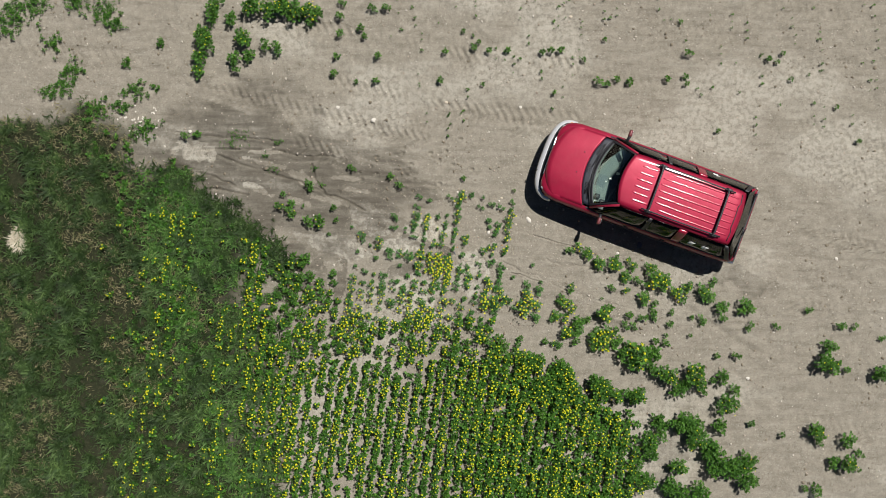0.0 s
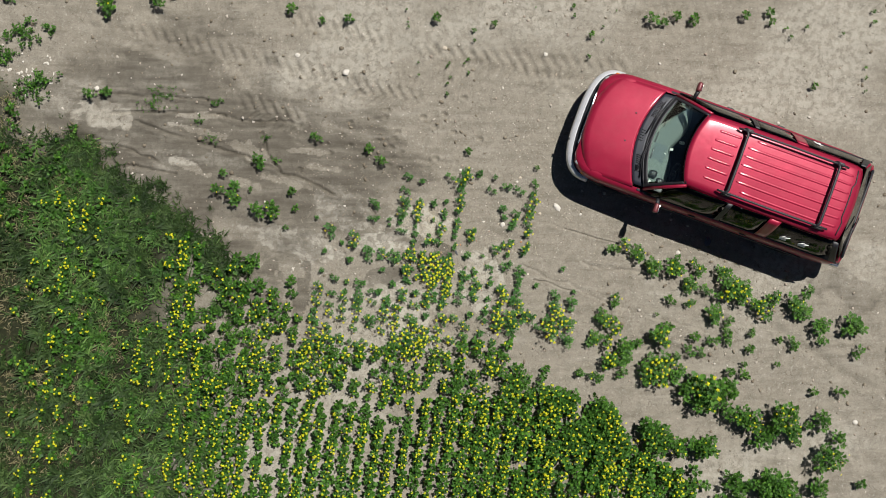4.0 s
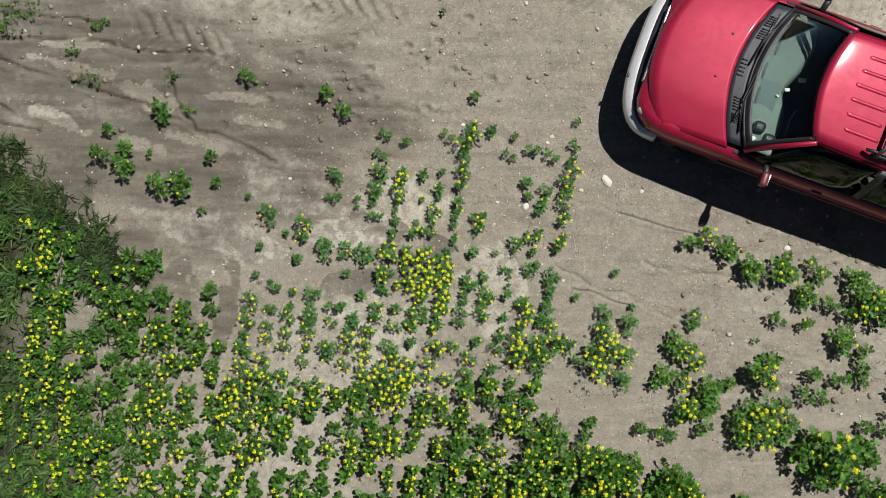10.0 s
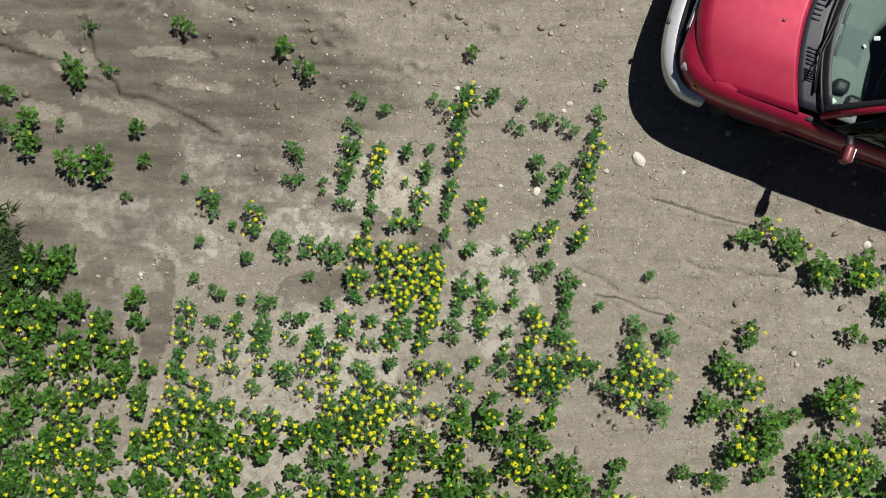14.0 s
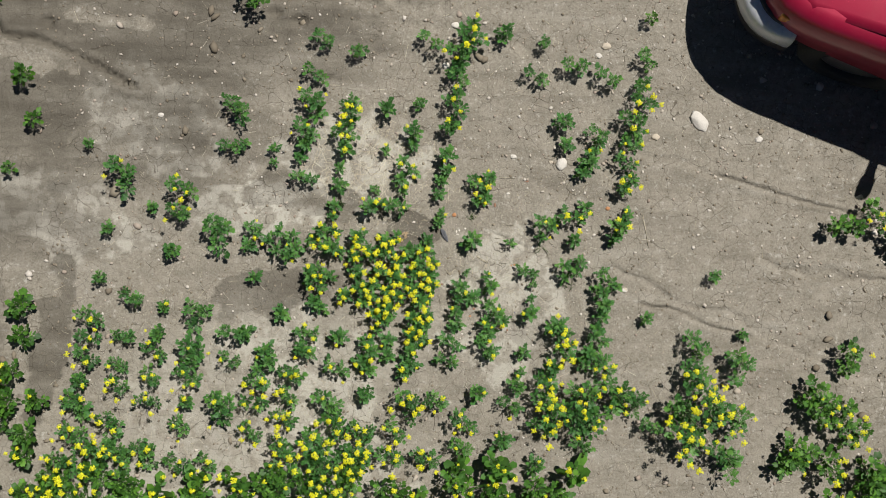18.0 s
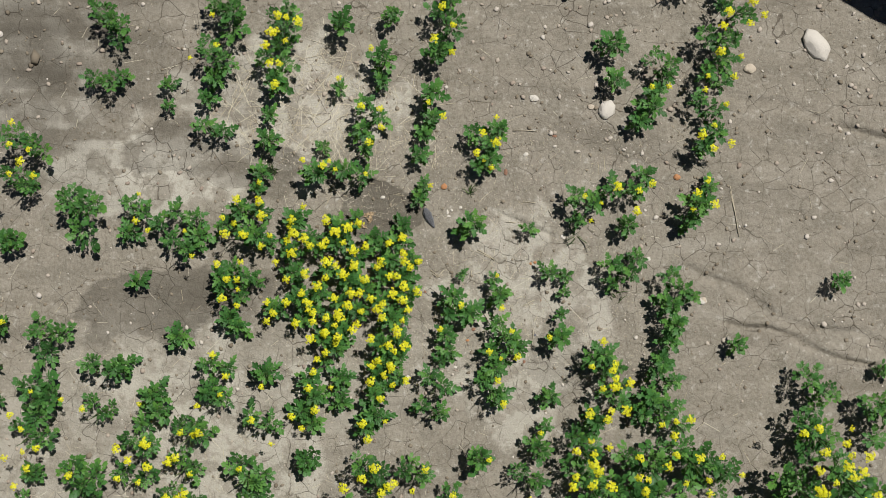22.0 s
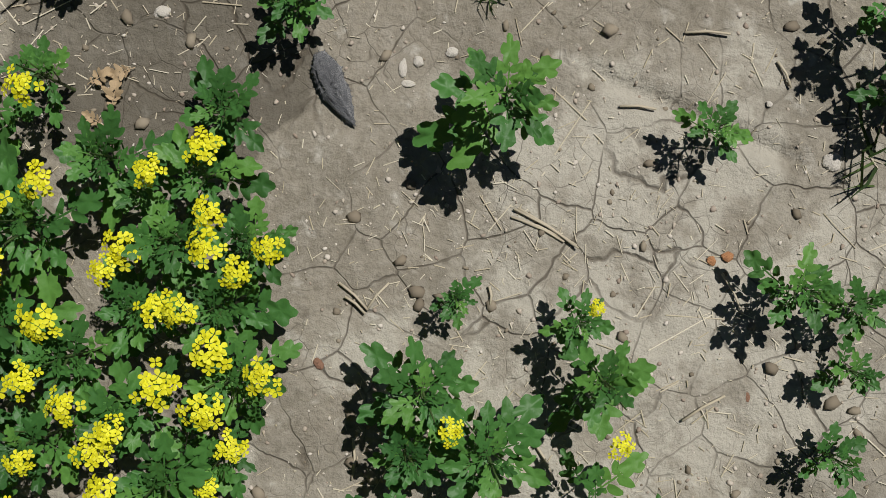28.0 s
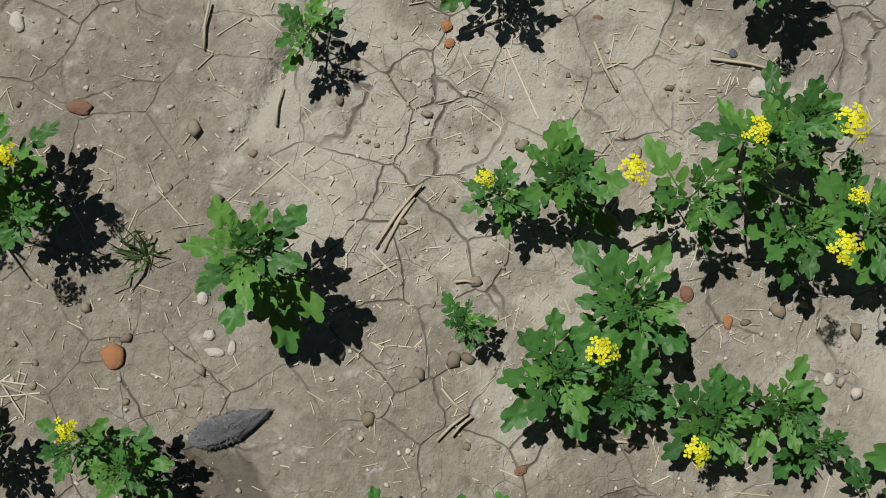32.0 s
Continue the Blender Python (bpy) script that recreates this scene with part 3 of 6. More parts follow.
MID += [(-2.01, -0.73, 0.17, 2), (-2.04, -0.90, 0.17, 2), (-2.06, -1.04, 0.17, 2), (-1.78, -0.73, 0.26, 1), (-1.81, -0.89, 0.20, 2), (-1.82, -1.04, 0.15, 2), (-1.86, -1.21, 0.17, 1), (-1.55, -0.80, 0.17, 1), (-1.59, -1.06, 0.25, 1), (-1.35, -0.92, 0.19, 3), (-1.39, -1.07, 0.19, 2), (-1.42, -1.25, 0.17, 2), (-1.16, -0.89, 0.19, 2), (-1.18, -1.02, 0.19, 2), (-1.19, -1.15, 0.20, 3), (-1.20, -1.34, 0.22, 3), (-0.68, -0.99, 0.15, 0), (-0.92, -1.06, 0.22, 1), (-0.88, -1.18, 0.22, 3), (-0.97, -1.30, 0.26, 3), (-0.97, -1.43, 0.26, 3), (-0.78, -1.40, 0.22, 3), (-0.70, -1.24, 0.22, 3), (-0.72, -1.40, 0.22, 3)]
MID += [(-0.41, -1.04, 0.22, 3), (-0.23, -1.05, 0.17, 2), (-0.49, -1.24, 0.20, 3), (-0.51, -1.40, 0.19, 3), (-0.28, -1.40, 0.20, 3), (0.03, -0.98, 0.15, 1), (-0.05, -1.17, 0.19, 2), (-0.07, -1.35, 0.19, 1), (0.28, -0.94, 0.15, 0), (0.24, -1.08, 0.17, 1), (0.18, -1.29, 0.15, 1), (0.15, -1.46, 0.17, 0), (0.41, -1.44, 0.15, 1), (0.46, -0.94, 0.22, 3), (0.48, -1.07, 0.22, 3), (0.45, -1.21, 0.19, 3), (0.71, -0.98, 0.26, 2), (0.64, -1.11, 0.30, 2), (0.74, -1.15, 0.26, 1), (0.90, -0.98, 0.26, 2), (1.01, -1.02, 0.22, 1), (0.69, -1.33, 0.19, 0), (1.54, -0.24, 0.11, 0), (1.73, -0.61, 0.09, 0)]
MID += [(1.44, -0.68, 0.22, 0), (1.42, -0.88, 0.26, 2), (1.70, -0.79, 0.26, 0), (1.33, -1.09, 0.41, 3), (1.50, -1.03, 0.34, 3), (1.65, -1.14, 0.26, 2), (1.36, -1.25, 0.37, 3), (1.60, -1.38, 0.26, 0), (1.15, -1.20, 0.17, 0), (-2.51, -1.06, 0.22, 2), (-2.52, -1.25, 0.22, 3), (-2.59, -1.41, 0.22, 3), (-2.30, -1.18, 0.22, 3), (-2.33, -1.34, 0.26, 3), (-2.23, -1.39, 0.22, 1), (-2.08, -1.35, 0.22, 2), (-1.88, -1.45, 0.19, 2), (-1.69, -1.45, 0.17, 2)]
MID += [(-0.05, 1.22, 0.15, 1), (-0.09, 1.09, 0.14, 0), (-0.10, 0.92, 0.15, 1), (-0.14, 0.72, 0.15, 1), (0.0, 1.36, 0.14, 2), (-0.80, 0.74, 0.12, 2), (-0.77, 0.88, 0.12, 1), (1.03, 0.68, 0.14, 1), (1.08, 0.98, 0.14, 0)]
FIELD = []
FIELD += [(-3.46, -0.08, 0.22, 0), (-3.75, -0.03, 0.15, 0), (-3.58, -0.25, 0.20, 1), (-3.82, -0.20, 0.16, 2), (-4.06, -0.29, 0.17, 2), (-3.86, -0.49, 0.23, 2), (-4.07, -0.52, 0.17, 1), (-4.25, -0.39, 0.14, 1), (-3.62, -0.54, 0.25, 1), (-3.69, -0.70, 0.21, 2), (-3.98, -0.73, 0.19, 1), (-3.87, -0.83, 0.18, 0), (-3.36, -0.47, 0.21, 0), (-3.15, -0.62, 0.19, 1), (-2.87, -0.44, 0.15, 0), (-2.86, -0.62, 0.14, 0), (-3.36, -0.83, 0.23, 2), (-3.46, -0.96, 0.21, 2), (-3.30, -0.96, 0.19, 1), (-3.11, -0.83, 0.16, 1), (-3.10, -1.03, 0.19, 0), (-3.20, -0.70, 0.14, 2), (-2.94, -0.85, 0.14, 2), (-2.94, -1.03, 0.16, 1)]
FIELD += [(-2.76, -1.03, 0.14, 1), (-3.74, -0.93, 0.21, 1), (-3.72, -1.06, 0.16, 0), (-4.08, -0.93, 0.19, 0), (-4.21, -1.04, 0.18, 2), (-4.18, -1.17, 0.16, 1), (-3.95, -1.17, 0.16, 1), (-3.30, -1.16, 0.18, 3), (-3.20, -1.22, 0.18, 2), (-3.33, -1.29, 0.16, 3), (-3.07, -1.22, 0.17, 2), (-2.99, -1.14, 0.13, 2), (-3.82, -1.35, 0.21, 0), (-3.54, -1.29, 0.19, 1), (-3.69, -1.29, 0.18, 0), (-3.56, -1.42, 0.18, 1), (-4.00, -1.50, 0.23, 1), (-3.90, -1.55, 0.19, 0), (-4.21, -1.58, 0.21, 0), (-2.84, -1.24, 0.16, 1), (-2.84, -1.37, 0.14, 2), (-3.38, -1.48, 0.19, 3), (-3.36, -1.60, 0.19, 3), (-3.46, -1.68, 0.18, 3)]
FIELD += [(-3.10, -1.53, 0.19, 2), (-3.12, -1.66, 0.18, 1), (-3.56, -1.66, 0.19, 0), (-2.84, -1.60, 0.13, 2), (-2.86, -1.73, 0.16, 1), (-3.87, -1.81, 0.23, 0), (-4.21, -1.87, 0.21, 0), (-3.67, -1.86, 0.19, 0), (-3.33, -1.81, 0.19, 2), (-3.23, -1.81, 0.18, 3), (-3.10, -1.81, 0.16, 2), (-3.48, -2.02, 0.21, 3), (-3.28, -1.97, 0.21, 1), (-4.08, -2.08, 0.31, 3), (-3.87, -2.02, 0.19, 0), (-3.20, -2.17, 0.19, 3), (-2.99, -2.23, 0.17, 0), (-3.69, -2.24, 0.19, 0), (-2.86, -1.97, 0.14, 0), (-2.71, -1.81, 0.18, 3), (-2.66, -1.71, 0.15, 3), (-2.71, -1.97, 0.21, 0), (-2.73, -2.12, 0.16, 1), (-2.63, -1.53, 0.18, 3)]
FIELD += [(-2.55, -1.58, 0.18, 3), (-2.37, -1.53, 0.18, 3), (-2.40, -1.68, 0.17, 3), (-2.19, -1.58, 0.21, 0), (-2.22, -1.73, 0.18, 2), (-2.47, -1.81, 0.17, 2), (-1.93, -1.71, 0.18, 0), (-1.75, -1.60, 0.15, 2), (-1.48, -1.63, 0.14, 1), (-1.28, -1.68, 0.14, 3), (-1.34, -1.55, 0.13, 1), (-2.10, -1.95, 0.25, 2), (-2.35, -2.04, 0.21, 3), (-2.55, -2.12, 0.18, 3), (-2.32, -2.20, 0.18, 3), (-2.47, -2.23, 0.16, 3), (-1.85, -2.09, 0.16, 1), (-1.57, -2.15, 0.19, 3), (-1.31, -1.86, 0.18, 0), (-1.34, -2.02, 0.17, 3), (-1.52, -1.91, 0.14, 0), (-1.33, -2.22, 0.15, 2), (-1.21, -1.52, 0.21, 1), (-1.00, -1.55, 0.19, 3)]
FIELD += [(-0.79, -1.52, 0.18, 3), (-0.82, -1.63, 0.18, 3), (-1.00, -1.65, 0.18, 3), (-1.13, -1.81, 0.16, 0), (-1.08, -1.96, 0.21, 2), (-0.87, -1.99, 0.19, 3), (-1.00, -2.12, 0.20, 3), (-0.84, -2.17, 0.18, 2), (-0.51, -1.58, 0.18, 2), (-0.53, -1.70, 0.16, 1), (-0.61, -1.81, 0.16, 2), (-0.63, -1.99, 0.14, 2), (-0.51, -1.86, 0.10, 3), (-0.69, -2.12, 0.13, 1), (-0.35, -1.65, 0.15, 3), (-0.33, -1.81, 0.14, 2), (-0.38, -2.07, 0.13, 3), (-0.32, -2.20, 0.14, 1), (-1.15, -2.17, 0.15, 2), (-0.07, -1.57, 0.20, 2), (0.17, -1.63, 0.19, 0), (-0.17, -2.10, 0.25, 0), (0.11, -1.96, 0.19, 1), (0.40, -1.57, 0.16, 1)]
FIELD += [(0.37, -1.73, 0.19, 3), (0.40, -1.86, 0.19, 3), (0.27, -2.17, 0.19, 3), (0.55, -1.65, 0.17, 0), (0.53, -1.86, 0.21, 1), (0.66, -2.01, 0.21, 2), (0.81, -1.86, 0.21, 1), (0.92, -2.01, 0.23, 0), (0.61, -2.20, 0.23, 3), (0.79, -2.22, 0.23, 3), (1.28, -1.86, 0.12, 0), (1.23, -1.99, 0.13, 0), (1.20, -2.19, 0.23, 2), (1.36, -2.22, 0.21, 3), (1.02, -2.22, 0.19, 1), (1.59, -2.27, 0.21, 0), (2.42, -0.74, 0.23, 1), (2.20, -1.05, 0.26, 1), (2.34, -1.13, 0.23, 2), (2.40, -1.24, 0.21, 2), (2.04, -1.38, 0.26, 1), (2.26, -1.44, 0.23, 2), (2.53, -1.53, 0.31, 0), (2.30, -1.69, 0.26, 3)]
FIELD += [(2.53, -1.70, 0.26, 0), (2.26, -1.80, 0.23, 1), (2.47, -1.93, 0.23, 0), (1.82, -1.93, 0.13, 0), (2.03, -1.96, 0.19, 1), (2.16, -2.04, 0.19, 0), (3.12, -1.33, 0.35, 2), (3.01, -1.31, 0.16, 1), (3.25, -1.18, 0.16, 0), (2.76, -1.44, 0.14, 0), (2.97, -1.79, 0.31, 2), (3.17, -1.74, 0.31, 3), (2.89, -2.00, 0.26, 2), (3.12, -2.00, 0.31, 3), (3.40, -1.70, 0.23, 0), (3.48, -1.85, 0.19, 1), (3.38, -2.00, 0.26, 0), (3.61, -1.60, 0.23, 0), (3.69, -2.10, 0.31, 2), (3.53, -2.20, 0.26, 0), (3.79, -1.62, 0.19, 0), (3.69, -1.34, 0.15, 0), (3.30, -0.77, 0.17, 0), (3.61, -0.79, 0.18, 1)]
FIELD += [(3.08, -0.98, 0.07, 0), (2.36, 0.11, 0.24, 0), (2.57, 0.14, 0.23, 2), (2.76, 0.01, 0.26, 1), (3.02, -0.20, 0.29, 1), (3.35, -0.25, 0.31, 2), (3.43, -0.09, 0.21, 0), (3.69, -0.20, 0.23, 1), (3.61, -0.50, 0.26, 1), (3.76, -0.30, 0.21, 0), (4.16, -0.31, 0.27, 1), (4.27, -0.53, 0.33, 2), (4.42, -0.68, 0.30, 2), (4.14, -0.69, 0.23, 2), (4.49, -0.57, 0.27, 1), (4.71, -0.83, 0.26, 2), (4.78, -0.99, 0.23, 2), (4.96, -0.80, 0.23, 1), (4.93, -0.99, 0.18, 0), (3.88, -0.61, 0.23, 0), (4.01, -0.98, 0.30, 1), (4.22, -1.10, 0.21, 0), (5.42, -0.94, 0.30, 0), (4.22, -1.28, 0.15, 0)]
FIELD += [(4.22, -1.43, 0.20, 0), (4.63, -1.28, 0.12, 0), (5.07, -1.40, 0.11, 0), (5.30, -1.51, 0.20, 0), (4.59, -1.54, 0.14, 0), (5.04, -1.80, 0.09, 0), (4.51, -1.99, 0.17, 0), (4.28, -1.91, 0.14, 0), (4.51, -1.80, 0.09, 0), (3.96, -1.39, 0.23, 0), (3.86, -2.16, 0.50, 2), (3.82, -2.39, 0.38, 1), (4.10, -2.25, 0.23, 0), (4.23, -2.20, 0.27, 0), (4.18, -2.47, 0.23, 0), (4.38, -2.61, 0.33, 1), (4.60, -2.72, 0.30, 2), (4.78, -2.98, 0.30, 0), (5.08, -2.61, 0.42, 2), (5.16, -2.83, 0.33, 1), (4.96, -2.85, 0.23, 0), (5.33, -3.07, 0.17, 0), (2.97, -2.87, 0.38, 2), (3.15, -2.94, 0.33, 1)]
FIELD += [(2.90, -2.83, 0.27, 0), (3.08, -3.12, 0.30, 1), (3.38, -3.13, 0.27, 2), (3.86, -3.09, 0.33, 1), (2.12, -2.53, 0.42, 1), (2.27, -2.60, 0.38, 2), (2.34, -2.75, 0.38, 3), (1.97, -2.68, 0.30, 1), (1.67, -2.83, 0.30, 2), (1.90, -2.97, 0.45, 2), (2.19, -2.97, 0.45, 2), (2.49, -3.05, 0.38, 3), (1.60, -3.05, 0.33, 2), (1.30, -3.12, 0.33, 1), (2.19, -3.20, 0.38, 2), (1.45, -2.38, 0.38, 2), (1.30, -2.53, 0.33, 3), (1.67, -2.38, 0.27, 2), (4.94, -0.68, 0.25, 1), (5.31, -0.81, 0.30, 1), (5.56, -0.62, 0.25, 0), (5.75, -1.18, 0.30, 0), (6.25, -1.18, 0.38, 0), (5.77, -1.44, 0.23, 0)]
FIELD += [(5.27, -1.44, 0.18, 0), (6.33, -1.62, 0.23, 0), (6.96, -1.62, 0.20, 0), (5.64, -2.25, 0.13, 0), (6.08, -2.25, 0.18, 0), (7.71, -1.25, 0.20, 0), (8.37, -1.56, 0.25, 0), (8.67, -1.62, 0.18, 0), (8.12, -2.06, 0.33, 0), (7.99, -2.37, 0.38, 1), (8.18, -2.49, 0.28, 0), (8.52, -2.56, 0.13, 0), (9.33, -1.87, 0.18, 0), (9.22, -2.62, 0.33, 0), (5.75, -2.74, 0.25, 0), (5.54, -2.81, 0.18, 0), (6.02, -3.00, 0.23, 0), (5.27, -3.00, 0.18, 0), (5.81, -3.30, 0.50, 1), (5.69, -3.80, 0.30, 0), (6.39, -3.75, 0.15, 0), (4.94, -3.74, 0.55, 0), (5.12, -4.05, 0.50, 1), (5.37, -4.24, 0.45, 0)]
FIELD += [(5.50, -4.36, 0.50, 0), (5.56, -4.68, 0.45, 0), (5.06, -3.86, 0.50, 0), (6.00, -4.68, 0.50, 0), (6.25, -4.61, 0.45, 1), (6.25, -4.99, 0.43, 0), (4.75, -3.74, 0.30, 0), (5.87, -4.74, 0.38, 0), (7.81, -3.93, 0.35, 1), (7.89, -4.19, 0.18, 0), (8.49, -4.11, 0.28, 0), (8.18, -4.61, 0.25, 0), (8.49, -4.61, 0.30, 1), (8.77, -4.44, 0.20, 0), (8.71, -4.75, 0.18, 0), (7.58, -5.19, 0.13, 0), (7.83, -5.19, 0.23, 0), (7.08, -4.00, 0.13, 0), (4.75, -4.68, 0.33, 1), (4.56, -5.11, 0.38, 0), (4.81, -5.24, 0.38, 0), (5.19, -5.24, 0.43, 0), (3.71, -3.12, 0.33, 0), (4.31, -3.68, 0.30, 0)]
FIELD += [(4.44, -3.80, 0.25, 0), (4.13, -4.11, 0.38, 1), (4.13, -4.36, 0.33, 0), (4.39, -4.00, 0.23, 0), (3.88, -4.61, 0.25, 0), (4.06, -4.99, 0.38, 1), (3.81, -4.92, 0.30, 0)]
EDGE = []
EDGE += [(-2.45, 1.90, 0.18, 0), (-1.60, 1.73, 0.13, 0), (-1.40, 1.51, 0.18, 0), (0.02, 1.69, 0.10, 0), (1.14, 1.42, 0.08, 0), (-3.39, 1.55, 0.21, 0), (-3.99, 1.34, 0.13, 0), (-3.79, 1.12, 0.16, 0), (-4.03, 1.05, 0.20, 1), (-3.80, 0.95, 0.22, 1), (-3.42, 0.74, 0.21, 0), (-3.18, 0.74, 0.24, 1), (-2.86, 1.04, 0.13, 0), (-2.81, 0.76, 0.10, 0), (-3.54, 1.07, 0.08, 0), (-2.97, 0.45, 0.08, 0), (-6.14, 2.62, 0.18, 0), (-5.89, 2.66, 0.16, 0), (-5.72, 4.86, 0.38, 1), (-5.79, 4.37, 0.31, 1), (-5.48, 5.49, 0.31, 1), (-5.55, 5.25, 0.28, 0), (-5.12, 5.19, 0.25, 0), (-4.85, 4.76, 0.35, 1)]
EDGE += [(-4.74, 4.38, 0.25, 0), (-4.12, 4.57, 0.23, 0), (-4.37, 4.63, 0.23, 0), (-5.06, 4.32, 0.25, 0), (-5.00, 4.08, 0.18, 0), (-4.22, 5.41, 0.50, 1), (-3.35, 5.32, 0.45, 2), (-3.72, 5.35, 0.44, 1), (-4.65, 5.47, 0.45, 1), (-3.97, 5.50, 0.38, 2), (-2.67, 5.54, 0.18, 0), (-2.71, 5.26, 0.18, 0), (-2.72, 4.89, 0.15, 0), (-2.80, 4.39, 0.15, 0), (-2.86, 4.01, 0.15, 0), (-2.25, 5.02, 0.15, 0), (-2.18, 4.83, 0.13, 0), (-1.99, 5.45, 0.18, 0), (-1.68, 5.45, 0.18, 0), (-1.89, 4.39, 0.15, 0), (-1.93, 3.85, 0.13, 0), (-2.37, 3.83, 0.10, 0), (-5.86, 4.06, 0.25, 1), (-5.66, 4.68, 0.33, 1)]
EDGE += [(-0.40, 4.49, 0.13, 0), (0.26, 4.58, 0.13, 0), (0.58, 4.52, 0.13, 0), (0.99, 4.52, 0.13, 0), (0.36, 4.71, 0.10, 0), (-0.49, 3.87, 0.13, 0), (0.45, 3.77, 0.10, 0), (1.77, 4.49, 0.13, 0), (1.96, 4.52, 0.13, 0), (2.18, 4.54, 0.15, 0), (3.02, 3.80, 0.20, 0), (3.21, 3.79, 0.13, 0), (3.42, 3.89, 0.13, 0), (3.71, 3.83, 0.15, 0), (2.69, 4.33, 0.10, 0), (3.15, 4.77, 0.10, 0), (4.53, 3.89, 0.13, 0), (4.94, 3.95, 0.13, 0), (4.97, 3.79, 0.10, 0), (5.02, 4.45, 0.18, 0), (4.84, 5.15, 0.10, 0), (6.79, 4.33, 0.13, 0), (6.98, 4.27, 0.10, 0), (7.10, 4.46, 0.10, 0)]
EDGE += [(7.29, 3.89, 0.10, 0), (0.01, 4.96, 0.10, 0), (2.02, 3.58, 0.10, 0), (5.66, 2.74, 0.10, 0), (8.29, 3.27, 0.10, 0), (8.79, 2.51, 0.11, 0)]

# ---- plants: templates ----
def leaf_shape(seed, level):
    """A lyrate mustard leaf, base at the origin, tip near x = 1: a broad lobed end and pairs of smaller lobes on a stalk. level: 0 coarse to 2 fine."""
    r = random.Random(seed)
    curl, fold, ripple = r.uniform(0.22, 0.5), r.uniform(0.05, 0.35), r.uniform(0.012, 0.03)
    verts, quads = [], []

    def place(x, y, lift=0.0):
        z = 0.34 * x - curl * x * x + fold * abs(y) - 0.5 * y * y + ripple * math.sin(x * 19 + y * 31 + seed) + lift
        verts.append((x, y, z))
        return len(verts) - 1

    def lobe(cx, cy, along, across, turn, n, teeth, depth, lift):
        c, s, phase = math.cos(turn), math.sin(turn), r.uniform(-0.3, 0.3)
        rings = []
        for scale in ((0.55, 1.0) if level == 2 and n > 9 else (1.0,)):
            ring = []
            for k in range(n):
                a = 2 * math.pi * k / n
                q = scale * (1 + (depth * (2.2 * math.sqrt(abs(math.cos(teeth * a / 2 + phase))) - 1.6) + r.uniform(-0.06, 0.06)) * scale)
                u, v = along * q * math.cos(a), across * q * math.sin(a)
                ring.append(place(cx + u * c - v * s, cy + u * s + v * c, lift))
            rings.append(ring)
        mid = place(cx, cy, lift - 0.012)
        for k in range(0, n, 2):
            quads.append((mid, rings[0][k], rings[0][(k + 1) % n], rings[0][(k + 2) % n]))
        if len(rings) == 2:
            for k in range(n):
                quads.append((rings[0][k], rings[1][k], rings[1][(k + 1) % n], rings[0][(k + 1) % n]))

    n_end, n_side = ((6, 4), (12, 6), (26, 10))[level]
    wide = r.uniform(0.15, 0.20)
    if level:
        lobe(0.79, 0, 0.21, wide, 0, n_end, 5, 0.27, 0.004)
    else:
        lobe(0.66, 0, 0.34, wide * 1.6, 0, n_end, 5, 0.2, 0.004)
    for x, y, along, across in ((0.56, 0.15, 0.165, 0.080), (0.39, 0.13, 0.13, 0.065), (0.24, 0.08, 0.07, 0.045))[:level + 1] if level else ((0.34, 0.15, 0.20, 0.12),):
        for side in (-1, 1):
            k = r.uniform(0.8, 1.15)
            lobe(x + r.uniform(-0.03, 0.03), side * y * k, along * k, across * k, side * r.uniform(0.85, 1.2), n_side, 3, 0.16, 0)
    strip = [(place(s, -0.016), place(s, 0.016)) for s in ((0.0, 0.55) if level < 2 else (0.0, 0.2, 0.4, 0.6))]
    for (a, b), (c, d) in zip(strip, strip[1:]):
        quads.append((a, b, d, c))
    return np.array(verts), np.array(quads)


def flower_shape(seed, count, petal):
    """A dome of four-petalled flowers, one across."""
    r = random.Random(seed)
    verts, quads = [], []
    for k in range(count):
        u = math.sqrt((k + 0.5) / count)
        az = k * 2.39996 + r.uniform(-0.3, 0.3)
        rad = 0.47 * u * r.uniform(0.55, 1.45)
        c = Vector((rad * math.cos(az), rad * math.sin(az), 0.34 * math.cos(u * 1.35) + r.uniform(-0.14, 0.14)))
        nrm = Vector((math.cos(az) * u * 0.8, math.sin(az) * u * 0.8, 1)).normalized()
        q = nrm.to_track_quat("Z", "Y")
        spin = r.uniform(0, 6.28)
        size = petal * r.uniform(0.75, 1.2)
        for p in range(4):
            a = spin + p * math.pi / 2
            d, e = Vector((math.cos(a), math.sin(a), 0)), Vector((-math.sin(a), math.cos(a), 0))
            up = Vector((0, 0, 0.16 * size))
            pts = (d * 0.06 * size, d * 0.50 * size + e * 0.36 * size + up, d * 0.92 * size + e * 0.34 * size + up, d * 1.08 * size + up * 0.6, d * 0.92 * size - e * 0.34 * size + up, d * 0.50 * size - e * 0.36 * size + up)
            b = len(verts)
            verts += [c + q @ v for v in pts]
            quads += [(b, b + 1, b + 2, b + 3), (b, b + 3, b + 4, b + 5)]
    return np.array(verts), np.array(quads)


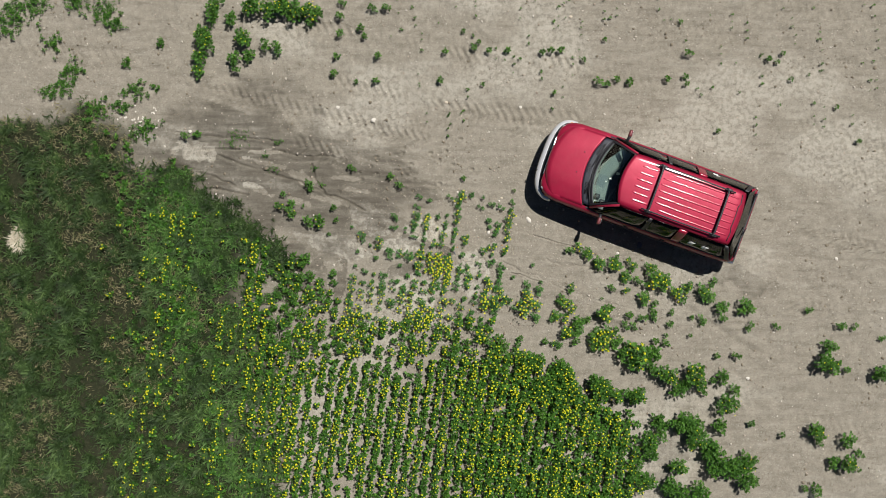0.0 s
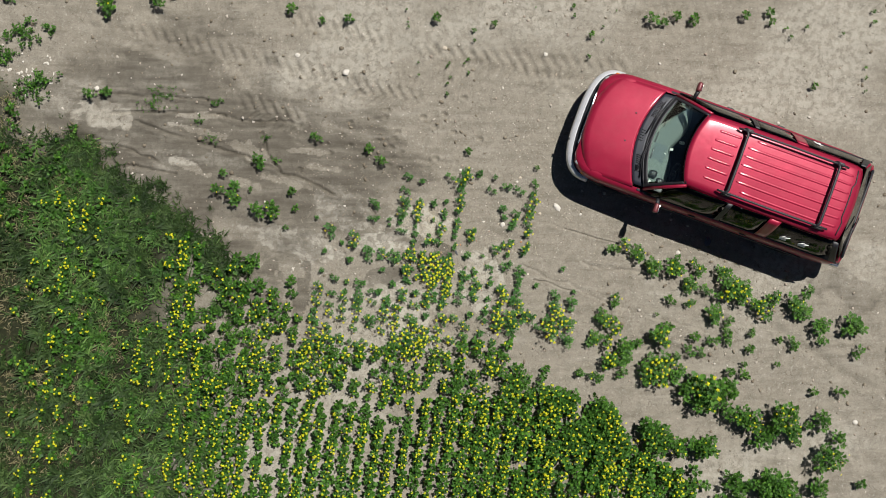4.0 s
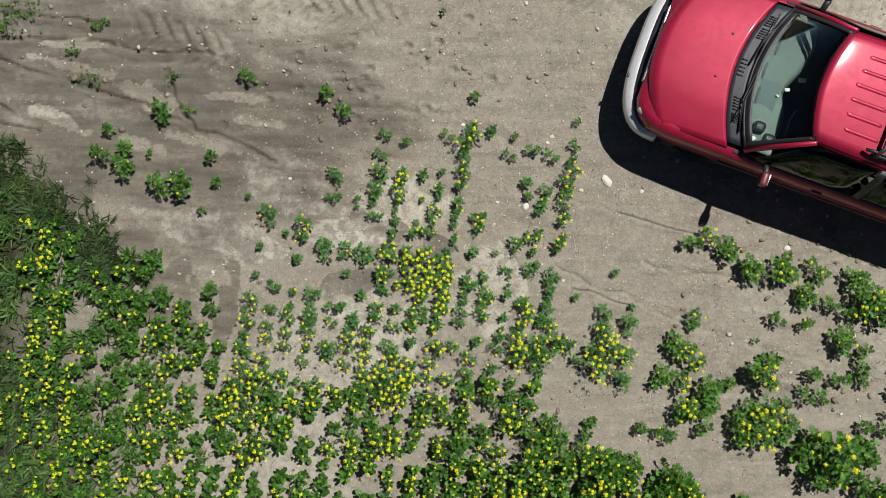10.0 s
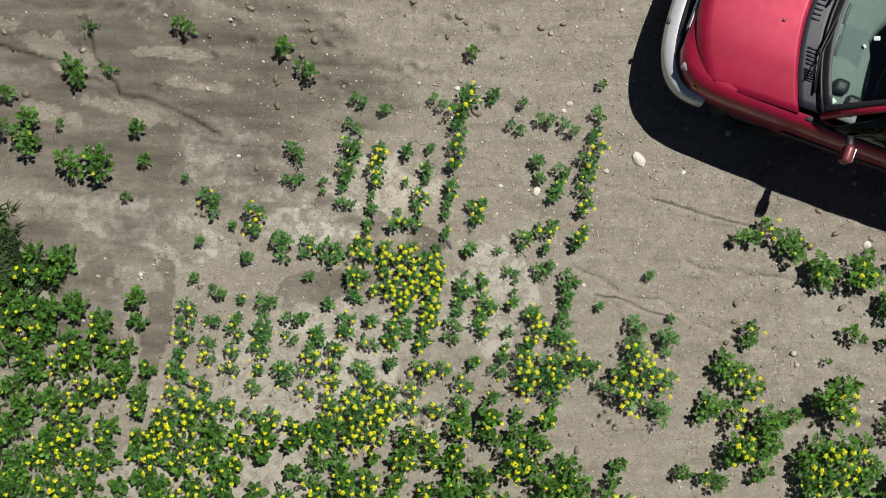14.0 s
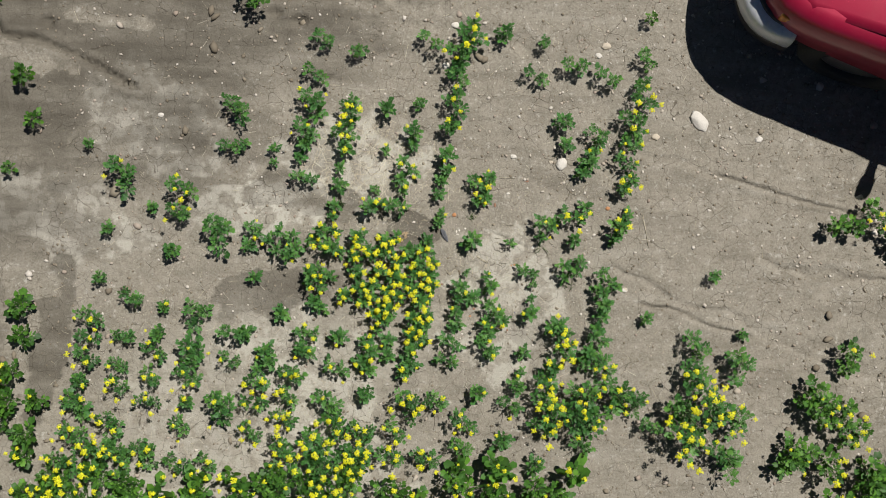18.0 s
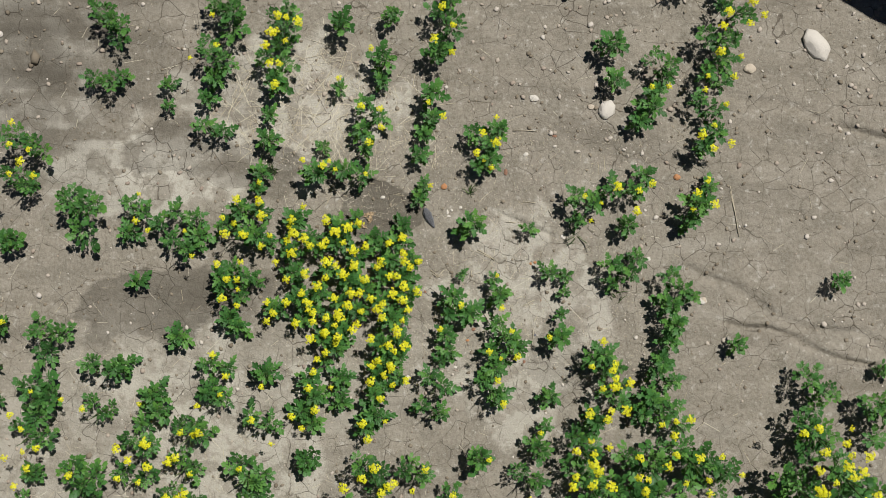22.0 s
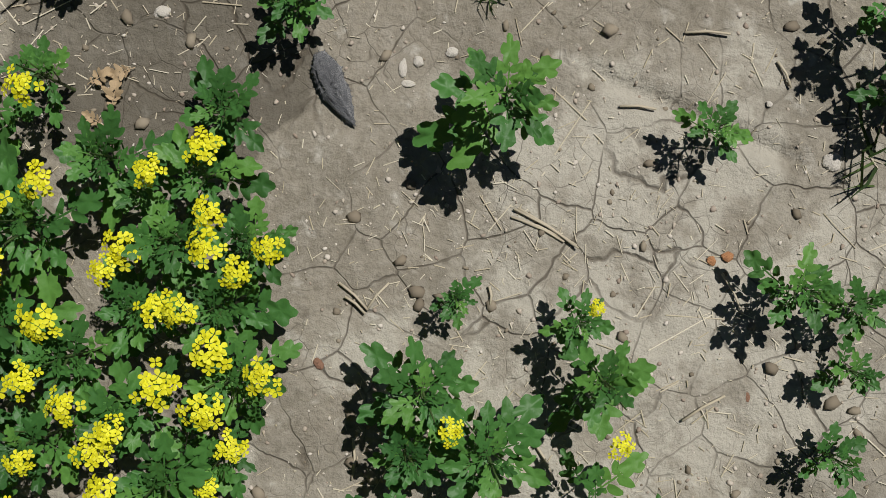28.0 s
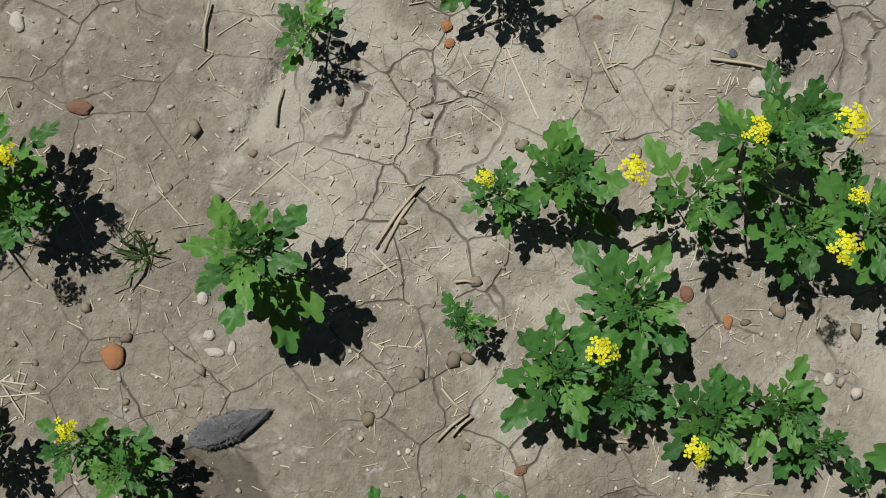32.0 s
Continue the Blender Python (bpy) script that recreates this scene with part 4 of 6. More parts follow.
def tube(points, r0, r1, sides=5):
    verts, quads = [], []
    n = len(points)
    for k, p in enumerate(points):
        d = (Vector(points[min(k + 1, n - 1)]) - Vector(points[max(k - 1, 0)])).normalized()
        q = d.to_track_quat("Z", "Y")
        rad = r0 + (r1 - r0) * k / (n - 1)
        for j in range(sides):
            a = 2 * math.pi * j / sides
            verts.append(Vector(p) + q @ Vector((rad * math.cos(a), rad * math.sin(a), 0)))
    for k in range(n - 1):
        for j in range(sides):
            a, b = k * sides + j, k * sides + (j + 1) % sides
            quads.append((a, b, b + sides, a + sides))
    return np.array([tuple(v) for v in verts]), np.array(quads)


def gather(pieces):
    vs, fs, n = [], [], 0
    for v, f in pieces:
        vs.append(v)
        fs.append(f + n)
        n += len(v)
    return np.concatenate(vs), np.concatenate(fs)


def mesh_of(name, arrays, material):
    v, f = arrays
    me = bpy.data.meshes.new(name)
    me.from_pydata([tuple(map(float, p)) for p in v], [], [tuple(map(int, q)) for q in f])
    me.materials.append(material)
    return smooth(me)


def stem_shape(seed):
    """A stalk one high with side shoots one across."""
    r = random.Random(seed)
    pieces = [tube([(0, 0, -0.04), (0.02, 0.01, 0.3), (-0.02, 0.02, 0.65), (0.02, 0, 0.98)], 0.030, 0.010)]
    for k in range(4):
        az, z = k * 1.7 + r.uniform(0, 0.8), 0.25 + 0.12 * k
        c, s = math.cos(az), math.sin(az)
        pieces.append(tube([(0, 0, z), (0.12 * c, 0.12 * s, z + 0.18), (0.22 * c, 0.22 * s, z + 0.40)], 0.016, 0.007, 4))
    return gather(pieces)


LEAF_ARRAYS = [leaf_shape(k, 2) for k in range(8)]
LEAF_MIDDLE = [leaf_shape(k, 1) for k in range(8)]
LEAF_LOW = [leaf_shape(k, 0) for k in range(8)]
HEAD_ARRAYS = [flower_shape(k, 19, 0.17) for k in range(4)]
HEAD_LOW = [flower_shape(k, 6, 0.30) for k in range(4)]


def spray_shape(seed):
    """A shoot with four lobed leaves, one long."""
    r = random.Random(seed + 40)
    out = [tube([(0, 0, -0.05), (0.3, 0, 0.06)], 0.018, 0.010, 4)]
    for k in range(6):
        l = r.uniform(0.42, 0.66)
        m = Matrix.Translation((0.06 + 0.08 * k, 0, 0.03 * k)) @ Euler((r.uniform(-0.4, 0.4), r.uniform(-0.5, 0.1), (1.5, -1.4, 0.9, -0.85, 0.35, -0.3)[k] + r.uniform(-0.3, 0.3))).to_matrix().to_4x4() @ Matrix.Diagonal((l, l, l, 1))
        w, (v, f) = np.array(m), leaf_shape(seed * 5 + k, 1)
        out.append((v @ w[:3, :3].T + w[:3, 3], f))
    return gather(out)


SPRAY_MESHES = [mesh_of("leafy_shoot", spray_shape(k), LEAF) for k in range(6)]
LEAF_MESHES = [mesh_of("leaf", a, LEAF) for a in LEAF_ARRAYS]
HEAD_MESHES = [mesh_of("flower_head", a, PETAL) for a in HEAD_ARRAYS]
STEM_MESHES = [mesh_of("stem", stem_shape(k), STEM) for k in range(4)]


def plant_plan(r, breadth, bloom, rich=1.0):
    """How a plant grows: its height, its leaves and its flower heads, as poses."""
    tall = min(0.40, 0.04 + 0.85 * breadth + 0.018 * bloom) * r.uniform(0.9, 1.1)
    leaves, heads = [], []
    shoots = [(0.0, 0.0, breadth * 0.52, 1.0)]
    if breadth > 0.19:
        # broad plants are several shoots side by side
        many = min(9, max(2, round((breadth / 0.155) ** 2)))
        shoots = []
        for k in range(many):
            a, d = k * 2.39996 + r.uniform(-0.4, 0.4), breadth * 0.36 * math.sqrt((k + 0.35) / many)
            shoots.append((d * math.cos(a), d * math.sin(a), min(0.115, breadth * 0.36), r.uniform(0.75, 1.1)))
    for sx, sy, reach, grow in shoots:
        count = max(5, int((15 if len(shoots) == 1 else 11) * rich * min(1.0, 0.45 + reach * 7)))
        spin = r.uniform(0, 6.28)
        for k in range(count):
            u = (k + 0.5) / count
            az = spin + k * 2.39996 + r.uniform(-0.35, 0.35)
            length = reach * (1.0 - 0.48 * u) * r.uniform(0.72, 1.12)
            z = tall * grow * (0.28 + 0.62 * u)
            tilt = -radians(r.uniform(0, 18) + 30 * u)
            leaves.append((Matrix.Translation((sx, sy, z)) @ Euler((r.uniform(-0.35, 0.35), tilt, az)).to_matrix().to_4x4(), length, r.randrange(8)))
    if bloom:
        many = min(22, max(1, round((0, 1.0, 1.9, 2.7)[bloom] * (breadth / 0.15) ** 1.35 * r.uniform(0.8, 1.2))))
        spin = r.uniform(0, 6.28)
        for k in range(many):
            az, rad = spin + k * 2.39996 + r.uniform(-0.5, 0.5), breadth * 0.44 * math.sqrt((k + 0.6) / many) * r.uniform(0.7, 1.1)
            size = r.uniform(0.024, 0.041) * (0, 0.68, 0.88, 1.0)[bloom] * min(1.0, 0.6 + breadth * 3)
            heads.append((Matrix.Translation((rad * math.cos(az), rad * math.sin(az), tall * r.uniform(0.95, 1.12))) @ Euler((r.uniform(-0.3, 0.3), r.uniform(-0.3, 0.3), az)).to_matrix().to_4x4(), size, r.randrange(4)))
    return tall, leaves, heads


LABELS = {0: "young leafy green mustard plant growing in dry soil", 1: "green mustard plant opening its first yellow flowers",
          2: "leafy mustard plant with several yellow flower heads", 3: "mustard plant thick with bright yellow flower heads"}


def single_plant(x, y, breadth, bloom, seed, near):
    """A plant that stands by itself, with each leaf and flower head a part."""
    r = random.Random(seed)
    tall, leaves, heads = plant_plan(r, breadth, bloom)
    base = new("mustard_plant")
    base.empty_display_size = 0.05
    base.location = (x, y, floor_z(x, y))
    label = LABELS[bloom] if breadth < 0.28 else "broad bushy mustard clump in " + ("full yellow bloom" if bloom > 1 else "green leaf")
    tagged(base, label, "plant", "mustard plants in the field")
    link_mesh("stem", STEM_MESHES[r.randrange(4)], None, base, m=Matrix.Diagonal((breadth * 0.75, breadth * 0.75, tall, 1)))
    if near:
        for m, length, k in leaves:
            link_mesh("leaf", LEAF_MESHES[k], None, base, m=m @ Matrix.Diagonal((length, length * r.uniform(0.8, 1.05), length, 1)))
    else:
        for m, length, k in leaves[:: 2 if breadth > 0.12 else 1][:14]:
            link_mesh("leafy_shoot", SPRAY_MESHES[k % 6], None, base, m=m @ Matrix.Diagonal((length * 1.05, length * r.uniform(1.05, 1.3), length, 1)))
    for m, size, k in heads:
        link_mesh("flower_head", HEAD_MESHES[k], None, base, m=m @ Matrix.Diagonal((size, size, size, 1)))
    return base


def crop(name, plants, label, rich=1.0, category="plants", shapes=None):
    """Many plants joined into one mesh of leaves and one of flowers."""
    lv, hd = [], []
    for seed, (x, y, breadth, bloom) in enumerate(plants):
        r = random.Random(seed * 7 + 3)
        tall, leaves, heads = plant_plan(r, breadth, bloom, rich)
        at = Matrix.Translation((x, y, floor_z(x, y))) @ Matrix.Diagonal((1, 1, 1.35, 1))
        for m, length, k in leaves:
            w = np.array(at @ m @ Euler((0.5 * math.sin(k * 9 + length * 900), 0.25 * math.sin(length * 1700), 0)).to_matrix().to_4x4() @ Matrix.Diagonal((length * 1.3, length * 1.4, length, 1)))
            v, f = (shapes or LEAF_LOW)[k]
            lv.append((v @ w[:3, :3].T + w[:3, 3], f))
        for m, size, k in heads:
            w = np.array(at @ m @ Matrix.Diagonal((size, size, size, 1)))
            v, f = HEAD_LOW[k]
            hd.append((v @ w[:3, :3].T + w[:3, 3], f))
    root = shards(name, LEAF_MANY, *gather(lv), label, category)
    if hd:
        me = bpy.data.meshes.new("flowers")
        v, f = gather(hd)
        flowers = shards("flowers", PETAL, v, f, "bright yellow flower heads", "")
        flowers.parent = root
    return root


FAR_SHAPES = {}


def far_plant(x, y, breadth, bloom, seed):
    """A plant that the camera passes farther off: stem, foliage and flower heads, out of a stock of shared shapes."""
    r = random.Random(seed)
    size = min((0.10, 0.16, 0.24, 0.34), key=lambda s: abs(s - breadth))
    key = (size, bloom, r.randrange(4))
    if key not in FAR_SHAPES:
        tall, leaves, heads = plant_plan(random.Random(str(key)), size, bloom, 1.15)
        green = []
        for m, length, k in leaves:
            w, (v, f) = np.array(m @ Matrix.Diagonal((length * 1.05, length * 1.15, length, 1))), LEAF_MIDDLE[k]
            green.append((v @ w[:3, :3].T + w[:3, 3], f))
        FAR_SHAPES[key] = tall, mesh_of("foliage", gather(green), LEAF_MANY), heads
    tall, green, heads = FAR_SHAPES[key]
    base = new("mustard_plant")
    base.empty_display_size = 0.05
    base.matrix_basis = Matrix.Translation((x, y, floor_z(x, y))) @ pose(0, 0, 0, 0, 0, r.uniform(0, 360)) @ Matrix.Scale(breadth / size, 4)
    tagged(base, LABELS[bloom] if breadth < 0.28 else "broad bushy mustard clump in " + ("full yellow bloom" if bloom > 1 else "green leaf"), "plant", "mustard plants in the field")
    link_mesh("stem", STEM_MESHES[r.randrange(4)], None, base, m=Matrix.Diagonal((size * 0.6, size * 0.6, tall, 1)))
    link_mesh("foliage", green, None, base)
    for m, across, k in heads:
        link_mesh("flower_head", HEAD_MESHES[k], None, base, m=m @ Matrix.Scale(across * 1.1, 4))
    return base


# ---- plants: where they grow ----
for k, p in enumerate(NEAR):
    single_plant(*p, 1000 + k, True)
for k, (x, y, d, b) in enumerate(MID):
    single_plant(x, y, d * 1.16, b, 2000 + k, False)
BUSHES = [p for p in FIELD if p[0] > 1.8 and p[1] > -2.2 and p[2] > 0.17]
for k, (x, y, d, b) in enumerate(BUSHES):
    far_plant(x, y, d * 1.12, b, 3000 + k)
crop("outlying_plants", [(x, y, d * 1.17, b) for x, y, d, b in FIELD + EDGE if (x, y, d, b) not in BUSHES], "leafy mustard plants scattered over the bare soil, some in flower", 1.15, shapes=LEAF_MIDDLE)


def crop_fill():
    """The sown rows beyond the single plants: lush to the middle, thin and weedy to the grass."""
    r = random.Random(8)
    out, lean = [], math.tan(radians(8.5))
    taken = [(a, b, d) for a, b, d, _ in FIELD if b < -1.2]
    for row in range(-48, 34):
        x0 = row * 0.238
        y = -9.0
        while y < 0.9:
            y += r.uniform(0.06, 0.125) * (0.85 if x0 > -0.3 and y < -2.3 else 1.0)
            x = x0 + 0.047 + lean * (y + 2.3) + r.gauss(0, 0.02)
            if -4.33 < x < 4.2 and (y > -1.45 or any((x - a) ** 2 + (y - b) ** 2 < (0.30 * d + 0.03) ** 2 for a, b, d in taken)):
                continue
            if -4.33 < x and y > -2.3 and (x > 0.9 or r.random() > 0.5):
                continue
            if x > np.interp(-y, (2.3, 2.75, 3.1, 3.35, 3.9, 9.0), (1.25, 2.1, 2.6, 3.3, 3.9, 3.8)) + r.uniform(-0.25, 0.2):
                continue
            if x < -4.33 and y > 0.25 - 0.75 * (x + 4.4):
                continue
            g = float(grass_cover(np.array([x]), np.array([y]))[0])
            d = float(fbm(np.array([x * 0.9]), np.array([y * 0.9]), 200)[0])
            lush = 1.0 + 0.30 * min(1, max(0, (x + 0.6 + 2.5 * (d - 0.5)) / 1.6))
            keep = 0.96 * (1 - 0.5 * g) * (1.15 if d > 0.40 else 0.74)
            if x < -4.9:
                band = max(math.exp(-(((x + 6.25 - 0.17 * (y - 0.4)) / 0.42) ** 2)), 0.9 * math.exp(-(((x + 5.25 - 0.1 * (y + 1.5)) / 0.3) ** 2)) if y < -1.2 else 0)
                keep = 0.05 + 0.55 * band
                g = max(g, 0.2 + 0.5 * band)
            if x < -8.0 or r.random() > keep:
                continue
            size = r.uniform(0.13, 0.215) * lush * (0.8 if g > 0.4 else 1.0)
            bloom = r.choice((0, 1, 2, 3)) if d > 0.46 else r.choice((0, 0, 1, 2, 3))
            if 0.05 < g and r.random() < 0.6:
                bloom = 3
            out.append((x, y, size, bloom))
    return out


crop("mustard_crop", crop_fill(), "dense rows of yellow-flowering mustard crop over pale soil", 0.8)

# ---- grass, weeds, straw, pebbles ----
def blades(name, spots, material, label, category, wide_by=0.055):
    """Grass: each spot (x, y, height, breadth of the tuft, blades, lean) gives bent blades."""
    rng = np.random.default_rng(4)
    xs = np.repeat(spots[:, 0], spots[:, 4].astype(int))
    rep = lambda c: np.repeat(spots[:, c], spots[:, 4].astype(int))  # noqa: E731
    ys, hs, bs = rep(1), rep(2), rep(3)
    n = len(xs)
    az = rng.uniform(0, 2 * np.pi, n)
    x, y = xs + rng.normal(0, 1, n) * bs * 0.4, ys + rng.normal(0, 1, n) * bs * 0.4
    z = ground_height(x, y)
    h = hs * rng.uniform(0.6, 1.25, n)
    reach = h * rng.uniform(0.35, 1.3, n)
    w = h * wide_by + 0.0012
    dx, dy = np.cos(az), np.sin(az)
    v = np.zeros((n, 6, 3))
    for k, (t, up, wide) in enumerate(((0, 0, 1.0), (0.45, 0.72, 0.85), (1.0, 0.8, 0.12))):
        for s, sign in ((0, -1), (1, 1)):
            v[:, 2 * k + s, 0] = x + dx * reach * t - sign * dy * w * wide
            v[:, 2 * k + s, 1] = y + dy * reach * t + sign * dx * w * wide
            v[:, 2 * k + s, 2] = z - 0.005 + h * up
    base = np.arange(n)[:, None] * 6
    f = np.concatenate([base + np.array([[0, 1, 3, 2]]), base + np.array([[2, 3, 5, 4]])])
    return shards(name, material, v.reshape(-1, 3), f, label, category)


rng = np.random.default_rng(11)


def scatter(n, x0, x1, y0, y1, dense):
    x, y = rng.uniform(x0, x1, n), rng.uniform(y0, y1, n)
    keep = rng.random(n) < dense(x, y)
    return x[keep], y[keep]


gx_, gy_ = scatter(30000, -13.5, -3.6, -9, 5.5, lambda x, y: np.clip(grass_cover(x, y), 0, 1) * (0.12 + 0.95 * step(fbm(x * 5, y * 5, 36, 4), 0.40, 0.56)))
size = (0.045 + 0.13 * step(fbm(gx_ * 5, gy_ * 5, 36, 4), 0.38, 0.75) + 0.04 * fbm(gx_, gy_, 37)) * (1 - 0.5 * step(gy_ + 0.3 * (gx_ + 8), 1.6, 2.8))
blades("grass_strip", np.stack([gx_, gy_, size, np.full_like(size, 0.09), np.full_like(size, 8)], 1), GRASS, "dark green tangled grass strip beside the crop", "grass", 0.07)
gx_, gy_ = scatter(5500, -8.2, -3.3, -7, 3.2, lambda x, y: np.clip(grass_cover(x, y) * 1.3, 0, 1) * step(x + 0.25 * y + 0.8 * (fbm(x * 1.3, y * 1.3, 46) - 0.5), -7.3, -6.2) * (0.25 + 0.75 * step(fbm(x * 3.1, y * 3.1, 47, 4), 0.38, 0.58)))
blades("fresh_grass", np.stack([gx_, gy_, 0.08 + 0.12 * fbm(gx_ * 2, gy_ * 2, 48), np.full_like(gx_, 0.09), np.full_like(gx_, 9)], 1), GRASS_FRESH, "fresh green grass growing between crop and dark strip", "grass", 0.075)
gx_, gy_ = scatter(9000, -14, -4.5, -9, 4.2, lambda x, y: grass_cover(x, y) * np.clip(1.6 * step(fbm(x * 0.7 + 3, y * 0.7, 38), 0.5, 0.66) + 1.5 * step(y + 0.3 * (x + 8), 1.3, 2.5) + 0.8 * step(-9.0 - x - 0.3 * (y + 3), 0, 1.2) + 0.12, 0, 1))
blades("bleached_grass", np.stack([gx_, gy_, 0.085 + 0 * gx_, np.full_like(gx_, 0.10), np.full_like(gx_, 8)], 1), GRASS_DRY, "bleached dry blades among the green grass", "grass")
# low weeds on the bare soil: x, y, spread
WEEDS = [(-8.7, 4.1, 0.30), (-8.85, 3.75, 0.25), (-7.3, 3.65, 0.28), (-7.45, 4.25, 0.12), (-8.0, 5.4, 0.4), (-7.7, 5.1, 0.2), (-9.9, 5.4, 0.3), (-6.7, 4.7, 0.12), (-9.2, 3.6, 0.22),
         (-4.95, 2.65, 0.22), (-5.15, 2.45, 0.18), (-4.1, 2.5, 0.13), (-4.4, 2.2, 0.10), (-4.2, 1.9, 0.12), (-3.3, 1.9, 0.08), (-3.15, 1.55, 0.08), (-8.2, 3.2, 0.35), (-7.0, 2.8, 0.3), (-9.1, 4.7, 0.25), (-7.6, 3.3, 0.2), (-10.1, 5.1, 0.35), (-9.5, 5.5, 0.35), (-8.6, 5.6, 0.3), (-6.8, 3.7, 0.10)]
spots, low = [], []
wr = random.Random(21)
for x, y, spread in WEEDS:
    for k in range(int(26 * (spread / 0.2) ** 1.6) + 5):
        px, py = x + wr.gauss(0, spread * 0.5), y + wr.gauss(0, spread * 0.4)
        low.append((px, py, wr.uniform(0.07, 0.15) * (0.75 if x < -6 else 0.42), 0))
tiny = []
while len(tiny) < 140:
    x, y = wr.uniform(-2.2, 9.6), wr.uniform(2.6, 5.7)
    if 2.4 < x < 6.6 and y < 3.7 - 0.36 * (x - 3.0):
        continue
    for k in range(wr.choice((1, 1, 2, 3))):
        tiny.append((x + 0.02 * wr.random(), y + 0.2 * k * wr.uniform(0.7, 1.2), wr.uniform(0.035, 0.08), 0))
crop("seedlings", tiny, "tiny dark green seedlings strewn over the bare track", 0.8, "seedlings")
crop("creeping_weeds", low, "low green weeds creeping over bare soil", 0.5, "weeds")
# broad-leaved weeds through the grass strip
wx_, wy_ = scatter(1500, -8.6, -3.8, -6.2, 2.8, lambda x, y: grass_cover(x, y) * step(fbm(x * 1.1, y * 1.1, 39), 0.38, 0.6) * step(x + 0.2 * y, -8.4, -6.8))
crop("meadow_weeds", [(a, b, wr.uniform(0.08, 0.17), 0) for a, b in zip(wx_.tolist(), wy_.tolist())], "broad-leaved green weeds among the grass", 0.55, "weeds")
# fringe of coarse grass where the strip meets the damp soil, and single tufts
fx, fy = [], []
for k in range(420):
    t = wr.random()
    fx.append(-6.6 + 2.9 * t + wr.gauss(0, 0.16))
    fy.append(1.75 - 2.1 * t + wr.gauss(0, 0.16))
blades("grass_fringe", np.stack([fx, fy, np.full(420, 0.13), np.full(420, 0.07), np.full(420, 12)], 1), GRASS, "long green grass tufts at the edge of damp soil", "grass")


def tuft(x, y, size, seed, count=34):
    """A grass tuft that stands by itself."""
    r = random.Random(seed)
    pieces = []
    for k in range(count):
        a, l = r.uniform(0, 6.28), size * r.uniform(0.25, 1.05)
        c, s = math.cos(a), math.sin(a)
        w = (0.0007 + 0.012 * size) * r.uniform(0.6, 1.4)
        ox, oy, twist = r.gauss(0, size * 0.16), r.gauss(0, size * 0.16), r.uniform(-1.1, 1.1)
        pts = []
        for t, up, wide in ((0, 0, 1), (0.5, 0.38, 0.8), (1, 0.42, 0.1)):
            bend = a + twist * t
            for sign in (-1, 1):
                pts.append((ox + math.cos(bend) * l * t - sign * s * w * wide, oy + math.sin(bend) * l * t + sign * c * w * wide, l * up * r.uniform(0.6, 1.3)))
        pieces.append((np.array(pts), np.array([(0, 1, 3, 2), (2, 3, 5, 4)])))
    ob = link_mesh("grass_tuft", mesh_of("grass_tuft", gather(pieces), GRASS), None, m=Matrix.Translation((x, y, floor_z(x, y) - 0.003)))
    return tagged(ob, "small wiry tuft of green grass in dry soil", "grass", "single grass tufts")


for k, (x, y, s) in enumerate([(-0.005, 0.135, 0.045), (-0.86, 0.23, 0.05), (-0.86, 0.23, 0.05), (-5.0, 1.1, 0.16), (-4.75, 0.95, 0.12), (-4.2, 0.75, 0.1)]):
    tuft(x, y, s, 60 + k)
tuft(0.445, -0.06, 0.10, 71, 9)
tuft(0.62, -0.31, 0.08, 72, 10)


def straws(name, n, x0, x1, y0, y1, dense, lo, hi, label):
    x, y = scatter(n, x0, x1, y0, y1, dense)
    m = len(x)
    a, ln = rng.uniform(0, np.pi, m), rng.uniform(lo, hi, m) * rng.choice([0.35, 0.6, 1.0], m)
    w = rng.uniform(0.0003, 0.0007, m) + ln * 0.0035
    dx, dy = np.cos(a) * ln / 2, np.sin(a) * ln / 2
    z0, z1 = ground_height(x - dx, y - dy), ground_height(x + dx, y + dy)
    lift = rng.uniform(0.0005, 0.0025, m)
    v = np.zeros((m, 6, 3))
    for k, (t, zz) in enumerate(((-1, z0), (1, z1))):
        for j, (o, up) in enumerate(((-1, 0), (0, 1), (1, 0))):
            v[:, 3 * k + j, 0] = x + dx * t - np.sin(a) * w * o
            v[:, 3 * k + j, 1] = y + dy * t + np.cos(a) * w * o
            v[:, 3 * k + j, 2] = zz + lift + up * w * 0.9
    base = np.arange(m)[:, None] * 6
    f = np.concatenate([base + np.array([[0, 1, 4, 3]]), base + np.array([[1, 2, 5, 4]])])
    return shards(name, STRAW, v.reshape(-1, 3), f, label, "straw")


def strawy(x, y):
    p = 0.9 * blot(x, y, -0.55, 0.55, 0.55, 0.35, 0, 301, 0.8)
    p = np.maximum(p, 0.9 * blot(x, y, -1.0, -1.2, 0.7, 0.6, 10, 302, 0.8))
    p = np.maximum(p, 0.75 * blot(x, y, 0.1, -0.32, 0.28, 0.3, 0, 303, 0.8))
    p = np.maximum(p, 0.7 * blot(x, y, -1.9, -0.9, 0.5, 0.7, 0, 304, 0.8))
    p = np.maximum(p, 0.6 * blot(x, y, -0.42, 0.1, 0.18, 0.12, 0, 305, 0.7))
    return np.maximum(p, 0.14)


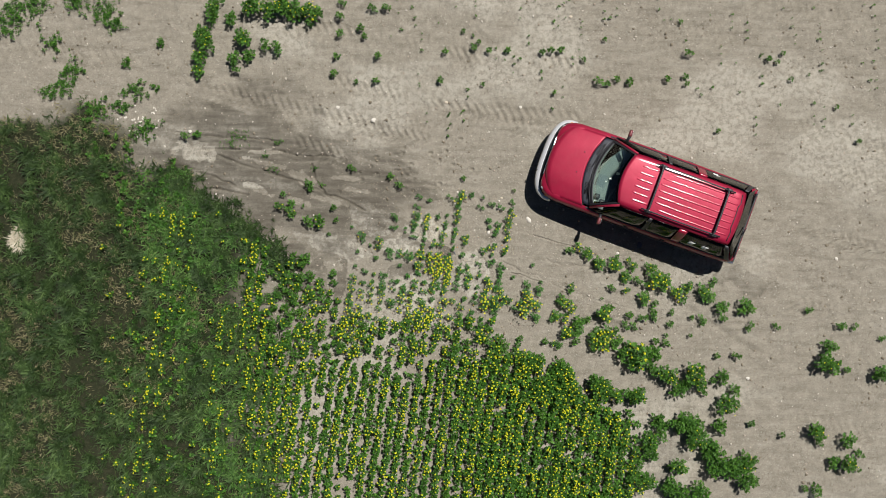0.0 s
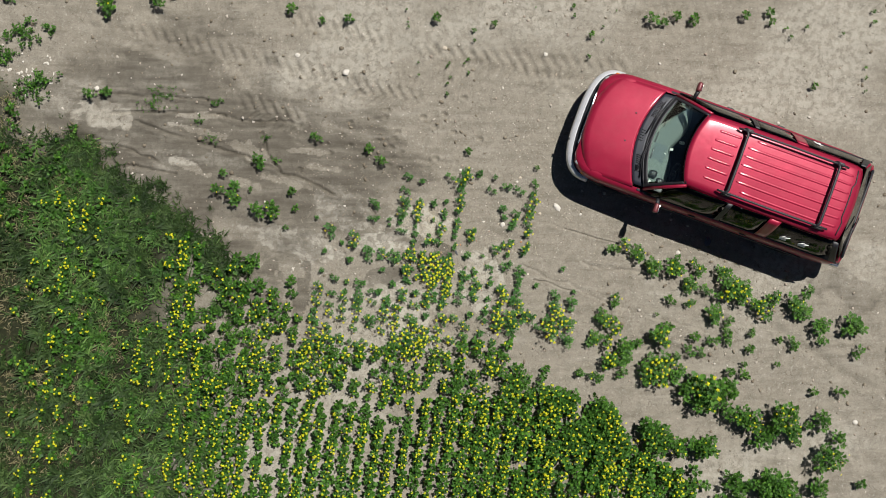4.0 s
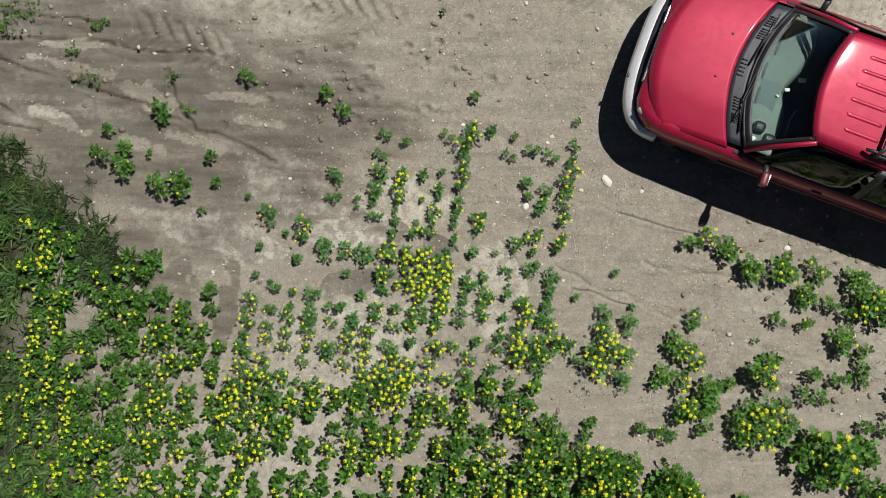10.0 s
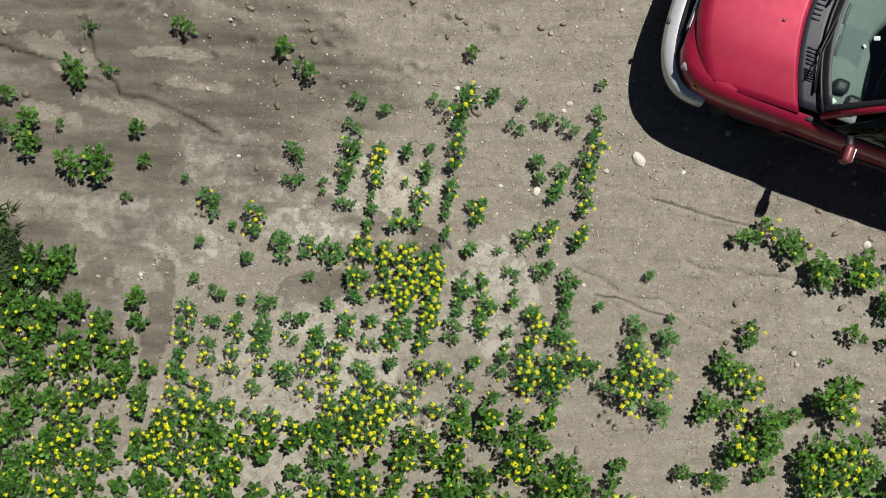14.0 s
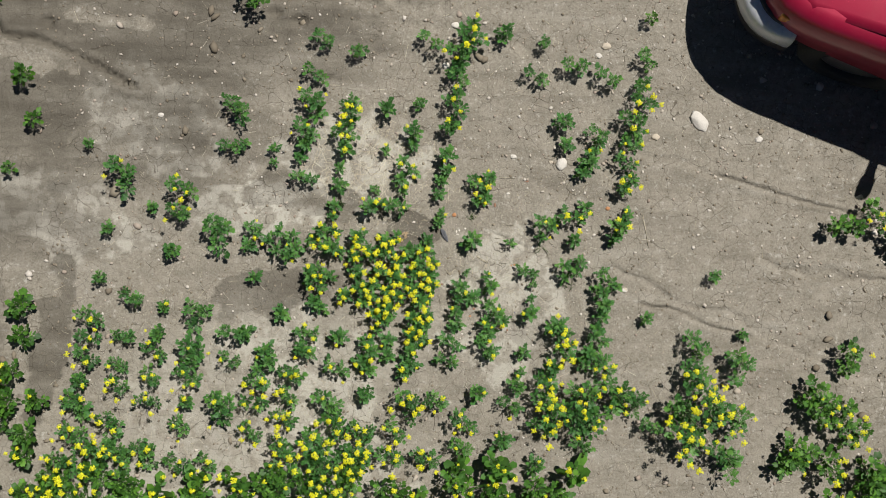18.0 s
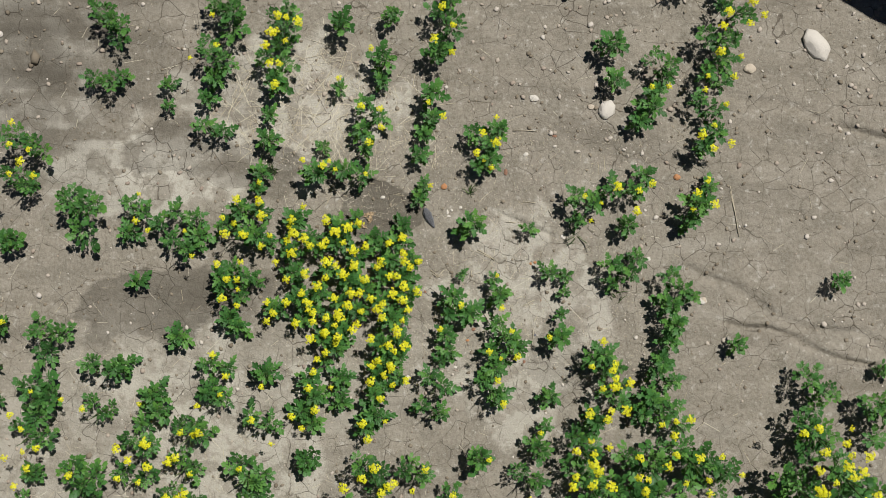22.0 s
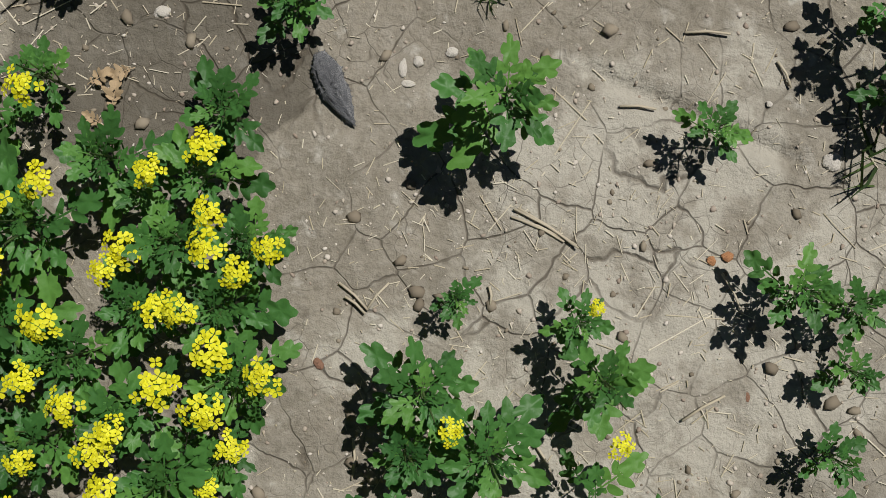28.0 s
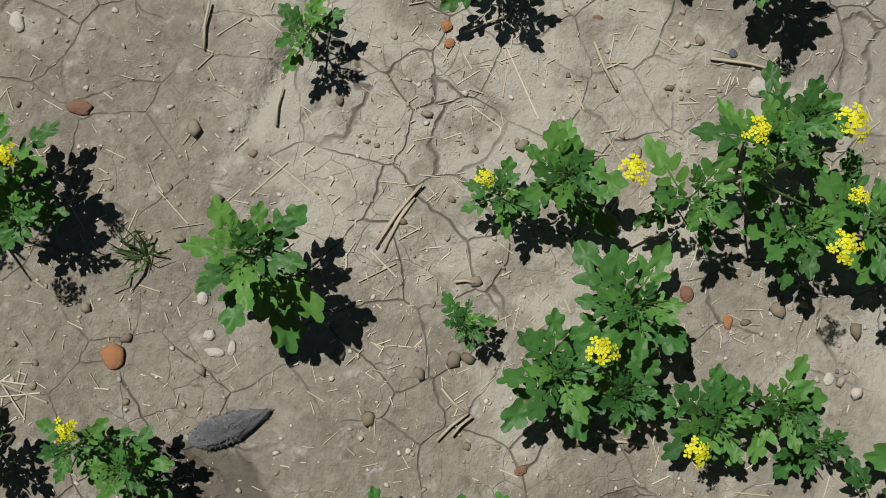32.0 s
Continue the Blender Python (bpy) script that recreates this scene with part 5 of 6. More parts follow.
straws("straw_litter", 6200, -2.8, 2.5, -2.3, 1.5, strawy, 0.02, 0.09, "bleached straw bits lying on dry soil")
straws("straw_mat", 1500, -1.4, -0.15, 0.15, 0.95, lambda x, y: np.maximum(blot(x, y, -0.78, 0.5, 0.42, 0.26, 10, 311, 0.6), 0.5 * blot(x, y, -0.45, 0.38, 0.3, 0.2, 0, 312, 0.7)), 0.05, 0.16, "matted bleached straw lying over dry soil")
straws("fine_chaff", 6500, -0.8, 0.75, -0.65, 0.42, lambda x, y: 0.25 + 0.75 * strawy(x, y), 0.005, 0.024, "fine pale chaff strewn over cracked soil")


def lumps(name, n, box, dense, lo, hi, material, label, category, flat=0.6):
    x, y = scatter(n, *box, dense)
    m = len(x)
    ico = bmesh.new()
    bmesh.ops.create_icosphere(ico, subdivisions=1, radius=1)
    tv = np.array([tuple(v.co) for v in ico.verts])
    tf = np.array([[v.index for v in f.verts] for f in ico.faces])
    ico.free()
    s = lo + (hi - lo) * rng.random(m) ** 3
    a = rng.uniform(0, 6.28, m)
    k = len(tv)
    jig = 1 + rng.uniform(-0.42, 0.30, (m, k, 1))
    v = tv[None] * jig * np.stack([s, s * rng.uniform(0.55, 1, m), s * flat * rng.uniform(0.6, 1, m)], 1)[:, None]
    vx, vy = v[..., 0] * np.cos(a)[:, None] - v[..., 1] * np.sin(a)[:, None], v[..., 0] * np.sin(a)[:, None] + v[..., 1] * np.cos(a)[:, None]
    z = ground_height(x, y)
    v = np.stack([vx + x[:, None], vy + y[:, None], v[..., 2] + (z + s * 0.2)[:, None]], -1)
    f = (tf[None] + (np.arange(m) * k)[:, None, None]).reshape(-1, 3)
    return shards(name, material, v.reshape(-1, 3), f, label, category)


def stony(x, y):
    return np.clip(0.36 + 1.0 * blot(x, y, 0.55, 0.75, 0.75, 0.55, 20, 401, 0.6) + 0.5 * blot(x, y, 1.5, 1.4, 1.3, 1.0, 0, 402, 0.6), 0, 1)


lumps("pebbles", 9500, (-2.6, 3.6, -2.0, 2.8), lambda x, y: stony(x, y) * (0.10 + 0.90 * step(np.hypot(x / 0.9, y / 0.6), 0.6, 1.0)), 0.003, 0.015, PEBBLE, "small mixed pebbles scattered in the soil", "pebbles")
lumps("wayside_stones", 3400, (-10, 10.5, -5, 6), lambda x, y: (1 - grass_cover(x, y)) * 0.8 * step(np.hypot(x / 2.2, y / 1.3), 0.8, 1.2), 0.010, 0.034, PEBBLE, "pale stones scattered along the field track", "pebbles")
lumps("soil_crumbs", 11000, (-2.8, 2.8, -1.8, 1.6), lambda x, y: 0.35 + 0.5 * fbm(x * 3, y * 3, 403), 0.0015, 0.012, CLOD, "small crumbs of dry soil", "soil")
lumps("field_clods", 4200, (-10, 10.5, -5.4, 6), lambda x, y: (1 - grass_cover(x, y)) * step(fbm(x, y, 404), 0.4, 0.6) * step(np.hypot(x / 2.2, y / 1.3), 0.8, 1.2), 0.012, 0.045, CLOD, "dry clods broken from the field soil", "soil")
lumps("grit", 4200, (-0.85, 0.75, -0.65, 0.42), lambda x, y: np.full_like(x, 0.9), 0.0010, 0.0045, PEBBLE, "fine pale grit on cracked soil", "soil")


def rock(name, x, y, length, breadth, height, turn, colour, label, seed, category="stone"):
    """A stone worn round, half sunk in the soil."""
    bm = bmesh.new()
    bmesh.ops.create_icosphere(bm, subdivisions=3, radius=0.5)
    for v in bm.verts:
        k = 1 + 0.30 * (noise.noise(v.co * 2.1 + Vector((seed * 3.7, 0, 0))) + 0.4 * noise.noise(v.co * 5 + Vector((0, seed * 2.3, 0))))
        v.co = Vector((v.co.x * length * k, v.co.y * breadth * k, v.co.z * height * k))
    if colour not in ROCK_MATS:
        ROCK_MATS[colour] = plain("stone_" + str(len(ROCK_MATS)), colour, 0.82, 0, 0.16, 60, 0.003)
    ob = part(name, bm, ROCK_MATS[colour], m=Matrix.Translation((x, y, floor_z(x, y) + height * 0.18)) @ pose(0, 0, 0, 0, 0, turn))
    return tagged(ob, label, category, "loose stones")


ROCK_MATS = {}
WHITE, CREAM, ORANGE, BROWN, SLATE = (0.60, 0.56, 0.50), (0.50, 0.43, 0.34), (0.42, 0.20, 0.09), (0.26, 0.14, 0.09), (0.12, 0.12, 0.14)
# ---- the red estate car ----
def paint():
    n = Nodes("red_car_paint")
    p = n.coords()
    col = n.ramp(n.noise(3, 4, 0.6, p), (0.3, (0.265, 0.005, 0.031)), (0.7, (0.315, 0.007, 0.038)))
    dust = n.math("MULTIPLY", n.ramp(n.noise(9, 6, 0.7, p), (0.45, (0, 0, 0)), (0.8, (1, 1, 1))), 0.04)
    col = n.mix(dust, col, (0.36, 0.22, 0.19))
    n.done(Base_Color=col, Roughness=n.math("ADD", 0.42, n.math("MULTIPLY", n.noise(14, 4, 0.6, p), 0.14)), Metallic=0.25, Normal=n.bump(n.noise(260, 2), 0.04, 0.001))
    n.bsdf.inputs["Specular IOR Level"].default_value = 0.3
    n.bsdf.inputs["Coat Weight"].default_value = 0.6
    n.bsdf.inputs["Coat Roughness"].default_value = 0.10
    return n.m


def pane(name, tint, gloss=1.45):
    n = Nodes(name)
    clear = n.put("BsdfTransparent", Color=(*tint, 1))
    shine = n.put("BsdfGlossy", Color=(1, 1, 1, 1), Roughness=0.02)
    fr = n.put("Fresnel", IOR=gloss)
    ms = n.put("MixShader", Fac=fr.outputs[0], i1=clear.outputs[0], i2=shine.outputs[0])
    n.t.links.new(ms.outputs[0], n.t.nodes["Material Output"].inputs[0])
    return n.m


RED = paint()
GLASS, DARK_GLASS = pane("windscreen_glass", (0.80, 0.88, 0.84)), pane("tinted_glass", (0.10, 0.115, 0.10), 1.32)
BLACK = plain("black_plastic", (0.018, 0.018, 0.022), 0.5, 0, 0.3, 50, 0.001)
CHROME = plain("worn_chrome", (0.74, 0.74, 0.76), 0.24, 0.9, 0.1, 25)
SILVER = plain("silver_bumper", (0.66, 0.66, 0.68), 0.38, 0.35, 0.1, 25)
RUBBER = plain("tyre_rubber", (0.022, 0.021, 0.020), 0.85, 0, 0.3, 40, 0.002)
RIM = plain("alloy_rim", (0.45, 0.45, 0.46), 0.35, 0.9, 0.1, 30)
DASH = plain("faded_dashboard", (0.17, 0.205, 0.195), 0.8, 0, 0.12, 20, 0.001)
CABIN = plain("dark_cabin_cloth", (0.035, 0.036, 0.042), 0.9, 0, 0.3, 60, 0.002)
SEAT = plain("grey_seat_cloth", (0.075, 0.078, 0.085), 0.9, 0, 0.25, 80, 0.002)
PAPER = plain("white_paper", (0.78, 0.78, 0.76), 0.7, 0, 0.05, 30)
AMBER = plain("amber_lens", (0.70, 0.22, 0.02), 0.25, 0, 0.1, 60)
LENS = plain("headlamp_lens", (0.52, 0.54, 0.56), 0.12, 0.4, 0.1, 60)
SCUTTLE = plain("dark_blue_grey_plastic", (0.020, 0.023, 0.034), 0.5, 0, 0.2, 50, 0.001)
MIRROR_RED = plain("dull_dark_red_shell", (0.15, 0.035, 0.04), 0.4, 0.2, 0.2, 40)
TAIL = plain("red_lamp_lens", (0.16, 0.008, 0.01), 0.2, 0, 0.1, 60)


def slab(fn, nu, nv, thick):
    """A bent panel: fn(u, v) with u and v from 0 to 1 gives its upper face."""
    bm = bmesh.new()
    rows = []
    for lower in (0, 1):
        rows.append([[bm.verts.new(Vector(fn(i / nu, j / nv)) - Vector((0, 0, thick * lower))) for j in range(nv + 1)] for i in range(nu + 1)])
    up, dn = rows
    for i in range(nu):
        for j in range(nv):
            bm.faces.new((up[i][j], up[i + 1][j], up[i + 1][j + 1], up[i][j + 1]))
            bm.faces.new((dn[i][j], dn[i][j + 1], dn[i + 1][j + 1], dn[i + 1][j]))
    for i in range(nu):
        bm.faces.new((up[i][0], dn[i][0], dn[i + 1][0], up[i + 1][0]))
        bm.faces.new((up[i][nv], up[i + 1][nv], dn[i + 1][nv], dn[i][nv]))
    for j in range(nv):
        bm.faces.new((up[0][j], up[0][j + 1], dn[0][j + 1], dn[0][j]))
        bm.faces.new((up[nu][j], dn[nu][j], dn[nu][j + 1], up[nu][j + 1]))
    bmesh.ops.recalc_face_normals(bm, faces=bm.faces)
    return bm


def rounded(x0, x1, y0, y1, z0, z1, r=0.01, segs=2):
    bm = bmesh.new()
    bmesh.ops.create_cube(bm, size=1)
    for v in bm.verts:
        v.co = Vector(((x0 + x1) / 2 + v.co.x * (x1 - x0), (y0 + y1) / 2 + v.co.y * (y1 - y0), (z0 + z1) / 2 + v.co.z * (z1 - z0)))
    bmesh.ops.bevel(bm, geom=bm.edges[:], offset=r, segments=segs, affect="EDGES", profile=0.6)
    return bm


def bar(points, r0, r1=None, sides=8):
    """A closed rod along points."""
    v, f = tube(points, r0, r1 if r1 else r0, sides)
    bm = bmesh.new()
    vs = [bm.verts.new(p) for p in v]
    for q in f:
        bm.faces.new([vs[k] for k in q])
    bm.faces.new(vs[:sides][::-1])
    bm.faces.new(vs[-sides:])
    bmesh.ops.recalc_face_normals(bm, faces=bm.faces)
    return bm


def sweep(path, profile):
    """A profile of (out, z) carried along a plan path of (x, y, outward x, outward y)."""
    bm = bmesh.new()
    rings = [[bm.verts.new((x + ox * o, y + oy * o, z)) for o, z in profile] for x, y, ox, oy in path]
    n = len(profile)
    for a, b in zip(rings, rings[1:]):
        for k in range(n):
            bm.faces.new((a[k], a[(k + 1) % n], b[(k + 1) % n], b[k]))
    bm.faces.new(rings[0])
    bm.faces.new(rings[-1][::-1])
    bmesh.ops.recalc_face_normals(bm, faces=bm.faces)
    return bm


def bumper_path(nose, wing, half, start, n=28):
    """Plan curve of the front bumper from one wing to the other."""
    out = []
    for k in range(n + 1):
        a = math.pi * (k / n - 0.5)
        y = half * math.copysign(abs(math.sin(a)) ** 0.70, math.sin(a))
        x = start + (nose - start) * abs(math.cos(a)) ** 0.68
        out.append((x, y))
    path = []
    for k, (x, y) in enumerate(out):
        (xa, ya), (xb, yb) = out[max(0, k - 1)], out[min(n, k + 1)]
        d = Vector((yb - ya, -(xb - xa))).normalized()
        path.append((x, y, d.x, d.y))
    return path


def build_car(at):
    car = new("estate_car")
    car.matrix_world = at
    tagged(car, "dusty red five-door estate car with black roof rack parked on soil", "car")
    stations = [(-2.25, 0.74, 0.46, 0.92), (-2.21, 0.82, 0.42, 0.97), (-2.08, 0.87, 0.38, 1.0), (-1.7, 0.888, 0.33, 1.01), (-1.2, 0.893, 0.33, 1.015), (-0.6, 0.895, 0.32, 1.015), (0.0, 0.895, 0.32, 1.015),
                (0.6, 0.895, 0.32, 1.01), (1.0, 0.893, 0.34, 1.0), (1.3, 0.89, 0.38, 0.985), (1.6, 0.885, 0.42, 0.96), (1.80, 0.880, 0.45, 0.945), (1.93, 0.862, 0.47, 0.92), (2.04, 0.825, 0.48, 0.89), (2.12, 0.765, 0.5, 0.87), (2.18, 0.69, 0.5, 0.85), (2.215, 0.59, 0.5, 0.83)]
    bm = bmesh.new()
    rings = []
    for x, w, zb, zt in stations:
        half = [(w * 0.88, zb), (w * 0.985, zb + 0.08), (w, zb + 0.5 * (zt - zb)), (w * 0.995, zt - 0.14), (w * 0.975, zt - 0.06), (w * 0.935, zt - 0.015), (w * 0.87, zt)]
        pts = half + [(w * 0.45, zt + 0.012), (0, zt + 0.016)] + [(-a, b) for a, b in ([(w * 0.45, zt + 0.012)] + half[::-1])]
        rings.append([bm.verts.new((x, a, b)) for a, b in pts])
    for ra, rb, (xa, *_), (xb, *_) in zip(rings, rings[1:], stations, stations[1:]):
        n = len(ra)
        for k in range(n):
            if k in (6, 7, 8, 9) and xa > -2.15 and xb < 1.35:
                continue
            bm.faces.new((ra[k], ra[(k + 1) % n], rb[(k + 1) % n], rb[k]))
    bm.faces.new(rings[0])
    bm.faces.new(rings[-1][::-1])
    bmesh.ops.recalc_face_normals(bm, faces=bm.faces)
    part("body", bm, RED, car)

    def hood(u, v):
        y = (v - 0.5) * 1.58
        k = y / 0.79
        xf, xr = 2.235 - 0.27 * abs(k) ** 2.3, 1.43 - 0.21 * k * k
        x = xf + (xr - xf) * u
        z = 0.945 + 0.11 * max(0, u) ** 0.8 - 0.045 * abs(k) ** 3 - 0.05 * max(0, 1 - u / 0.10) ** 2
        z += 0.004 * (1 / (1 + math.exp((abs(k) - 0.62) * 40))) * min(1, u * 3)
        return x, y, z
    bonnet = part("bonnet", slab(hood, 22, 28, 0.02), RED, car, "sun-faded red bonnet")
    for y, u in ((-0.30, 0.80), (0.16, 0.80)):
        x, yy, z = hood(u, y / 1.58 + 0.5)
        part("washer_jet", rounded(x - 0.012, x + 0.012, yy - 0.010, yy + 0.010, z, z + 0.012, 0.004), BLACK, bonnet)

    def cowl(u, v):
        y = (v - 0.5) * 1.48
        k = y / 0.74
        x = 1.425 - 0.19 * k * k - u * (0.17 + 0.01 * k)
        return x, y, 1.045 + 0.03 * u - 0.03 * k * k
    cowl_ob = part("cowl", slab(cowl, 4, 24, 0.03), SCUTTLE, car, "black plastic scuttle panel")
    for v0, v1, u0, u1 in ((0.10, 0.17, 0.25, 0.75), (0.20, 0.27, 0.3, 0.8), (0.44, 0.55, 0.2, 0.55), (0.70, 0.78, 0.3, 0.75), (0.81, 0.86, 0.25, 0.7)):
        for k in range(5):
            v = v0 + (v1 - v0) * k / 4
            a, b = cowl(u0, v), cowl(u1, v)
            part("slat", bar([(a[0], a[1], a[2] + 0.003), (b[0], b[1], b[2] + 0.003)], 0.008, sides=5), BLACK, cowl_ob)
    for y0, y1 in ((0.62, -0.02), (-0.05, -0.66)):
        a, b = cowl(0.65, y0 / 1.48 + 0.5), cowl(1.0, y1 / 1.48 + 0.5)
        wiper = part("wiper", bar([(a[0], a[1], a[2] + 0.03), ((a[0] + b[0]) / 2 + 0.04, (a[1] + b[1]) / 2, 1.115), (b[0] - 0.03, b[1], b[2] + 0.06)], 0.010, 0.007), BLACK, car, "black windscreen wiper")
        part("blade", bar([((a[0] + b[0]) / 2 + 0.05, (a[1] + b[1]) / 2 + 0.22, 1.125), ((a[0] + b[0]) / 2 - 0.01, (a[1] + b[1]) / 2 - 0.26, 1.14)], 0.006, sides=5), BLACK, wiper)

    def screen(u, v):
        k = (v - 0.5) * 2
        y = k * (0.74 - 0.19 * u)
        x = (1.255 - 0.19 * k * k) * (1 - u) + (0.715 - 0.13 * k * k) * u
        return x, y, 1.085 + 0.535 * u + 0.03 * math.sin(u * math.pi)
    glass = part("windscreen", slab(screen, 8, 14, 0.006), GLASS, car, "clear glass windscreen")
    glass.visible_shadow = False
    for s in (-1, 1):
        pts = [screen(u, 0.5 + 0.5 * s) for u in (-0.02, 0.5, 1.02)]
        part("front_pillar", bar([(x - 0.015, y + 0.022 * s, z - 0.004) for x, y, z in pts], 0.030, 0.026), RED, car)
    def border(n, fn):
        part("glass_border", slab(fn, n, 12, 0.003), BLACK, glass, "black printed edge of the glass")
    border(2, lambda u, v: Vector(screen(0.11 * u, v)) + Vector((0.004, 0, 0.006)))
    border(2, lambda u, v: Vector(screen(0.97 + 0.03 * u, v)) + Vector((0.004, 0, 0.006)))
    border(2, lambda u, v: Vector(screen(v, 0.03 * u)) + Vector((0.004, 0, 0.007)))
    border(2, lambda u, v: Vector(screen(v, 1 - 0.03 * u)) + Vector((0.004, 0, 0.007)))
    part("screen_seal", bar([Vector(screen(1.0, v / 12)) + Vector((-0.008, 0, 0.012)) for v in range(13)], 0.011, sides=6), BLACK, car)
    part("screen_foot_seal", bar([Vector(screen(0.0, v / 12)) + Vector((0.004, 0, 0.004)) for v in range(13)], 0.014, sides=6), BLACK, car)

    def roof(u, v):
        k = (v - 0.5) * 2
        half = 0.565 + 0.03 * math.sin(min(1, u * 1.2) * math.pi * 0.5) - 0.02 * max(0, u - 0.85) / 0.15
        xf, xr = 0.725 - 0.13 * k * k, -1.90 + 0.05 * k * k
        z = 1.675 - 0.028 * abs(k) ** 2 - 0.045 * max(0, (abs(k) - 0.86) / 0.14) ** 2 - 0.006 * max(0, 1 - u / 0.07) ** 2 - 0.05 * max(0, (u - 0.93) / 0.07) ** 2
        return xf + (xr - xf) * u, k * half, z
    top = part("roof", slab(roof, 40, 30, 0.025), RED, car, "ribbed red steel roof")
    def ridge(y, u0, u1):
        def fn(u, v):
            p = roof(u0 + (u1 - u0) * u, (y + (v - 0.5) * 0.045) / 1.18 + 0.5)
            ends = min(1, u * 12, (1 - u) * 12)
            return p[0], p[1], p[2] - 0.001 + 0.0065 * ends * (1 - (2 * v - 1) ** 2)
        part("rib", slab(fn, 24, 8, 0.008), RED, top)
    for i in range(7):
        ridge(-0.405 + 0.135 * i, 0.335 if i in (0, 6) else 0.30, 0.955)
    for i in range(6):
        ridge(-0.375 + 0.15 * i, 0.115, 0.255)
    part("roof_seal", bar([Vector(roof(0.965 - (0.014 if 0.25 < v < 0.75 else 0), v)) + Vector((0, 0, 0.003)) for v in np.linspace(0.06, 0.94, 16)], 0.010, sides=6), BLACK, top, "cracked black rubber strip")
    rack = part("roof_rack", bar([(0.13, 0.485, 1.715), (0.06, 0.485, 1.745), (-0.7, 0.49, 1.75), (-1.50, 0.485, 1.745), (-1.60, 0.485, 1.715)], 0.017), BLACK, car, "black metal roof rack")
    part("rail", bar([(0.13, -0.485, 1.715), (0.06, -0.485, 1.745), (-0.7, -0.49, 1.75), (-1.50, -0.485, 1.745), (-1.60, -0.485, 1.715)], 0.017), BLACK, rack)
    for x in (-0.02, -1.46):
        part("crossbar", bar([(x + 0.05, -0.52, 1.745), (x, -0.44, 1.76), (x, 0, 1.775), (x, 0.44, 1.76), (x + 0.05, 0.52, 1.745)], 0.022), BLACK, rack)
        for s in (-1, 1):
            part("foot", rounded(x - 0.07, x + 0.07, s * 0.50 - 0.025, s * 0.50 + 0.025, 1.645, 1.74, 0.012), BLACK, rack)

    def side(x0a, x1a, x0b, x1b, s):
        """A flank pane: from x0a to x1a at the foot, x0b to x1b at the head."""
        def fn(u, v):
            xa, xb = x0a + (x1a - x0a) * u, x0b + (x1b - x0b) * u
            return xa + (xb - xa) * v, s * (0.83 - 0.235 * v + 0.02 * math.sin(v * math.pi)), 1.01 + 0.60 * v
        return slab(fn, 4, 4, 0.006)
    for s in (-1, 1):
        for name, q in (("front_door_window", (1.0, -0.13, 0.58, -0.13)), ("rear_door_window", (-0.19, -0.80, -0.19, -0.80)), ("cargo_window", (-0.96, -2.02, -0.96, -1.80))):
            w = part(name, side(*q, s), DARK_GLASS, car, "dark tinted side glass")
            w.visible_shadow = True
            if name == "cargo_window":
                for dx in (-0.16, -0.46):
                    def mark(u, v, dx=dx):
                        t = 0.28 + 0.2 * v
                        return -0.97 + dx - 0.11 * u + 0.03 * math.sin(v * 5), s * (0.838 - 0.235 * t + 0.022), 1.012 + 0.60 * t + 0.02 * math.sin(u * 9)
                    if dx == -0.16 or s > 0:
                        part("sticker", slab(mark, 6, 2, 0.003), PAPER, w, "torn white window sticker")
        for name, q, m in (("door_pillar", (-0.12, -0.20, -0.12, -0.20), BLACK), ("rear_pillar", (-0.79, -0.97, -0.79, -0.97), RED), ("tail_pillar", (-2.01, -2.12, -1.79, -1.88), BLACK)):
            w = part(name, side(*q, s), m, car)
            w.location.y = 0.006 * s
        def shoulder(u, v):
            return 1.02 - 3.16 * u, s * (0.838 - 0.022 * v), 1.012 + 0.008 * v
        part("waist_strip", slab(shoulder, 16, 2, 0.012), BLACK, car, "black rubber waist seal")
        def gutter(u, v):
            x, y, z = roof(0.02 + 0.95 * u, 0.5 + s * (0.488 + 0.018 * v))
            return x, y + 0.008 * s, z - 0.012
        part("drip_rail", slab(gutter, 24, 2, 0.02), RED, car)
        for x in (0.22, -0.62):
            part("door_handle", rounded(x - 0.09, x + 0.02, s * 0.89 - 0.014, s * 0.89 + 0.014, 0.86, 0.90, 0.008), BLACK, car)
        part("side_moulding", rounded(-1.7, 1.2, s * 0.892 - 0.012, s * 0.892 + 0.014, 0.58, 0.66, 0.008), BLACK, car)
        mirror = part("mirror", bar([(0.80, s * 0.80, 1.03), (0.79, s * 0.88, 1.07), (0.78, s * 0.93, 1.09)], 0.030, 0.035), BLACK, car, "door mirror with red shell")
        bm = rounded(0.75, 0.825, s * 0.99 - 0.08, s * 0.99 + 0.07, 1.03, 1.16, 0.034, 3)
        part("shell", bm, MIRROR_RED, mirror)
        part("mirror_glass", rounded(0.743, 0.751, s * 0.99 - 0.06, s * 0.99 + 0.05, 1.05, 1.15, 0.003), CHROME, mirror)
        part("headlamp", rounded(-0.05, 0.06, -0.15, 0.15, 0.0, 0.135, 0.03), LENS, car, "clear glass headlamp", Matrix.Translation((2.065, s * 0.60, 0.70)) @ pose(0, 0, 0, 0, 0, -26 * s))
        part("turn_signal", rounded(1.93, 2.035, s * 0.79 - 0.05, s * 0.79 + 0.05, 0.69, 0.80, 0.025), AMBER, car, "amber turn signal lens")
        part("tail_lamp", rounded(-2.235, -2.15, s * 0.75 - 0.07, s * 0.75 + 0.055, 0.62, 0.88, 0.02), TAIL, car, "red tail lamp lens")

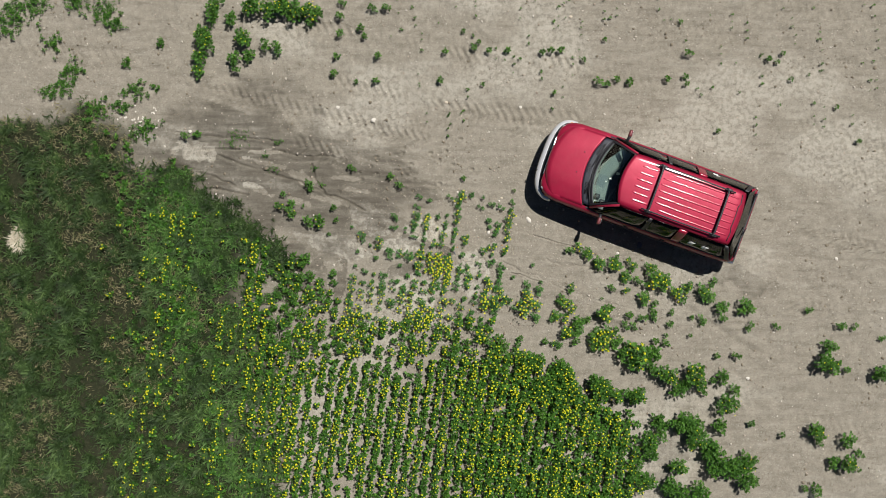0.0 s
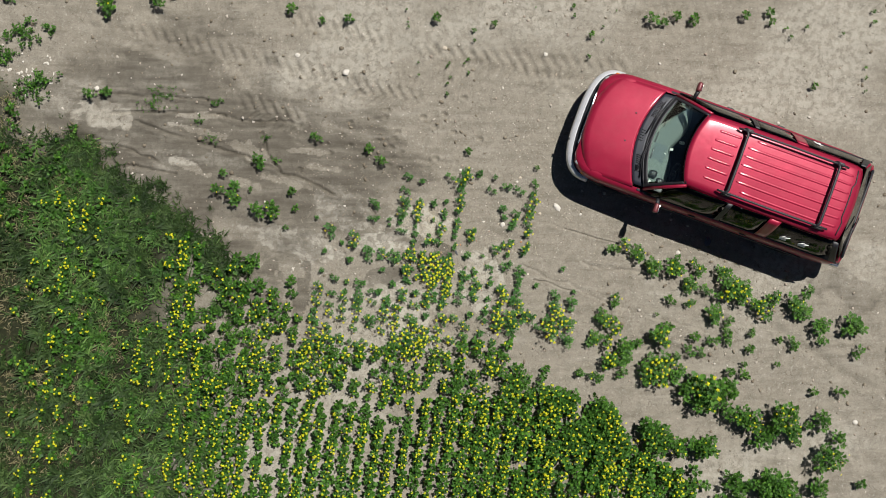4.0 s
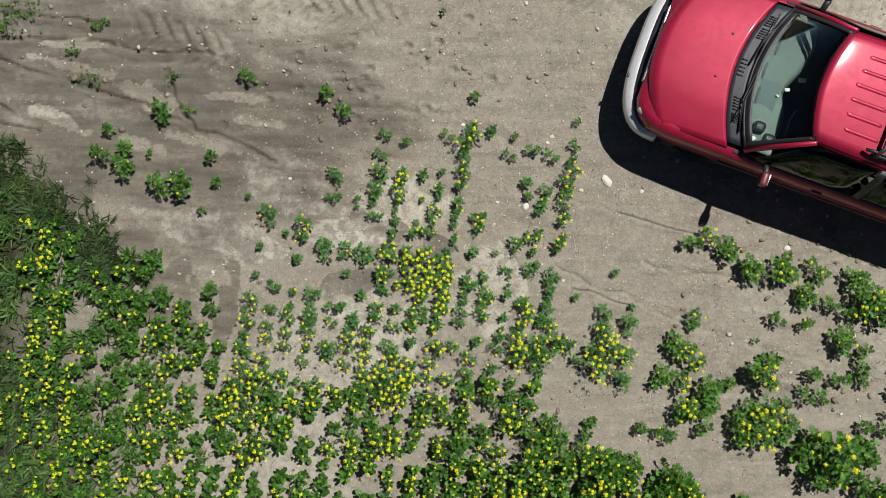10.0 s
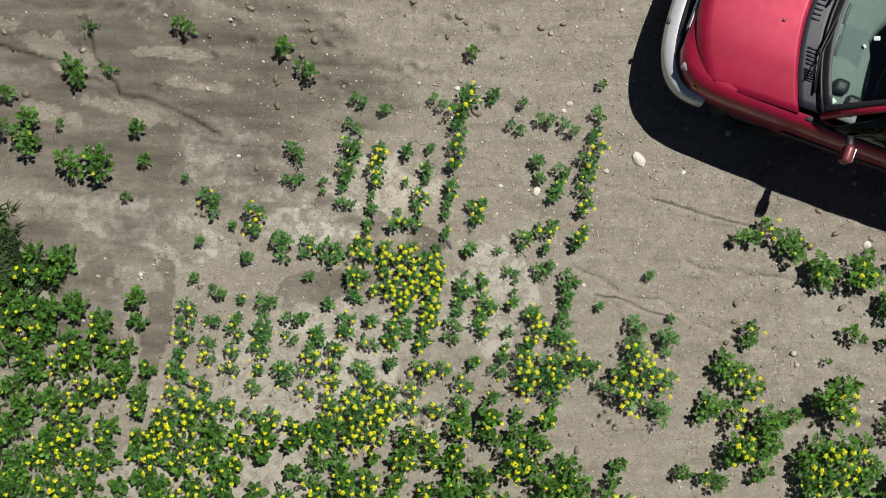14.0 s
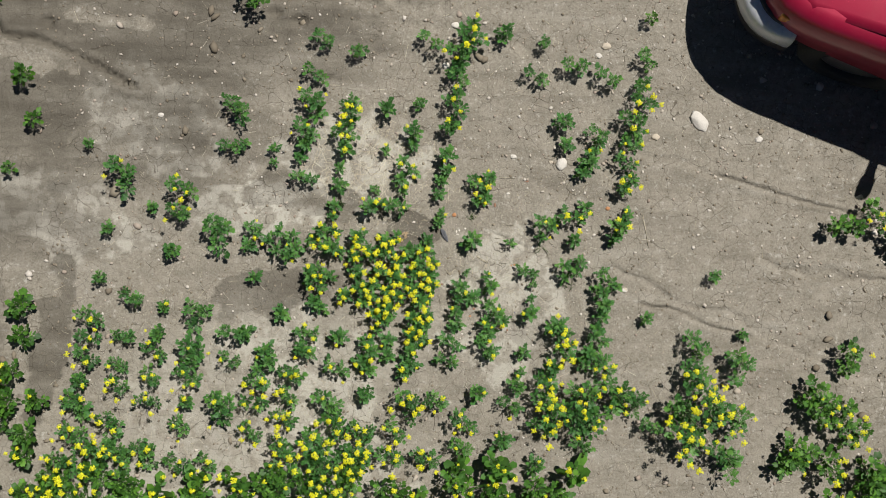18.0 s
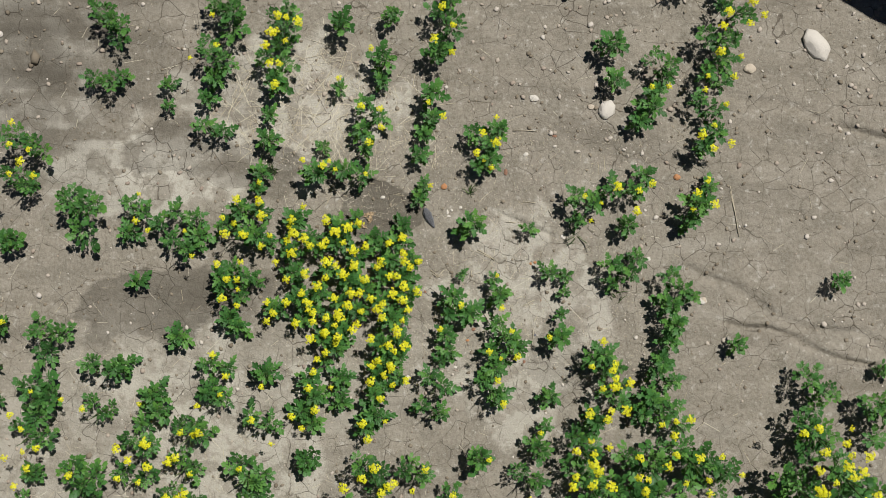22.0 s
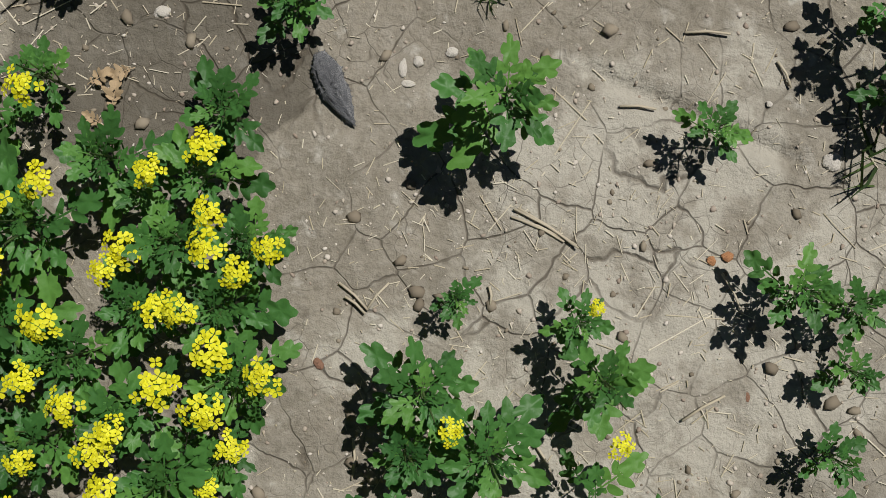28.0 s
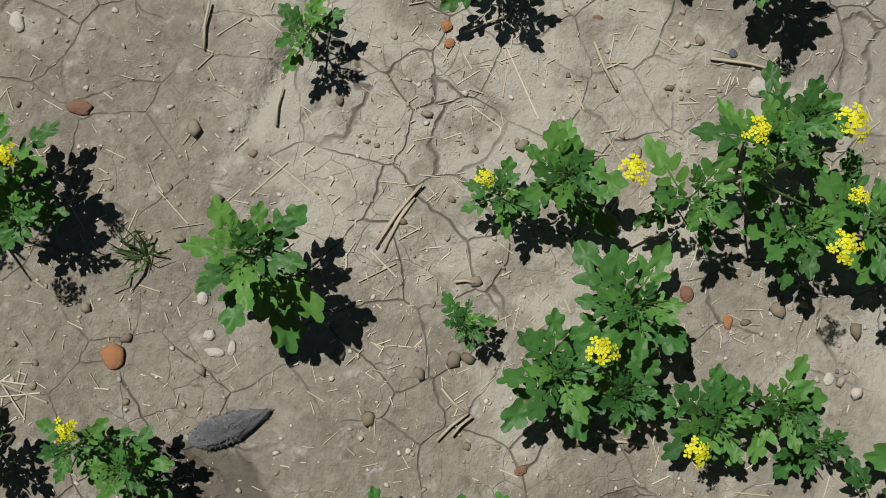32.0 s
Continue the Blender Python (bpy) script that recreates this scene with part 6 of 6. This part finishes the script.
    def back(u, v):
        k = (v - 0.5) * 2
        return -2.21 + 0.33 * u + 0.05 * k * k * (1 - u), k * (0.80 - 0.22 * u), 0.99 + 0.63 * u
    part("rear_window", slab(back, 6, 8, 0.006), DARK_GLASS, car, "dark rear window glass")
    part("tailgate_trim", bar([(-2.20, y, 1.0) for y in np.linspace(-0.72, 0.72, 7)], 0.02), BLACK, car)
    part("rear_wiper", bar([(-2.235, 0.05, 1.02), (-2.17, 0.32, 1.16)], 0.010, 0.006), BLACK, car)
    # bumpers and nose
    part("front_bumper", sweep(bumper_path(2.335, 0, 0.865, 1.88), [(0, 0.44), (0.04, 0.46), (0.055, 0.53), (0.05, 0.60), (0.03, 0.645), (-0.04, 0.668), (-0.075, 0.668), (-0.075, 0.46)]), SILVER, car, "bright silver front bumper")
    part("bumper_apron", sweep(bumper_path(2.31, 0, 0.86, 1.85), [(0, 0.28), (0.03, 0.30), (0.03, 0.44), (-0.04, 0.44), (-0.04, 0.30)]), BLACK, car)
    part("nose_trim", sweep(bumper_path(2.262, 0, 0.815, 1.90), [(0, 0.655), (0.035, 0.665), (0.03, 0.69), (-0.06, 0.70), (-0.06, 0.655)]), BLACK, car, "black trim above the bumper")
    grille = part("grille", rounded(2.14, 2.222, -0.43, 0.43, 0.69, 0.84, 0.02), BLACK, car, "black radiator grille")
    for z in (0.73, 0.775, 0.82):
        part("grille_bar", rounded(2.215, 2.232, -0.41, 0.41, z - 0.01, z + 0.01, 0.004), CHROME, grille)
    part("bumper_bolt", rounded(2.36, 2.385, 0.35, 0.39, 0.62, 0.668, 0.006), BLACK, car)
    rear = part("rear_bumper", rounded(-2.34, -2.12, -0.85, 0.85, 0.42, 0.62, 0.05, 3), CHROME, car, "chrome rear step bumper")
    for y0, y1 in ((-0.80, -0.36), (-0.16, 0.16), (0.36, 0.80)):
        part("step_pad", rounded(-2.32, -2.19, y0, y1, 0.618, 0.632, 0.005), BLACK, rear)
    # cabin
    part("cabin_floor", rounded(-2.1, 1.25, -0.80, 0.80, 0.40, 0.46, 0.02), CABIN, car)
    for s in (-1, 1):
        part("door_lining", rounded(-2.1, 1.15, s * 0.80 - 0.02, s * 0.80 + 0.02, 0.45, 1.0, 0.015), CABIN, car)

    def dash(u, v):
        y = (v - 0.5) * 1.46
        k = y / 0.73
        back_edge = 0.74 + 0.10 * math.exp(-((y - 0.05) / 0.16) ** 2) - 0.05 * math.exp(-((y + 0.45) / 0.2) ** 2)
        x = (1.20 - 0.19 * k * k) * (1 - u) + back_edge * u
        return x, y, 1.03 - 0.03 * u + 0.035 * math.exp(-((y - 0.45) / 0.2) ** 2) * math.sin(u * math.pi) - 0.14 * max(0, u - 0.85) / 0.15
    board = part("dashboard", slab(dash, 14, 30, 0.05), DASH, car, "sun-bleached grey-green dashboard")
    for y in (-0.33, -0.06, 0.2):
        a = dash(0.16, y / 1.46 + 0.5)
        part("air_slot", rounded(a[0] - 0.012, a[0] + 0.012, y - 0.085, y + 0.085, a[2] + 0.002, a[2] + 0.008, 0.003), BLACK, board)
    for y, u, w in ((0.50, 0.30, 0.055), (0.60, 0.62, 0.07)):
        a = dash(u, y / 1.46 + 0.5)
        part("instrument_pod", rounded(a[0] - 0.06, a[0] + 0.06, y - w, y + w, a[2], a[2] + 0.05, 0.04, 3), BLACK, board)
    a = dash(0.45, 0.60)
    part("tray", rounded(a[0] - 0.10, a[0] + 0.10, 0.02, 0.33, a[2] + 0.004, a[2] + 0.014, 0.004), plain("grey_rubber_mat", (0.13, 0.16, 0.17), 0.8), board, "grey rubber mat")
    for x, y, w, l, turn in ((0.86, 0.05, 0.05, 0.035, 20), (0.93, 0.14, 0.03, 0.02, -30), (1.02, 0.63, 0.06, 0.04, 50), (0.72, -0.12, 0.08, 0.05, 10)):
        bm = rounded(-w / 2, w / 2, -l / 2, l / 2, 0, 0.006, 0.002)
        part("paper", bm, PAPER, board, "crumpled white paper", Matrix.Translation((x, y, 1.052 if x > 0.8 else 0.93)) @ pose(0, 0, 0, 4, 3, turn))
    wheel = new("steering_wheel")
    wheel.parent = car
    wheel.matrix_basis = Matrix.Translation((0.66, 0.40, 0.98)) @ pose(0, 0, 0, 0, -62, 0)
    ring = [(0.19 * math.cos(a), 0.19 * math.sin(a), 0) for a in np.linspace(0, 2 * math.pi, 29)]
    part("wheel_rim", bar(ring, 0.015), BLACK, wheel)
    for a in (0, 2.2, -2.2):
        part("spoke", bar([(0, 0, -0.02), (0.18 * math.cos(a), 0.18 * math.sin(a), 0)], 0.018), BLACK, wheel)
    part("hub", rounded(-0.07, 0.07, -0.07, 0.07, -0.05, 0.0, 0.03, 3), BLACK, wheel)
    for x, ys in ((0.10, (-0.38, 0.38)), (-0.75, (-0.38, 0.38))):
        for y in ys:
            seat = part("seat", rounded(x - 0.26, x + 0.26, y - 0.25, y + 0.25, 0.52, 0.68, 0.07, 3), SEAT, car, "grey cloth seat")
            part("backrest", rounded(-0.08, 0.08, -0.25, 0.25, 0, 0.62, 0.06, 3), SEAT, seat, m=Matrix.Translation((x - 0.26, y, 0.62)) @ pose(0, 0, 0, 0, -14, 0))
            part("headrest", rounded(-0.05, 0.05, -0.13, 0.13, 0, 0.17, 0.04, 3), SEAT, seat, m=Matrix.Translation((x - 0.43, y, 1.24)))
    part("rear_view_mirror", rounded(0.62, 0.65, -0.12, 0.12, 1.46, 1.52, 0.012), BLACK, car)
    # wheels
    for x in (1.42, -1.42):
        for s in (-1, 1):
            hub = new("road_wheel")
            hub.parent = car
            hub.location = (x, s * 0.76, 0.355)
            bm = bmesh.new()
            prof = [(0.205, -0.10), (0.31, -0.115), (0.345, -0.095), (0.358, -0.05), (0.358, 0.05), (0.345, 0.095), (0.31, 0.115), (0.205, 0.10)]
            rings = [[bm.verts.new((r * math.cos(a), w, r * math.sin(a))) for r, w in prof] for a in np.linspace(0, 2 * math.pi, 37)[:-1]]
            for k in range(36):
                p, q = rings[k], rings[(k + 1) % 36]
                for j in range(len(prof)):
                    bm.faces.new((p[j], p[(j + 1) % len(prof)], q[(j + 1) % len(prof)], q[j]))
            bmesh.ops.recalc_face_normals(bm, faces=bm.faces)
            part("tyre", bm, RUBBER, hub)
            bm = bmesh.new()
            bmesh.ops.create_cone(bm, cap_ends=True, segments=28, radius1=0.21, radius2=0.20, depth=0.14, matrix=Matrix.Rotation(radians(90), 4, "X"))
            part("rim", bm, RIM, hub)
    return car


build_car(pose(3.95, 1.37, 0.0, 0, 0, 160))

# ---- stones and small finds, one by one ----
rock("stone", 1.464, 0.766, 0.150, 0.085, 0.05, -52, WHITE, "large smooth white stone half sunk in soil", 0)
rock("stone", 0.574, 0.489, 0.085, 0.07, 0.0385, 47, WHITE, "pale round stone beside mustard seedlings", 1)
rock("stone", 0.263, 0.535, 0.04, 0.03, 0.0165, 0, WHITE, "small white pebble on dry soil", 2)
rock("stone", 0.863, 1.25, 0.06, 0.045, 0.0248, 0, CREAM, "cream-coloured stone on dry soil", 3)
rock("stone", 0.813, 1.189, 0.045, 0.035, 0.0193, 0, WHITE, "white stone on dry soil", 4)
rock("stone", 1.852, 0.65, 0.05, 0.04, 0.022, 0, WHITE, "white stone by the car's shadow", 5)
rock("stone", -0.174, 1.123, 0.05, 0.04, 0.022, 0, WHITE, "white stone under a plant", 6)
rock("stone", -0.115, 1.387, 0.05, 0.04, 0.022, 0, WHITE, "white stone on dry soil", 7)
rock("stone", 0.985, -0.326, 0.04, 0.03, 0.0165, 0, WHITE, "small white stone on dry soil", 8)
rock("stone", 1.183, 0.665, 0.05, 0.04, 0.022, 0, CREAM, "cream stone on dry soil", 9)
rock("stone", -2.014, 0.796, 0.04, 0.03, 0.0165, 0, WHITE, "small white stone on dry soil", 10)
rock("stone", 0.988, -0.326, 0.035, 0.03, 0.0165, 157, CREAM, "cream stone beside a leafy plant", 11)
rock("stone", 0.389, -0.053, 0.022, 0.018, 0.0099, 24, WHITE, "small white pebble on dry soil", 12)
rock("stone", 0.754, -0.148, 0.02, 0.018, 0.0099, 71, WHITE, "small white pebble on dry soil", 13)
rock("stone", -0.117, 0.158, 0.024, 0.02, 0.011, 118, ORANGE, "rounded orange pebble on dry soil", 14)
rock("stone", 0.872, 0.2, 0.032, 0.025, 0.0138, 0, ORANGE, "rounded orange-brown pebble on dry soil", 15)
rock("stone", 0.352, 0.375, 0.022, 0.012, 0.0066, 0, BROWN, "reddish brown pebble on dry soil", 16)
rock("stone", 0.506, 0.499, 0.03, 0.02, 0.011, 0, CREAM, "cream pebble on dry soil", 17)
rock("stone", 0.23, 0.297, 0.02, 0.015, 0.0083, 0, WHITE, "small white pebble on dry soil", 18)
rock("stone", 0.646, 0.41, 0.02, 0.02, 0.011, 173, WHITE, "small white pebble on dry soil", 19)
rock("stone", -0.271, -0.657, 0.02, 0.018, 0.0099, 40, WHITE, "white pebble beside stems", 20)
rock("stone", 0.237, -0.505, 0.022, 0.018, 0.0099, 87, WHITE, "white pebble on dry soil", 21)
rock("stone", -0.382, 0.109, 0.018, 0.012, 0.0066, 0, WHITE, "white chip on damp soil", 22)
rock("stone", -0.379, 0.11, 0.018, 0.014, 0.0077, 0, WHITE, "white chip of stone", 23)
rock("stone", -0.104, 0.049, 0.01, 0.022, 0.0055, 0, WHITE, "curved white shell fragment", 24)
rock("stone", -0.098, 0.031, 0.016, 0.008, 0.0044, 0, WHITE, "curved white shell fragment", 25)
rock("stone", -0.086, 0.056, 0.013, 0.012, 0.0066, 142, WHITE, "white shell fragment on dry soil", 26)
rock("stone", -0.048, 0.068, 0.014, 0.012, 0.0066, 9, WHITE, "small white pebble on dry soil", 27)
rock("stone", 0.39, -0.056, 0.019, 0.019, 0.0105, 56, WHITE, "white pebble by a grass tuft", 28)
rock("stone", 0.252, -0.17, 0.012, 0.01, 0.0055, 103, ORANGE, "tiny orange pebble on dry soil", 29)
rock("stone", 0.27, -0.165, 0.014, 0.01, 0.0055, 0, ORANGE, "tiny orange pebble on dry soil", 30)
rock("stone", 0.143, 0.061, 0.009, 0.009, 0.005, 17, SLATE, "tiny slate-grey pebble on dry soil", 31)
rock("stone", 0.016, -0.129, 0.009, 0.011, 0.005, 64, WHITE, "tiny white pebble on dry soil", 32)
rock("stone", 0.317, 0.011, 0.007, 0.007, 0.0039, 111, WHITE, "tiny white pebble on dry soil", 33)
rock("stone", 0.374, -0.006, 0.008, 0.007, 0.0039, 158, CREAM, "tiny cream pebble on dry soil", 34)
rock("stone", -0.126, -0.286, 0.012, 0.012, 0.0066, 25, BROWN, "small red-brown pebble on dry soil", 35)
rock("stone", -0.199, -0.29, 0.01, 0.009, 0.005, 72, BROWN, "small red-brown pebble on dry soil", 36)
rock("stone", 0.144, 0.22, 0.028, 0.016, 0.0088, -84, BROWN, "flat red-brown stone on dry soil", 37)
rock("stone", -0.12, 0.157, 0.027, 0.026, 0.0143, 166, ORANGE, "rounded orange pebble beside a mustard plant", 38)
rock("stone", 0.009, -0.451, 0.017, 0.015, 0.0083, 33, BROWN, "brown pebble under leaves", 39)
rock("stone", -0.016, -0.499, 0.01, 0.017, 0.0055, -84, ORANGE, "orange pebble on dry soil", 40)
rock("stone", 0.24, -0.506, 0.022, 0.02, 0.011, 127, WHITE, "white pebble on dry soil", 41)
rock("stone", 0.272, -0.475, 0.01, 0.009, 0.005, 174, SLATE, "dark slate pebble on dry soil", 42)
rock("stone", 0.226, -0.588, 0.016, 0.012, 0.0066, -84, BROWN, "brown pebble on dry soil", 43)
rock("stone", 0.271, -0.165, 0.012, 0.013, 0.0066, 88, ORANGE, "orange pebble on dry soil", 44)
rock("stone", 0.225, 0.294, 0.014, 0.013, 0.0072, 135, WHITE, "white pebble on dry soil", 45)
rock("stone", -0.067, -0.613, 0.014, 0.012, 0.0066, 2, WHITE, "white pebble on dry soil", 46)
rock("stone", -0.126, -0.288, 0.013, 0.012, 0.0066, 49, BROWN, "reddish pebble on dry soil", 47)
rock("stone", -0.196, -0.294, 0.01, 0.009, 0.005, 96, BROWN, "red-brown pebble on dry soil", 48)
rock("stone", 0.296, -0.327, 0.016, 0.01, 0.0055, -84, BROWN, "brown pebble on dry soil", 49)
rock("stone", -1.991, 2.982, 0.11, 0.1, 0.055, 10, WHITE, "white stone on the track", 50)
rock("stone", -6.067, 2.728, 0.08, 0.07, 0.0385, 57, WHITE, "white stone by the damp soil", 51)
rock("stone", 3.44, 0.024, 0.08, 0.06, 0.033, 0, WHITE, "white stone at the car's shadow", 52)
rock("stone", -4.405, 0.053, 0.07, 0.06, 0.033, 151, WHITE, "white stone in the grass", 53)
rock("stone", -2.768, 3.281, 0.06, 0.05, 0.0275, 18, CREAM, "cream stone on dry soil", 54)
rock("stone", 3.922, 0.199, 0.1, 0.15, 0.055, 0, SLATE, "grey stone in the car's shadow", 55)
rock("stone", 1.283, 3.27, 0.07, 0.06, 0.033, 112, WHITE, "white stone on the track", 56)
rock("stone", -0.365, 3.374, 0.08, 0.06, 0.033, 0, CREAM, "pale stone on dry soil", 57)
rock("stone", 2.403, 5.286, 0.08, 0.06, 0.033, 0, CREAM, "pale stone on the track", 58)
rock("stone", 6.34, -2.764, 0.09, 0.07, 0.0385, 0, WHITE, "white stone on dry soil", 59)
rock("stone", 8.314, -0.098, 0.07, 0.06, 0.033, 120, WHITE, "white stone on dry soil", 60)
rock("stone", -2.78, 3.273, 0.08, 0.07, 0.0385, 167, WHITE, "white stone on dry soil", 61)


def grey_tuft(x, y):
    """A dead mole as a matted lump of grey fur, drawn out to a point."""
    bm = bmesh.new()
    bmesh.ops.create_uvsphere(bm, u_segments=40, v_segments=24, radius=1)
    for v in bm.verts:
        t = max(0.0, (v.co.x + 1) / 2)
        wide = 0.018 * (1 - 0.62 * t ** 2.0)
        k = 1 + 0.30 * noise.noise(v.co * 3) + 0.16 * noise.noise(v.co * 9) + 0.12 * noise.noise(v.co * 22)
        v.co = Vector((v.co.x * 0.046 * (1 + 0.10 * noise.noise(v.co * 6)), v.co.y * wide * k + 0.010 * t * t, v.co.z * wide * 0.62 * k))
    fr = random.Random(3)
    for v in list(bm.verts):
        for k in range(fr.choice((0, 0, 1, 3))):
            out = (v.co.normalized() + Vector((fr.uniform(0.0, 0.9), fr.uniform(-0.6, 0.6), fr.uniform(-0.2, 0.4)))).normalized() * fr.uniform(0.001, 0.0035)
            side = Vector((-out.y, out.x, 0)).normalized() * 0.0005
            bm.faces.new([bm.verts.new(v.co + side), bm.verts.new(v.co - side), bm.verts.new(v.co + out)])
    n = Nodes("grey_fur")
    p = n.coords()
    fibre = n.noise(240, 6, 0.8, p, 1.5)
    col = n.ramp(n.mix(0.5, fibre, n.noise(45, 4, 0.6, p)), (0.35, (0.055, 0.057, 0.064)), (0.58, (0.12, 0.123, 0.135)), (0.78, (0.20, 0.202, 0.215)))
    m = n.done(Base_Color=col, Roughness=0.95, Normal=n.bump(fibre, 0.9, 0.004))
    n.bsdf.inputs["Sheen Weight"].default_value = 0.3
    ob = part("grey_tuft", bm, m, m=Matrix.Translation((x, y, floor_z(x, y) + 0.009)) @ pose(0, 0, 0, 0, 0, -70))
    return tagged(ob, "dead mole as a matted grey furry lump lying on dry soil", "tuft")


grey_tuft(-0.184, 0.022)


def straw_stalk(x, y, length, turn, thick=0.0017):
    bm = bar([(-length / 2, 0, 0), (0, 0.002, 0.001), (length / 2, 0, 0)], thick, thick * 0.8, 7)
    ob = part("straw_stalk", bm, STRAW, m=Matrix.Translation((x, y, floor_z(x, y) + 0.005)) @ pose(0, 0, 0, 0, 0, turn))
    return tagged(ob, "single bleached straw stalk lying on soil", "straw", "loose straw stalks")


for x, y, l, turn in [(-0.157, -0.399, 0.045, -90), (0.061, -0.133, 0.083, -30), (0.053, -0.134, 0.067, -22), (-0.396, -0.168, 0.065, -95), (-0.158, -0.214, 0.045, -43), (-0.13, -0.214, 0.04, 51), (0.166, 0.005, 0.042, -4), (0.244, -0.339, 0.057, 31), (0.244, 0.09, 0.052, -1), (0.334, 0.045, 0.034, -62), (0.064, -0.134, 0.083, -33), (0.059, -0.138, 0.053, -26), (-0.157, -0.405, 0.04, -93), (0.26, -0.492, 0.083, -95), (0.275, -0.207, 0.051, -63), (-0.156, -0.224, 0.03, -40), (0.062, -0.401, 0.05, -62), (-0.002, -0.212, 0.022, -87), (0.225, 0.396, 0.106, -2), (1.12, 0.047, 0.201, -78), (1.118, 0.062, 0.204, -80)]:
    straw_stalk(x, y, l, turn)


DEAD = plain("dead_leaf", (0.34, 0.25, 0.15), 0.85, 0, 0.3, 80)


def dead_leaf(x, y, size, turn, seed):
    v, f = leaf_shape(seed, 2)
    v = v * size
    v[:, 2] = np.abs(np.sin(v[:, 0] / size * 7) * 0.12 * size) + np.abs(v[:, 1]) * 0.5
    ob = link_mesh("dead_leaf", mesh_of("dead_leaf", (v, f), DEAD), None, m=Matrix.Translation((x, y, floor_z(x, y) + 0.004)) @ pose(0, 0, 0, 0, 0, turn))
    return tagged(ob, "curled dry brown leaf on damp soil", "leaf", "dead leaves")


for k, (x, y, s, a) in enumerate([(-0.437, -0.006, 0.04, 80.0), (-0.443, -0.022, 0.03, 150.0), (-0.466, 0.026, 0.035, 30.0), (-0.411, 0.046, 0.03, 200.0)]):
    dead_leaf(x, y, s, a, k)
# white bits strewn at the edge of the grass
br = random.Random(77)
for k in range(26):
    x, y = -7.25 + br.gauss(0, 0.22), 3.0 + br.gauss(0, 0.16)
    rock("white_scrap", x, y, br.uniform(0.03, 0.07), br.uniform(0.02, 0.05), 0.025, br.uniform(0, 180), WHITE, "small white scrap strewn at the grass edge", 200 + k, "scrap")
hr = np.random.default_rng(5)
blades("hay_clump", np.stack([-9.88 + hr.normal(0, 0.05, 34), 0.33 + hr.normal(0, 0.09, 34), np.full(34, 0.15), np.full(34, 0.05), np.full(34, 22)], 1), STRAW, "pale bleached hay clump on the grass", "hay")
